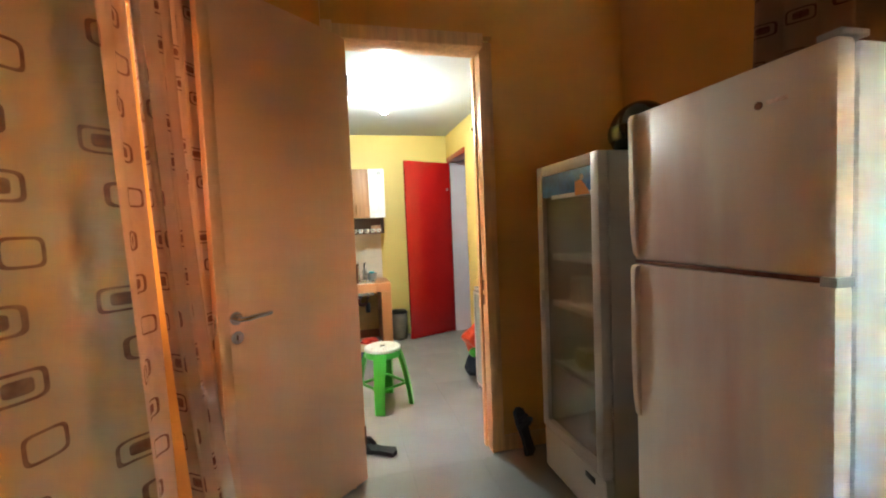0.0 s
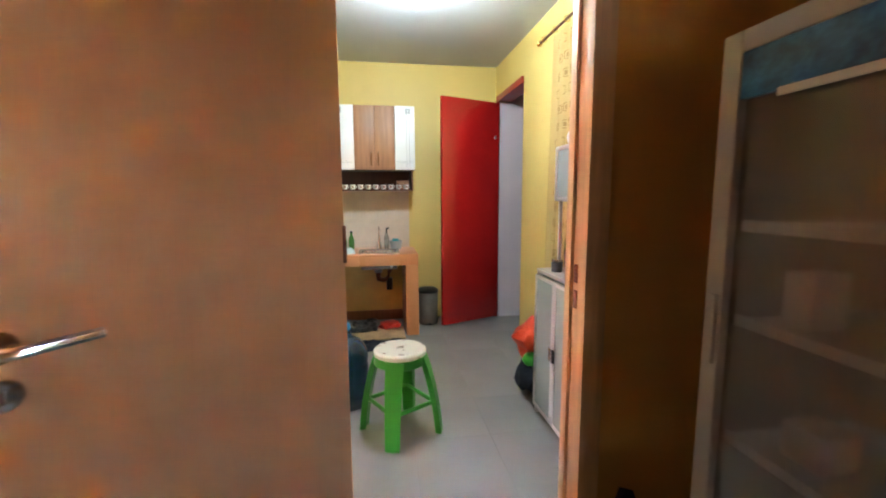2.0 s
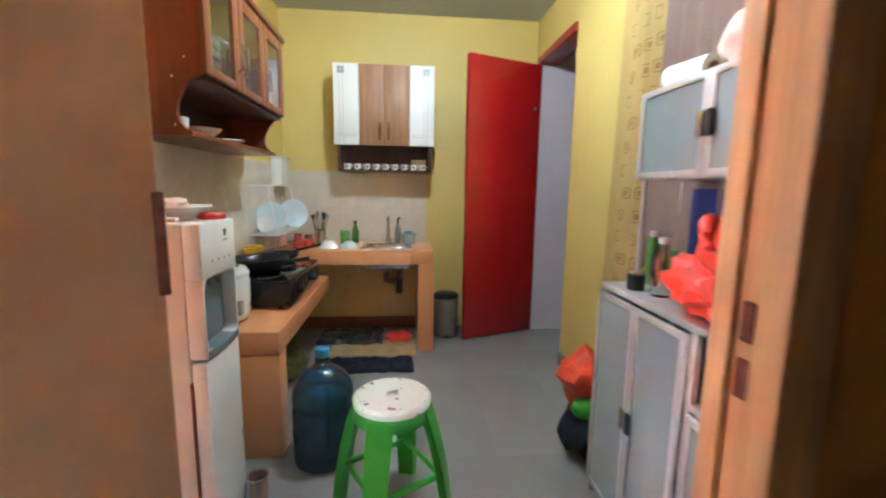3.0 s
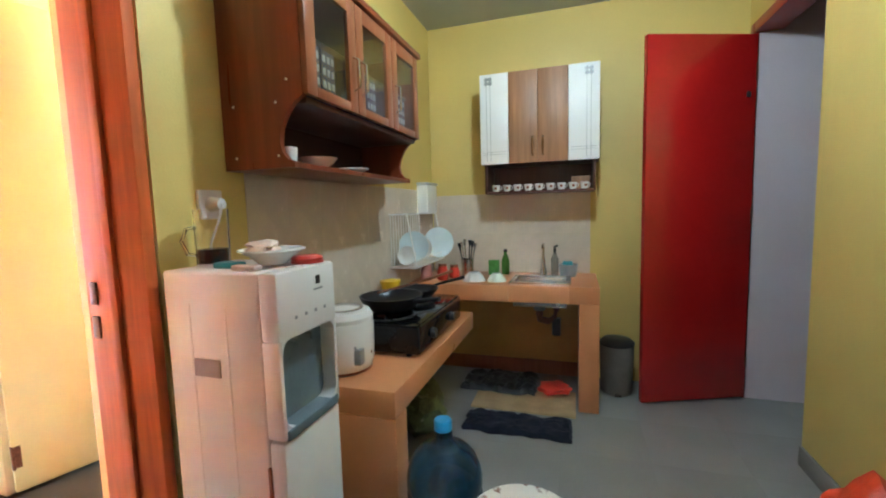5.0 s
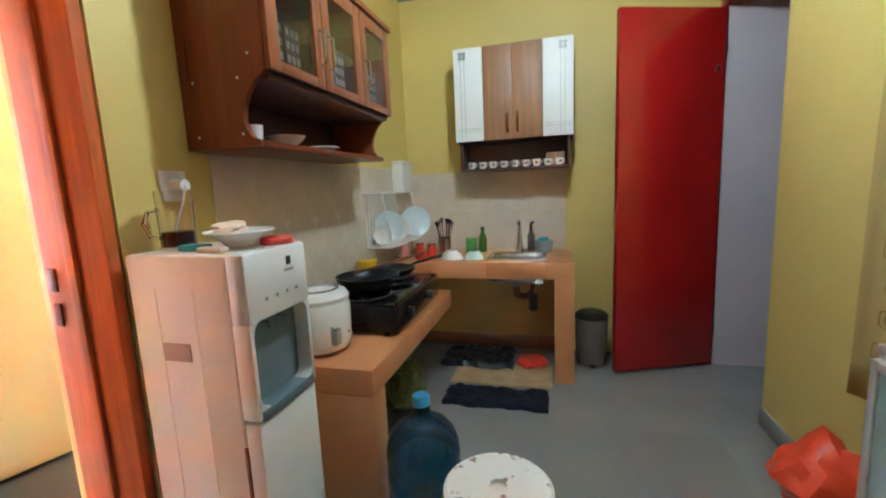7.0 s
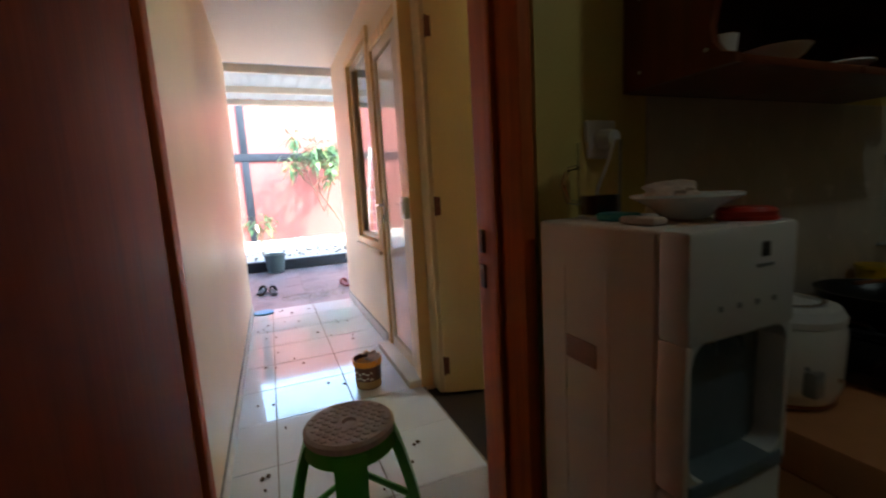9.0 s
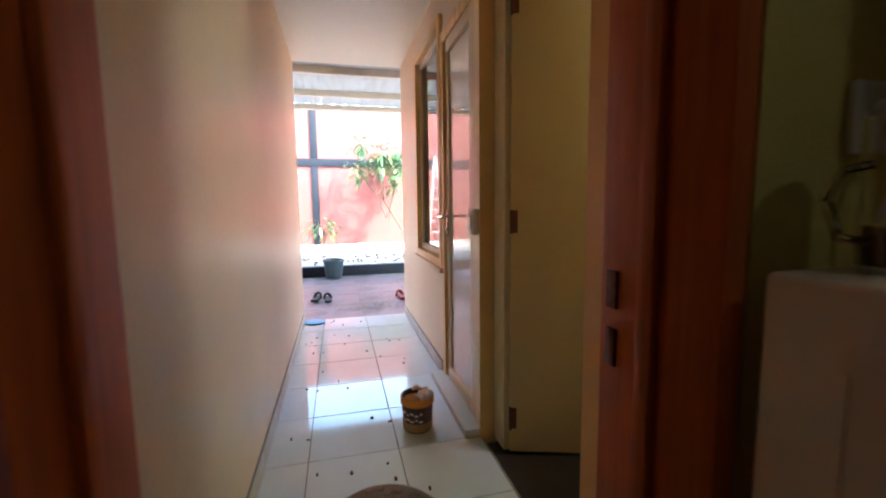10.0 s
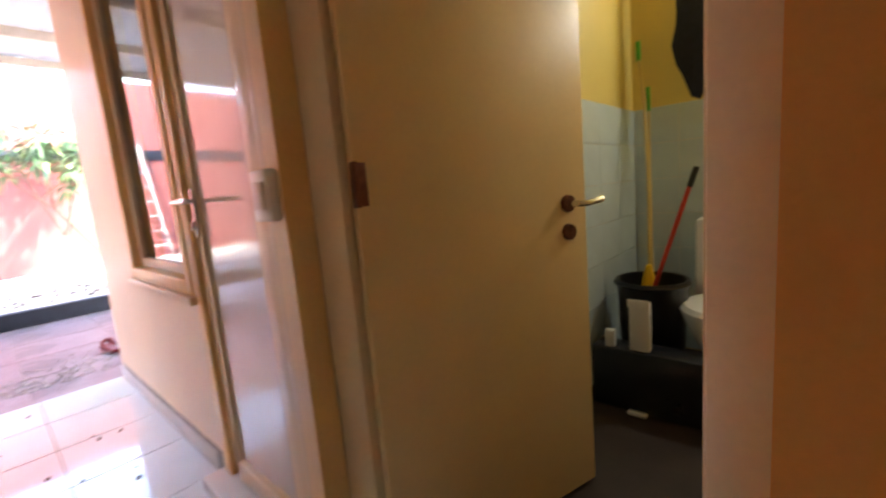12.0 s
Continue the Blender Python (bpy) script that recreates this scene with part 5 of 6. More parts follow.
for k, (y, r) in enumerate(((4.58, 0.055), (4.68, 0.095), (4.80, 0.075), (4.965, 0.10))):
    bm = lathe(bmesh.new(), [(0.001, 0.0), (r * 0.55, 0.0), (r, 0.018), (r, 0.022), (r * 0.55, 0.006), (0.001, 0.006)], n=32, cap=False)
    single("dinner_plate", bm, mat("pale_blue_plate", (0.60, 0.70, 0.74), 0.15, vary=0.04) if k in (1, 3) else CERAMIC, "pale plate standing in the dish rack", "plate", "plates in the dish rack", at=pose(0.29 + 0.06 * (k == 3), y, 0.865 + r, 90 - 12, 0, 6 + 25 * (k == 3)))
wb = thing("wall_box", "white plastic box on the wall above the dish rack", "box", 0.201, 4.98, 1.16)
part("case", boxes((0.0, 0.0, 0.0, 0.08, 0.20, 0.19), bev=0.012), WHITE, wb)
part("lid", boxes((0.0, -0.004, 0.19, 0.086, 0.204, 0.205), bev=0.006), WHITE, wb)

# under the counters
bt = thing("water_bottle", "blue plastic gallon water bottle beside the counter", "water bottle", 0.80, 3.60, 0)
part("bottle", lathe(bmesh.new(), [(0.10, 0.0), (0.122, 0.012), (0.126, 0.06), (0.121, 0.075), (0.126, 0.09), (0.126, 0.15), (0.121, 0.165), (0.126, 0.18), (0.126, 0.245), (0.121, 0.26), (0.126, 0.272), (0.126, 0.30), (0.121, 0.33), (0.108, 0.362), (0.085, 0.39), (0.055, 0.41), (0.036, 0.423), (0.03, 0.436), (0.028, 0.468)], n=40), WATERBLUE, bt)
part("cap", lathe(bmesh.new(), [(0.030, 0.46), (0.030, 0.489), (0.027, 0.494), (0.01, 0.495)], n=24), WATER_CAP, bt)
mg = thing("steel_cup", "small brownish steel cup on the floor", "cup", 0.61, 3.35, 0)
part("cup_body", lathe(bmesh.new(), [(0.032, 0), (0.034, 0.11), (0.032, 0.11), (0.03, 0.005), (0.001, 0.005)], n=24, cap=False), mat("worn_copper_steel", (0.42, 0.29, 0.22), 0.35, 0.7), mg)
part("rim", lathe(bmesh.new(), [(0.0355, 0.104), (0.036, 0.112), (0.033, 0.112)], n=24, cap=False), STEEL, mg)


def rag(name, label, x0, y0, x1, y1, z, material, seed, h=0.03, rz=0.0):
    bm = bmesh.new()
    n1, n2 = 40, 16
    g = [[bm.verts.new((x0 + (x1 - x0) * i / n1 + 0.02 * noise.noise(Vector((seed, j * 0.4, i * 0.2))), y0 + (y1 - y0) * j / n2 + 0.03 * noise.noise(Vector((i * 0.15, seed, j * 0.1))), z + h * (0.4 + 0.6 * abs(noise.noise(Vector((i * 0.22, j * 0.35, seed))))) * (0.25 if i in (0, n1) or j in (0, n2) else 1))) for j in range(n2 + 1)] for i in range(n1 + 1)]
    low = [[bm.verts.new((v.co.x, v.co.y, z)) for v in r] for r in g]
    for i in range(n1):
        for j in range(n2):
            bm.faces.new((g[i][j], g[i + 1][j], g[i + 1][j + 1], g[i][j + 1]))
            bm.faces.new((low[i][j], low[i][j + 1], low[i + 1][j + 1], low[i + 1][j]))
    for i in range(n1):
        bm.faces.new((g[i][0], low[i][0], low[i + 1][0], g[i + 1][0]))
        bm.faces.new((g[i][n2], g[i + 1][n2], low[i + 1][n2], low[i][n2]))
    for j in range(n2):
        bm.faces.new((g[0][j], g[0][j + 1], low[0][j + 1], low[0][j]))
        bm.faces.new((g[n1][j], low[n1][j], low[n1][j + 1], g[n1][j + 1]))
    return single(name, bm, material, label, "rag")


rag("floor_rag", "crumpled black floor cloth in front of the sink counter", 0.63, 4.42, 1.20, 4.63, 0.002, NAVY, 3.3, 0.05)
single("cardboard_sheet", boxes((0.62, 4.68, 0.001, 1.22, 5.0, 0.014), bev=0.002), CARD, "flat cardboard sheet under the sink counter", "cardboard")
rag("black_bag", "flat black plastic bag under the sink counter", 0.50, 4.88, 0.98, 5.2, 0.016, BLACK, 9.1, 0.055)
single("red_bag", lump(bmesh.new(), 1.09, 4.97, 0.045, 0.10, 0.075, 0.035, 0.35, 6), REDBAG, "small crumpled red plastic bag under the sink", "plastic bag")
single("vegetable_bag", lump(bmesh.new(), 0.44, 4.35, 0.13, 0.12, 0.15, 0.13, 0.35, 8), mat("dull_green_bag", (0.10, 0.11, 0.035), 0.5, vary=0.4, scale=25, stain=(0.4, 0.36, 0.22), stain_at=0.6, stain_scale=9), "dull green bag of vegetables under the stove counter", "bag")
bn = thing("waste_bin", "small dull grey waste bin beside the sink counter", "waste bin", 1.465, 5.115, 0)
part("bin_body", lathe(bmesh.new(), [(0.085, 0.0), (0.092, 0.01), (0.10, 0.30), (0.097, 0.31)], n=32), DULLBIN, bn)
part("lid", lathe(bmesh.new(), [(0.102, 0.31), (0.103, 0.325), (0.08, 0.345), (0.03, 0.352)], n=32), BLACK, bn)
part("pedal", boxes((-0.02, -0.12, 0.012, 0.02, -0.08, 0.022)), BLACK, bn)


def stool(label, x, y, rz, top_mat, group, honey=False):
    root = thing("plastic_stool", label, "stool", x, y, 0, rz, group)
    H, R = 0.445, 0.135
    part("seat", lathe(bmesh.new(), [(R - 0.012, H - 0.03), (R, H - 0.026), (R + 0.001, H - 0.008), (R - 0.008, H), (0.022, H), (0.02, H - 0.01), (0.001, H - 0.01)], n=44, cap=False), top_mat, root)
    part("apron", lathe(bmesh.new(), [(R - 0.004, H - 0.075), (R + 0.003, H - 0.07), (R - 0.002, H - 0.0265), (R - 0.02, H - 0.0265), (R - 0.018, H - 0.07)], n=44, cap=False), GREEN, root)
    for k in range(4):
        a = math.pi / 4 + k * math.pi / 2
        c, s = math.cos(a), math.sin(a)
        bm = bmesh.new()
        rings = []
        for i in range(9):
            v = i / 8
            z = (H - 0.035) * (1 - v)
            r = R - 0.018 + 0.056 * math.sin(v * math.pi / 2) ** 0.8 + 0.028 * v
            w, d = 0.046 - 0.010 * v, 0.015
            sec = [(d, -w), (d + 0.004, 0), (d, w), (-d, w * 0.8), (-d * 0.4, 0), (-d, -w * 0.8)]
            rings.append([bm.verts.new(((r + p) * c - q * s, (r + p) * s + q * c, z)) for p, q in sec])
        for A, Bq in zip(rings, rings[1:]):
            for i in range(6):
                bm.faces.new((A[i], Bq[i], Bq[(i + 1) % 6], A[(i + 1) % 6]))
        bm.faces.new(rings[-1][::-1])
        bm.faces.new(rings[0])
        bmesh.ops.recalc_face_normals(bm, faces=bm.faces)
        part("leg", bm, GREEN, root)
        a2 = a + math.pi / 2
        rr = R + 0.04
        part("brace", tube(bmesh.new(), [(rr * c, rr * s, 0.16), (rr * math.cos(a2), rr * math.sin(a2), 0.16)], 0.011, 6), GREEN, root)
    if honey:
        bm = bmesh.new()
        for i in range(-5, 6):
            for j in range(-5, 6):
                px, py = 0.026 * (i + 0.5 * (j % 2)), 0.0225 * j
                if 0.026 < math.hypot(px, py) < R - 0.018:
                    lathe(bm, [(0.0125, H - 0.001), (0.0105, H + 0.003), (0.004, H + 0.004)], px, py, 6)
        part("honeycomb", bm, top_mat, root, "raised honeycomb bumps", kind="stuff")
    return root


stool("green plastic stool with a worn white seat in the kitchen", 1.10, 3.285, 30, STOOLTOP, "plastic stools")
stool("green plastic stool with a grey honeycomb seat in the corridor", -0.265, 2.762, 35, STOOLGREY, "plastic stools", True)

# aluminium dish cupboard on the right of the kitchen
al = thing("dish_cupboard", "aluminium cupboard with frosted doors, loaded with kitchen goods", "cupboard", kind="")
AX, AX1, AY0, AY1, AT = 1.865, 2.155, 2.56, 3.345, 0.83
P_ = 0.022
part("corner_post", boxes((AX, AY1 - P_, 0.0, AX + P_, AY1, AT)), ALU, al)
part("corner_post", boxes((AX1 - P_, AY1 - P_, 0.0, AX1, AY1, 1.50)), ALU, al)
part("corner_post", boxes((AX1 - P_, AY0, 0.0, AX1, AY0 + P_, 1.50)), ALU, al)
part("corner_post", boxes((AX, AY0, 0.0, AX + P_, AY0 + P_, AT)), ALU, al)
part("middle_post", boxes((AX, 2.86 - P_, 0.0, AX + P_, 2.86, AT)), ALU, al)
part("worktop", boxes((AX - 0.004, AY0, AT - 0.02, AX1, AY1, AT), bev=0.003), ALU, al)
part("bottom_board", boxes((AX + 0.003, AY0 + 0.003, 0.06, AX1, AY1 - 0.003, 0.075), bev=0.001), ALU, al)
part("end_panel", boxes((AX + P_, AY1 - 0.01, 0.075, AX1 - P_, AY1 - 0.004, AT - 0.02), bev=0), FROST, al)
part("end_panel", boxes((AX + P_, AY0 + 0.004, 0.075, AX1 - P_, AY0 + 0.01, AT - 0.02), bev=0), FROST, al)
part("back_panel", boxes((AX1 - 0.008, AY0 + P_, 0.075, AX1 - 0.003, AY1 - P_, AT - 0.02), bev=0), FROST, al)


def alu_door(parent, y0, y1, z0, z1, x, latch_high=True, grip=None):
    w = 0.02
    d = part("door", boxes((x - 0.014, y0, z0, x, y0 + w, z1), (x - 0.014, y1 - w, z0, x, y1, z1), (x - 0.014, y0 + w, z0, x, y1 - w, z0 + w), (x - 0.014, y0 + w, z1 - w, x, y1 - w, z1), bev=0.002), ALU, parent)
    part("pane", boxes((x - 0.009, y0 + w, z0 + w, x - 0.004, y1 - w, z1 - w), bev=0), FROST, d)
    zc = (z0 + z1) / 2
    part("latch", boxes((x - 0.024, grip - 0.012, zc - 0.035, x - 0.013, grip + 0.012, zc + 0.035), bev=0.004), BLACK if grip > (y0 + y1) / 2 else CHROME, d, "small slide latch")
    return d


alu_door(al, 3.10, AY1 - 0.004, 0.05, AT - 0.03, AX, grip=3.115)
alu_door(al, 2.862, 3.097, 0.05, AT - 0.03, AX, grip=3.08)
alu_door(al, AY0 + 0.003, 2.835, 0.05, 0.60, AX, grip=2.82)
part("open_shelf", boxes((AX, AY0 + P_, 0.605, AX1 - 0.01, 2.838, 0.625), bev=0.002), ALU, al)
# raised upper case
UX0, UY0_, UY1_, UZ0_, UZ1_ = 1.93, 2.56, 3.27, 1.195, 1.475
part("upper_case", boxes((UX0, UY0_, UZ0_, AX1 - 0.025, UY1_, UZ0_ + 0.016), (UX0, UY0_, UZ1_ - 0.016, AX1 - 0.025, UY1_, UZ1_), (UX0, UY1_ - 0.016, UZ0_ + 0.016, AX1 - 0.025, UY1_, UZ1_ - 0.016), (UX0, UY0_, UZ0_ + 0.016, AX1 - 0.025, UY0_ + 0.016, UZ1_ - 0.016), bev=0.002), ALU, al)
part("support", boxes((1.94, UY1_ - 0.018, AT, 1.955, UY1_ - 0.004, UZ0_), bev=0.002), ALU, al)
alu_door(al, 2.955, UY1_ - 0.003, UZ0_ + 0.004, UZ1_ - 0.004, UX0, grip=2.967)
alu_door(al, UY0_ + 0.003, 2.952, UZ0_ + 0.004, UZ1_ - 0.004, UX0, grip=2.935)
ro = thing("tissue_roll", "white roll of kitchen tissue lying on the cupboard", "tissue roll", 2.02, 3.18, UZ1_ + 0.0425)
bm = lathe(bmesh.new(), [(0.02, -0.075), (0.042, -0.075), (0.042, 0.075), (0.02, 0.075)], n=32, cap=False)
part("roll", bm, WHITE, ro).matrix_local = pose(0, 0, 0, 90, 0, 12)
bm = lathe(bmesh.new(), [(0.0205, -0.079), (0.0205, 0.079), (0.018, 0.079), (0.018, -0.079)], n=20, cap=False)
part("core", bm, CARD, ro).matrix_local = pose(0, 0, 0, 90, 0, 12)
single("white_bag", lump(bmesh.new(), 2.02, 2.93, UZ1_ + 0.07, 0.075, 0.10, 0.068, 0.3, 5), FOOD, "pale crumpled bag on top of the cupboard", "bag")
single("pink_packet", lump(bmesh.new(), 2.03, 2.72, UZ1_ + 0.06, 0.07, 0.09, 0.06, 0.3, 15), PINKPL, "pink packet on top of the cupboard", "packet")
# goods on the worktop
rb = thing("red_carrier_bag", "bulging red plastic carrier bag on the cupboard", "plastic bag", 1.97, 2.86, AT)
part("bag_body", lump(bmesh.new(), 0, 0, 0.085, 0.10, 0.175, 0.09, 0.5, 2, 4), REDBAG, rb)
for y_, lean_ in ((-0.075, -0.03), (0.07, 0.04)):
    bm = bmesh.new()
    pts = [(0.05 * math.cos(a), y_ + 0.035 * math.cos(a) + lean_ * math.sin(a), 0.11 + 0.15 * math.sin(a)) for a in np.linspace(0, math.pi, 13)]
    tube(bm, pts, [0.030 - 0.013 * math.sin(a) + 0.004 * math.sin(7 * a) for a in np.linspace(0, math.pi, 13)], 10)
    part("handle", bm, REDBAG, rb, "crumpled loop handle")
wbt = thing("water_flask", "small clear water bottle on the cupboard", "bottle", 1.95, 3.13, AT)
part("bottle", lathe(bmesh.new(), [(0.03, 0), (0.032, 0.06), (0.029, 0.07), (0.032, 0.08), (0.032, 0.12), (0.014, 0.155), (0.014, 0.17)], n=20), CLEAR, wbt)
part("cap", lathe(bmesh.new(), [(0.016, 0.168), (0.016, 0.185), (0.01, 0.186)], n=16), WHITE, wbt)
gbn = thing("green_spray", "slim green bottle on the cupboard", "bottle", 2.02, 3.30, AT)
part("bottle", lathe(bmesh.new(), [(0.022, 0), (0.024, 0.10), (0.02, 0.15), (0.012, 0.17)], n=18), GREENBOTTLE, gbn)
part("cap", lathe(bmesh.new(), [(0.012, 0.17), (0.012, 0.19), (0.008, 0.191)], n=14), WHITE, gbn)
ctn = thing("condiment_jar", "brown glass jar on the cupboard", "jar", 2.06, 3.23, AT)
part("jar_body", lathe(bmesh.new(), [(0.03, 0), (0.034, 0.09), (0.028, 0.11)], n=20), CABDOOR, ctn)
part("lid", lathe(bmesh.new(), [(0.03, 0.11), (0.03, 0.128), (0.01, 0.129)], n=20), GREENBOX, ctn)
jr2 = thing("steel_canister", "small dark steel canister on the cupboard", "canister", 1.92, 3.22, AT)
part("canister_body", lathe(bmesh.new(), [(0.028, 0), (0.03, 0.05), (0.026, 0.055)], n=20), BLACK, jr2)
part("lid", lathe(bmesh.new(), [(0.029, 0.055), (0.029, 0.066), (0.01, 0.068)], n=20), STEEL, jr2)
single("blue_board", boxes((2.128, 3.05, AT, 2.142, 3.27, 1.17), bev=0.002), BLUEBOARD, "dark blue board standing behind the goods", "board")
single("calendar", boxes((2.128, 2.75, AT + 0.04, 2.138, 3.04, 1.17), bev=0.001), WHITE, "white calendar sheet standing behind the goods", "calendar")
single("yellow_pack", boxes((2.04, 2.95, AT, 2.10, 3.03, 1.08), bev=0.008), YELLOWPL, "yellow food pack behind the red bag", "packet")
single("brown_pack", boxes((2.05, 2.66, AT, 2.11, 2.78, 1.10), bev=0.006), CARD, "brown paper pack behind the red bag", "packet")
bowl("pink_bowl", "pink plastic bowl on the open cupboard shelf", 1.95, 2.74, 0.626, 0.085, 0.075, PINKPL)
bowl("white_bowl", "white bowl stacked in the pink bowl", 1.95, 2.74, 0.665, 0.075, 0.08, CERAMIC)
# bags on the floor beside the cupboard
single("black_bag", lump(bmesh.new(), 1.955, 3.53, 0.13, 0.13, 0.13, 0.135, 0.3, 12), NAVY, "dark navy bag slumped beside the cupboard", "bag")
single("orange_bag", lump(bmesh.new(), 1.945, 3.60, 0.315, 0.11, 0.12, 0.13, 0.42, 31), ORANGEBAG, "crumpled orange plastic bag on the navy bag", "plastic bag")
single("green_packet", lump(bmesh.new(), 1.90, 3.50, 0.24, 0.05, 0.045, 0.05, 0.3, 41, 2), GREEN, "green packet in the navy bag", "packet")
curtain("curtain", "pale yellow printed curtain on the kitchen wall", CURTAIN_K, "y", 3.50, 3.84, 2.135, 0.49, 2.22, 0.016, 4, 33)
curtain("curtain", "greyish brown curtain behind the cupboard", CURTAIN_G, "y", 2.95, 3.52, 2.14, 0.85, 2.22, 0.014, 7, 35)
curtain_rod("curtain_rod", "dark metal curtain rod on the kitchen wall", "y", 2.9, 4.08, 2.135, 2.26, 7)

# ---- corridor, bathroom ----
pc = thing("paint_can", "used paint bucket with a crumpled lid film in the corridor", "paint bucket", -1.42, 3.045, 0)
pc.scale = (0.92, 0.92, 0.92)
part("can", lathe(bmesh.new(), [(0.075, 0.0), (0.078, 0.004), (0.086, 0.17), (0.09, 0.175), (0.09, 0.188), (0.084, 0.188), (0.08, 0.165), (0.072, 0.008), (0.001, 0.008)], n=36, cap=False), mat("can_print", (0.13, 0.045, 0.03), 0.4, vary=0.15, stain=(0.62, 0.58, 0.52), stain_at=0.60, stain_scale=14), pc)
part("paint", lathe(bmesh.new(), [(0.081, 0.155), (0.081, 0.160)], n=32), ORANGE, pc, "orange paint inside")
part("rim_band", lathe(bmesh.new(), [(0.0885, 0.148), (0.0925, 0.152), (0.0925, 0.187), (0.0885, 0.189)], n=36, cap=False), ORANGE, pc)
bm = tube(bmesh.new(), [(0.075 * math.cos(a), 0.075 * math.sin(a), 0.190 + 0.006 * math.sin(9 * a)) for a in np.linspace(0.3, 3.4, 22)], [0.010 + 0.005 * math.sin(5 * k) for k in range(22)], 8)
part("lid_film", bm, FOOD, pc, "crumpled film")
for k in range(14):
    a, z = -1.75 + 0.30 * (k % 7), 0.112 - 0.034 * (k // 7) - 0.009 * (k % 2)
    w = 0.010 if k % 3 else 0.006
    part("print_bar", boxes((-w, -0.0015, -0.005, w, 0.0015, 0.005), bev=0), WHITE, pc).matrix_local = pose((0.0775 + z * 0.0485) * math.cos(a), (0.0775 + z * 0.0485) * math.sin(a), z, 0, 0, math.degrees(a) + 90)
part("label_patch", lathe(bmesh.new(), [(0.0795, 0.008), (0.0823, 0.055)], n=36, cap=False), CARD, pc, "pale worn foot of the print")
bm = bmesh.new()
lump(bm, 0.02, 0.035, 0.188, 0.055, 0.036, 0.016, 0.9, 6, 3)
part("folded_film", bm, FOOD, pc, "crumpled whitish film folded over the rim")
rnd = random.Random(4)
bm = bmesh.new()
for i in range(46):
    x, y = rnd.uniform(-3.6, -0.4), rnd.uniform(2.40, 3.15)
    before = len(bm.verts)
    lump(bm, 0, 0, 0.004, rnd.uniform(0.006, 0.018), rnd.uniform(0.004, 0.012), 0.006, 0.3, i, 1)
    bm.verts.ensure_lookup_table()
    for v in bm.verts[before:]:
        v.co += Vector((x, y, 0))
single("floor_litter", bm, DEBRIS, "small dry leaf bits scattered on the corridor tiles", "litter", kind="stuff")
ld = thing("blue_dish", "round blue plastic dish lying at the corridor's end", "dish", -3.55, 2.44, 0.0)
part("disc", lathe(bmesh.new(), [(0.09, 0.0), (0.095, 0.012), (0.085, 0.016), (0.02, 0.014)], n=28), BLUEPL, ld)
part("rim", lathe(bmesh.new(), [(0.096, 0.002), (0.1, 0.01), (0.096, 0.014)], n=28, cap=False), BLUEPL, ld)

BY = 5.43
br = thing("broom", "broom with a bamboo handle leaning in the bathroom corner", "broom")
part("stick", tube(bmesh.new(), [(-0.862, 4.98, 0.50), (-0.90, 5.12, 0.95), (-0.955, 5.27, 1.35), (-1.01, 5.37, 1.62)], 0.007, 8), BAMBOO, br)
part("grip", tube(bmesh.new(), [(-1.008, 5.367, 1.60), (-1.016, 5.385, 1.70)], 0.013, 8), GREEN, br)
part("head", lathe(bmesh.new(), [(0.04, 0.4), (0.028, 0.52), (0.012, 0.58)], -0.862, 4.97, 14), YELLOWPL, br)
mp_ = thing("mop", "mop with a pale stick and a green tip in the corner", "mop")
part("stick", tube(bmesh.new(), [(-0.87, 5.06, 0.45), (-0.96, 5.36, 1.36)], 0.006, 8), BAMBOO, mp_)
part("grip", tube(bmesh.new(), [(-0.957, 5.352, 1.33), (-0.972, 5.395, 1.46)], 0.010, 8), GREEN, mp_)
rp = thing("toilet_brush", "red-handled brush standing in the dark bin", "brush")
part("stick", tube(bmesh.new(), [(-0.84, 4.94, 0.45), (-0.69, 4.98, 0.95)], 0.010, 8), REDPL, rp)
part("grip", tube(bmesh.new(), [(-0.694, 4.979, 0.935), (-0.668, 4.986, 1.02)], 0.013, 8), BLACK, rp)
bb = thing("dark_bin", "black plastic bin in the bathroom corner", "bin", -0.845, 4.95, 0)
part("bin_body", lathe(bmesh.new(), [(0.12, 0.0), (0.13, 0.01), (0.15, 0.49), (0.158, 0.50), (0.158, 0.52), (0.145, 0.52), (0.12, 0.02), (0.001, 0.02)], n=32, cap=False), BLACK, bb)
part("rim", lathe(bmesh.new(), [(0.156, 0.49), (0.166, 0.505), (0.156, 0.522)], n=32, cap=False), BLACK, bb)
crate_ = single("black_crate", boxes((-1.01, 4.63, 0.0, -0.50, 4.76, 0.275), bev=0.01), BLACK, "low black crate in front of the bin", "crate")
tp = thing("tissue_pack", "white tissue strip hanging from a pack on the crate", "tissue", -0.812, 4.66, 0.275)
part("pack", boxes((-0.04, -0.02, 0.0, 0.04, 0.02, 0.21), bev=0.006), WHITE, tp)
part("flap", boxes((-0.043, -0.026, 0.19, 0.043, -0.0205, 0.225), bev=0.003), WHITE, tp)
soap_ = single("soap_box", boxes((-0.955, 4.64, 0.275, -0.915, 4.67, 0.35), bev=0.004), WHITE, "small white soap box on the crate", "box")
to = thing("toilet", "white ceramic toilet behind the bathroom doorway", "toilet", -0.52, 4.95, 0)
part("pedestal", lathe(bmesh.new(), [(0.12, 0.0), (0.10, 0.08), (0.12, 0.22), (0.19, 0.36), (0.2, 0.39)], n=30), CERAMIC, to)
part("seat", lathe(bmesh.new(), [(0.2, 0.39), (0.205, 0.41), (0.19, 0.43), (0.05, 0.435)], n=30), CERAMIC, to)
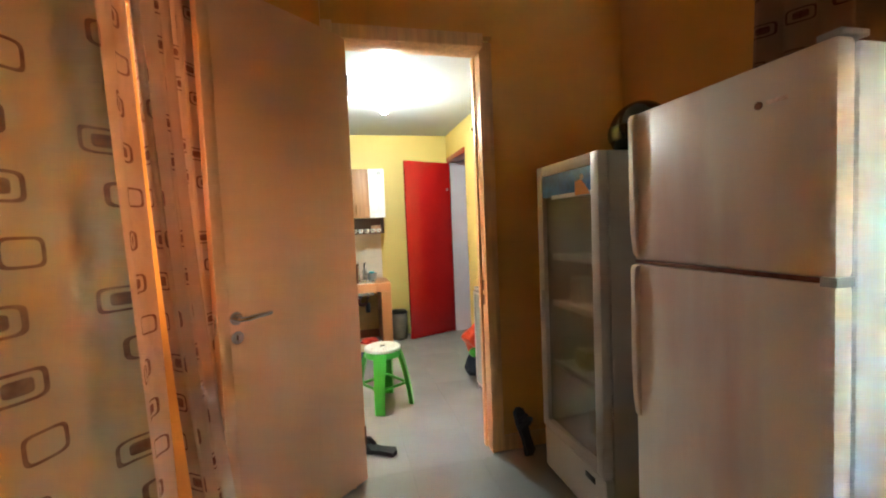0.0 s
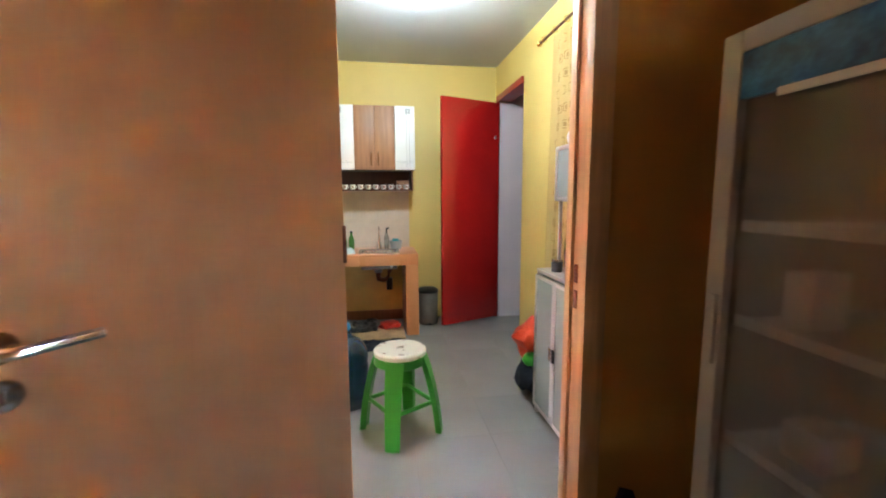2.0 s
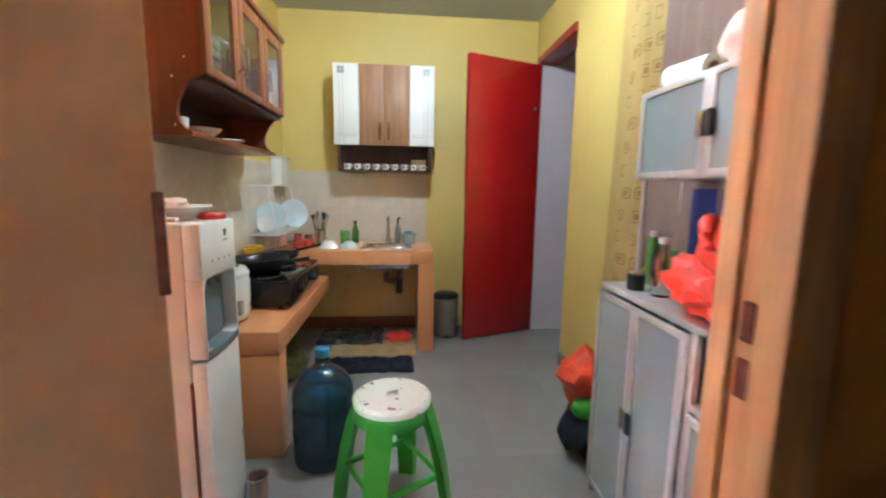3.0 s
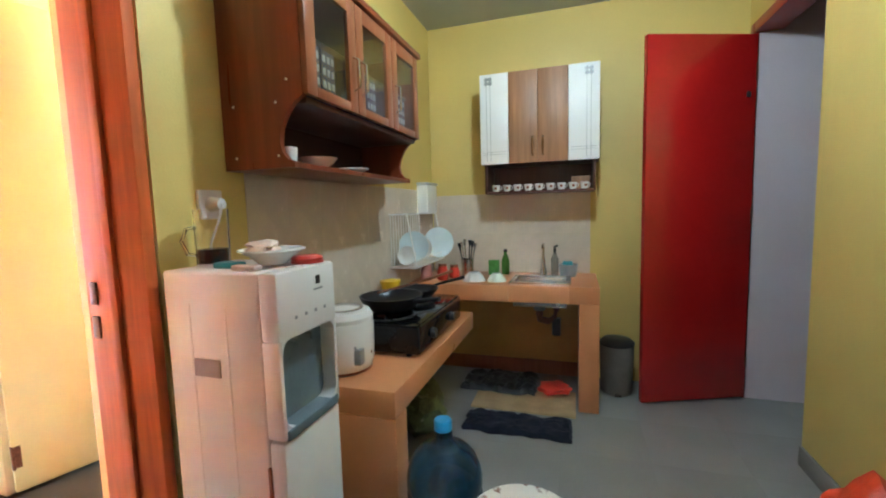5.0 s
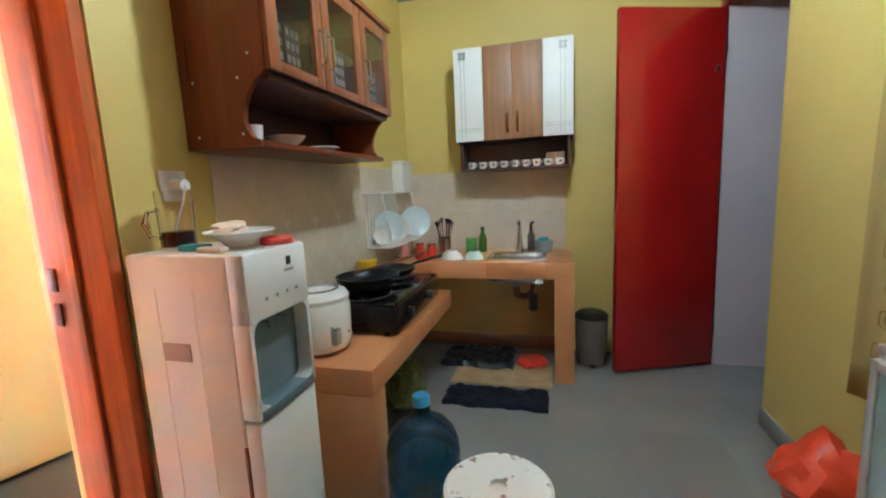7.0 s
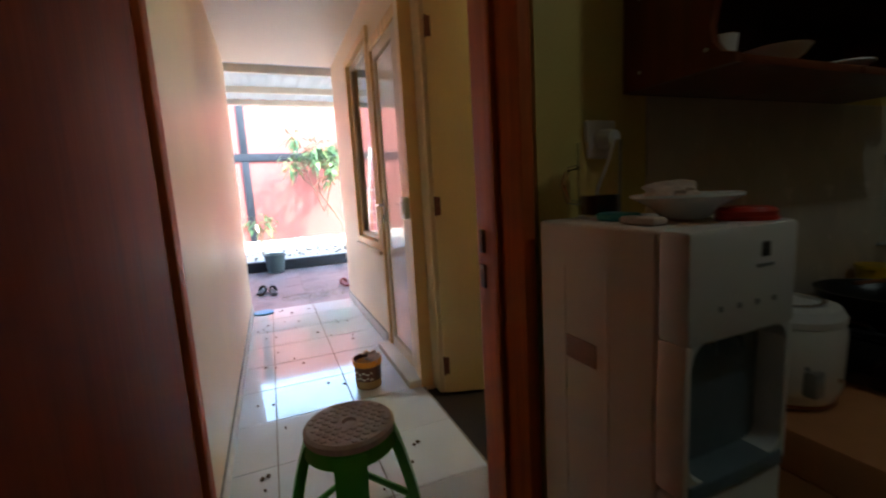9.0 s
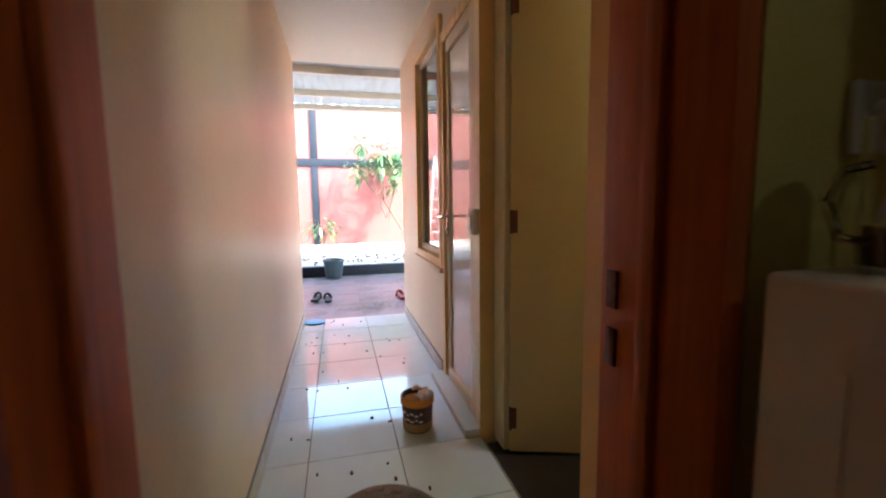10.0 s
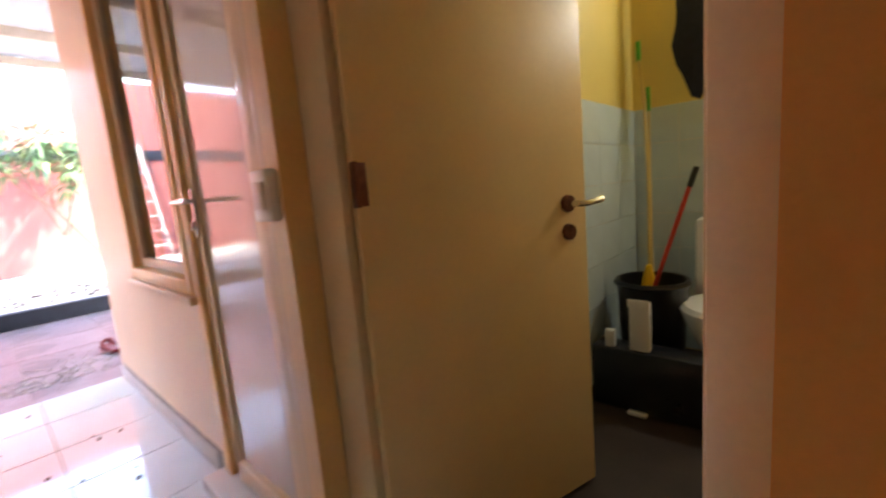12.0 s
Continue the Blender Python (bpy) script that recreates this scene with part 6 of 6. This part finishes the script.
part("tank", boxes((-0.19, 0.2, 0.3, 0.19, 0.38, 0.78), bev=0.03), CERAMIC, to)
bm = bmesh.new()
lump(bm, 0, 0, 0.45, 0.12, 0.035, 0.32, 0.4, 19)
cloth_ = single("hanging_cloth", bm, NAVY, "black cloth hanging on the bathroom wall", "cloth", at=pose(-0.71, 5.37, 1.28))
hook_ = single("wall_hook", tube(bmesh.new(), [(-0.71, 5.43, 2.05), (-0.71, 5.385, 2.05), (-0.71, 5.38, 2.08)], 0.006, 8), CHROME, "small chrome wall hook", "hook")
# a small pale scrap on the floor, no soap
single("floor_scrap", boxes((-0.91, 4.56, -0.006, -0.83, 4.59, 0.012), bev=0.006), WHITE, "pale scrap on the dark bathroom floor", "scrap")

for ob_ in (br, mp_, rp, bb, tp, to, crate_, soap_, cloth_, hook_):
    ob_.location += Vector((-0.052, -0.047, 0))

# ---- yard ----
structure("ground", boxes((-400, -400, -0.16, 400, 400, -0.06), bev=0), GROUND, "bare ground around the house", "ground")
structure("yard_bed", boxes((-3.66, -6, -0.06, -10.5, 12, -0.045), bev=0), GROUT, "bedding under the yard paving", "ground")
structure("wall_yard", boxes((-10.62, -6, -0.06, -10.5, 12, 3.6), bev=0), PINKWALL, "salmon pink rendered yard wall", "wall")
pb = thing("wall_grid", "black painted posts and beam on the pink wall", "wall trim", kind="structure")
part("beam", boxes((-10.5, -6, 2.10, -10.455, 12, 2.29), bev=0.004), BLACKPAINT, pb)
for y in (-3.9, -0.9, 2.09, 5.1, 8.1):
    part("post", boxes((-10.5, y, 0.0, -10.45, y + 0.17, 2.095), bev=0.004), BLACKPAINT, pb)
    part("post", boxes((-10.5, y, 2.295, -10.45, y + 0.17, 3.6), bev=0.004), BLACKPAINT, pb)
structure("kerb", boxes((-6.42, -6, -0.05, -6.30, 12, 0.15), bev=0.008), BLACKPAINT, "black painted kerb of the planting bed", "kerb")
bm = bmesh.new()
n1, n2 = 44, 80
vs = [[bm.verts.new((-6.42 - 4.08 * i / n1, -6 + 18 * j / n2, 0.13 + 0.035 * noise.noise(Vector((i * 0.35, j * 0.6, 2))) + 0.02 * noise.noise(Vector((i * 1.1, j * 1.9, 5))))) for j in range(n2 + 1)] for i in range(n1 + 1)]
for i in range(n1):
    for j in range(n2):
        bm.faces.new((vs[i][j], vs[i][j + 1], vs[i + 1][j + 1], vs[i + 1][j]))
structure("planting_bed", bm, SOIL, "pale dusty planting bed with rubble", "soil")
rnd = random.Random(11)
bm = bmesh.new()
for i in range(420):
    x, y, r = rnd.uniform(-10.2, -6.5), rnd.uniform(-0.5, 7.5), rnd.uniform(0.02, 0.075)
    before = len(bm.verts)
    lump(bm, 0, 0, 0.0, r, r * rnd.uniform(0.6, 1.3), r * 0.5, 0.5, i * 1.3, 1)
    bm.verts.ensure_lookup_table()
    for v in bm.verts[before:]:
        v.co += Vector((x, y, 0.15))
single("rubble", bm, STONE, "white stones and rubble in the planting bed", "stones", kind="stuff")
bm = bmesh.new()
for i in range(160):
    x, y, r = rnd.uniform(-7.6, -6.46), rnd.uniform(0.5, 6), rnd.uniform(0.02, 0.07)
    before = len(bm.verts)
    lump(bm, 0, 0, 0.0, r, r * rnd.uniform(0.3, 0.8), 0.035, 0.5, i * 2.3, 1)
    bm.verts.ensure_lookup_table()
    for v in bm.verts[before:]:
        v.co += Vector((x, y, 0.165))
single("leaf_litter", bm, DEBRIS, "dry leaves along the edge of the planting bed", "leaves", kind="stuff")
bk = thing("bucket", "dark blue-grey plastic bucket on the paving before the kerb", "bucket", -6.12, 2.60, 0)
DKB = mat("dark_bucket_plastic", (0.03, 0.05, 0.06), 0.45)
part("pail", lathe(bmesh.new(), [(0.10, 0.0), (0.105, 0.008), (0.135, 0.25), (0.145, 0.255), (0.145, 0.275), (0.13, 0.275), (0.098, 0.012), (0.001, 0.012)], n=32, cap=False), DKB, bk)
part("rim", lathe(bmesh.new(), [(0.144, 0.25), (0.15, 0.262), (0.144, 0.277)], n=32, cap=False), DKB, bk)
bk.scale = (1.15, 1.15, 1.04)
LADDER = mat("weathered_white_aluminium", (0.42, 0.42, 0.41), 0.5, vary=0.15, scale=12)
lad = thing("ladder", "white aluminium step ladder against the pink wall", "ladder", -10.05, 1.27, 0.14, 0)
for s in (0, 1):
    part("rail", boxes((-0.02, 0.0, 0.0, 0.02, 0.03, 2.25), bev=0.004), LADDER, lad).matrix_local = pose(0, 0.46 * s - 0.03 * s, 0, 5 if s else -5, -7, 0) if s == 0 else pose(0, 0.46, 0, 6, -7, 0)
for k in range(7):
    z = 0.25 + 0.29 * k
    inset = 0.022 * k
    part("step", boxes((-0.035, 0.02 + inset, -0.012, 0.035, 0.45 - inset, 0.012), bev=0.003), LADDER, lad).matrix_local = pose(-math.tan(radians(7)) * z, 0, z)


def tree(name, label, x, y, z, h, crown, seed, leaves, lean=(0, 0)):
    rnd = random.Random(seed)
    root = thing(name, label, "tree", x, y, z)
    bm = bmesh.new()
    tips = []
    top = Vector((lean[0], lean[1], h * 0.45))
    tube(bm, [(0, 0, -0.05), (lean[0] * 0.2, lean[1] * 0.2, h * 0.15), (lean[0] * 0.6, lean[1] * 0.6, h * 0.3), tuple(top)], [0.035, 0.03, 0.026, 0.022], 8)
    for k in range(7):
        a = 2 * math.pi * k / 7 + rnd.uniform(-0.4, 0.4)
        start = Vector((lean[0], lean[1], h * 0.30)) * (0.75 + 0.25 * rnd.random()) if k % 2 else top
        reach = crown * rnd.uniform(0.55, 1.0)
        end = Vector((lean[0] + reach * math.cos(a), lean[1] + reach * math.sin(a), h * rnd.uniform(0.66, 0.98)))
        mid = (start + end) / 2 + Vector((0, 0, -0.06))
        tube(bm, [tuple(start), tuple(mid), tuple(end)], [0.016, 0.011, 0.005], 6)
        tips += [end, end, mid.lerp(end, 0.6)]
    part("trunk", bm, BARK, root)
    for mt, share, nm in ((LEAFG, 0.7, "crown"), (LEAFY, 0.3, "young_leaves")):
        bm = bmesh.new()
        for k in range(int(leaves * share)):
            tip = rnd.choice(tips)
            c = tip + Vector((rnd.gauss(0, 0.09), rnd.gauss(0, 0.09), rnd.gauss(0, 0.07)))
            ln, w = rnd.uniform(0.15, 0.27), rnd.uniform(0.022, 0.038)
            d = (c - tip + Vector((rnd.gauss(0, 0.06), rnd.gauss(0, 0.06), -0.06))).normalized()
            s = d.cross(Vector((0, 0, 1)))
            s = (s.normalized() if s.length > 0.01 else Vector((1, 0, 0))) * w
            bend = Vector((0, 0, -0.25 * ln))
            p = [bm.verts.new(c), bm.verts.new(c + d * ln * 0.4 + s), bm.verts.new(c + d * ln * 0.42 + Vector((0, 0, -0.006))), bm.verts.new(c + d * ln * 0.4 - s), bm.verts.new(c + d * ln + bend)]
            bm.faces.new((p[0], p[1], p[2]))
            bm.faces.new((p[0], p[2], p[3]))
            bm.faces.new((p[1], p[4], p[2]))
            bm.faces.new((p[2], p[4], p[3]))
        part(nm, bm, mt, root, kind="stuff")
    return root


tree("young_tree", "young mango tree with drooping long leaves in the bed", -9.62, 4.34, 0.14, 2.45, 0.72, 7, 620, (-0.1, -0.55))
tree("shrub", "small leafy shrub beside the black post", -9.6, 2.35, 0.14, 0.62, 0.22, 9, 60)
shoe("sandal", "black rubber sandal lying on the paving", -4.58, 2.41, 0.001, 78, 0, "sandals in the yard")
shoe("sandal", "black rubber sandal lying on the paving", -4.50, 2.54, 0.001, 95, 0, "sandals in the yard")
MAROON = mat("maroon_rubber", (0.20, 0.03, 0.03), 0.5)
rs = shoe("sandal", "reddish sandal lying by the corridor corner", -4.42, 3.40, 0.001, 100, 0, "sandals in the yard")
for o in rs.children:
    o.data.materials[0] = MAROON
single("concrete_slab", boxes((-5.95, 1.15, -0.012, -4.30, 2.14, 0.03), bev=0.008), mat("pale_cement", (0.42, 0.43, 0.43), 0.8, vary=0.18, scale=7, bump=0.1), "pale cement slab lying on the yard paving", "slab")
rnd = random.Random(23)
bm = bmesh.new()
for i in range(260):
    x, y, r = -3.95 - abs(rnd.gauss(0, 0.28)), rnd.uniform(2.62, 3.45), rnd.uniform(0.006, 0.022)
    before = len(bm.verts)
    lump(bm, 0, 0, 0.003, r, r * rnd.uniform(0.3, 0.9), 0.006, 0.5, i * 1.7, 1)
    bm.verts.ensure_lookup_table()
    for v in bm.verts[before:]:
        v.co += Vector((x, y, -0.012))
single("yard_litter", bm, SOIL, "dry bits and grit swept up on the paving", "litter", kind="stuff")
# canopy over the paving
cn = thing("canopy", "corrugated translucent canopy roof on cream steel beams", "canopy roof", kind="structure")
for x, z in ((-4.03, 2.457), (-5.27, 2.537), (-6.41, 2.612)):
    part("beam", boxes((x - 0.03, -2.5, z, x + 0.03, 8.5, z + 0.08), bev=0.004), BEAM, cn)
bm = bmesh.new()
ny = 560
rowsv = []
for x, z in ((-3.60, 2.522), (-6.46, 2.708)):
    rowsv.append([bm.verts.new((x, -2.5 + 11 * j / ny, z + 0.022 * max(-0.4, min(0.4, math.sin(2 * math.pi * 11 * j / ny / 0.19))))) for j in range(ny + 1)])
for j in range(ny):
    bm.faces.new((rowsv[0][j], rowsv[0][j + 1], rowsv[1][j + 1], rowsv[1][j]))
sheet = part("roof_sheet", bm, ROOFING, cn)
sheet.modifiers.new("thickness", "SOLIDIFY").thickness = 0.003
structure("wall_yard_side", boxes((-10.5, -6.12, -0.06, -3.54, -6.0, 3.6), (-10.5, 12.0, -0.06, -3.54, 12.12, 3.6), bev=0), PINKWALL, "salmon pink side walls of the yard", "wall")


# ---- floors laid piece by piece ----
def tile_field(name, label, x0, y0, x1, y1, ox, oy, size, material, z=0.0, gap=0.004, base=GROUT, t=0.004):
    root = structure(name, boxes((x0, y0, z - 0.05, x1, y1, z - t), bev=0), base, label, "floor")
    cache = {}
    xs = [x0] + [ox + size * k for k in range(-40, 60) if x0 < ox + size * k < x1] + [x1]
    ys = [y0] + [oy + size * k for k in range(-40, 60) if y0 < oy + size * k < y1] + [y1]
    for a, b in zip(xs, xs[1:]):
        for c, d in zip(ys, ys[1:]):
            w, l = round(b - a - gap, 4), round(d - c - gap, 4)
            if w < 0.01 or l < 0.01:
                continue
            if (w, l) not in cache:
                cache[w, l] = shape("tile", box(bmesh.new(), -w / 2, -l / 2, -0.012, w / 2, l / 2, 0.0, bev=min(0.0012, gap * 0.3), seg=1), material, smooth=False)
            ob = new("tile", cache[w, l])
            ob.location = ((a + b) / 2, (c + d) / 2, z)
            ob.parent = root
    return root


tile_field("floor_corridor", "white glossy tiled corridor floor", -3.66, 2.335, 0.11, 3.335, -1.256, 2.525, 0.4, TILE_WHITE, gap=0.005)
tile_field("floor_kitchen", "pale tiled kitchen floor", 0.11, 2.335, 3.6, 5.31, 0.35, 2.75, 0.4, TILE, gap=0.0006, base=TILE, t=0.0012)
tile_field("floor_living", "pale tiled living room floor", 0.08, -2.62, 2.67, 2.335, 0.35, 2.35, 0.4, TILE, gap=0.0006, base=TILE, t=0.0012)
structure("floor_side_room", boxes((-1.3, -2.5, -0.05, 0.08, 2.2, 0.0), bev=0), TILE, "floor of the room behind the curtain", "floor")
structure("floor_bathroom", boxes((-1.2, 3.335, -0.05, 0.02, 5.43, -0.006), bev=0), BATHFLOOR, "dark bathroom floor", "floor")
structure("floor_back_room", boxes((-3.66, 3.455, -0.05, -1.2, 5.43, 0.0), bev=0), TILE, "floor of the room behind the window", "floor")
tile_field("paving", "wet reddish yard paving", -6.30, -1.2, -3.66, 6.2, -3.66, 2.3, 0.6, PAVING, z=-0.012, gap=0.006)
structure("paving_rest", boxes((-6.30, -6, -0.05, -3.54, -1.2, -0.012), (-6.30, 6.2, -0.05, -3.66, 12, -0.012), bev=0), PAVING, "reddish yard paving at the sides", "paving")
# wall tiles
def wall_tiles(parent, face, f, a0, a1, z0, z1, w, h, material, t=0.006):
    """Tiles on a wall: face x or y at coordinate f (its free side), spread along the other axis."""
    cache = {}
    na, nz = max(1, round((a1 - a0) / w)), max(1, round((z1 - z0) / h))
    w, h = (a1 - a0) / na, (z1 - z0) / nz
    for i in range(na):
        for j in range(nz):
            if "m" not in cache:
                bx = (-t, -w / 2 + 0.0012, -h / 2 + 0.0012, t, w / 2 - 0.0012, h / 2 - 0.0012) if face == "x" else (-w / 2 + 0.0012, -t, -h / 2 + 0.0012, w / 2 - 0.0012, t, h / 2 - 0.0012)
                cache["m"] = shape("tile", box(bmesh.new(), *bx, bev=0.001, seg=1), material, smooth=False)
            ob = new("tile", cache["m"])
            a, z = a0 + (i + 0.5) * w, z0 + (j + 0.5) * h
            ob.location = (f, a, z) if face == "x" else (a, f, z)
            ob.parent = parent


north_splash = structure("splashback_north", boxes((0.21, 5.302, 0.726, 1.31, 5.309, 1.28), bev=0), GROUT_LIGHT, "beige tiled splashback behind the sink", "splashback")
wall_tiles(north_splash, "y", 5.3035, 0.212, 1.31, 0.727, 1.28, 0.2, 0.25, BEIGETILE, 0.002)
west_splash = structure("splashback_west", boxes((0.201, 3.45, 0.561, 0.204, 5.30, 1.315), bev=0), GROUT_LIGHT, "beige tiled splashback behind the stove", "splashback")
wall_tiles(west_splash, "x", 0.2035, 3.45, 5.30, 0.727, 1.313, 0.2, 0.25, BEIGETILE, 0.001)
bath_w = structure("bathroom_tiles_west", boxes((-1.13, 3.565, 0.0, -1.124, 5.43, 1.36), bev=0), GROUT_LIGHT, "pale blue tiles on the bathroom wall", "wall tiles")
wall_tiles(bath_w, "x", -1.123, 3.565, 5.43, 0.002, 1.36, 0.25, 0.2, BATHTILE, 0.004)
bath_n = structure("bathroom_tiles_north", boxes((-1.118, 5.424, 0.0, 0.01, 5.43, 1.36), bev=0), GROUT_LIGHT, "pale blue tiles on the bathroom back wall", "wall tiles")
wall_tiles(bath_n, "y", 5.4225, -1.116, 0.01, 0.002, 1.36, 0.25, 0.2, BATHTILE, 0.004)
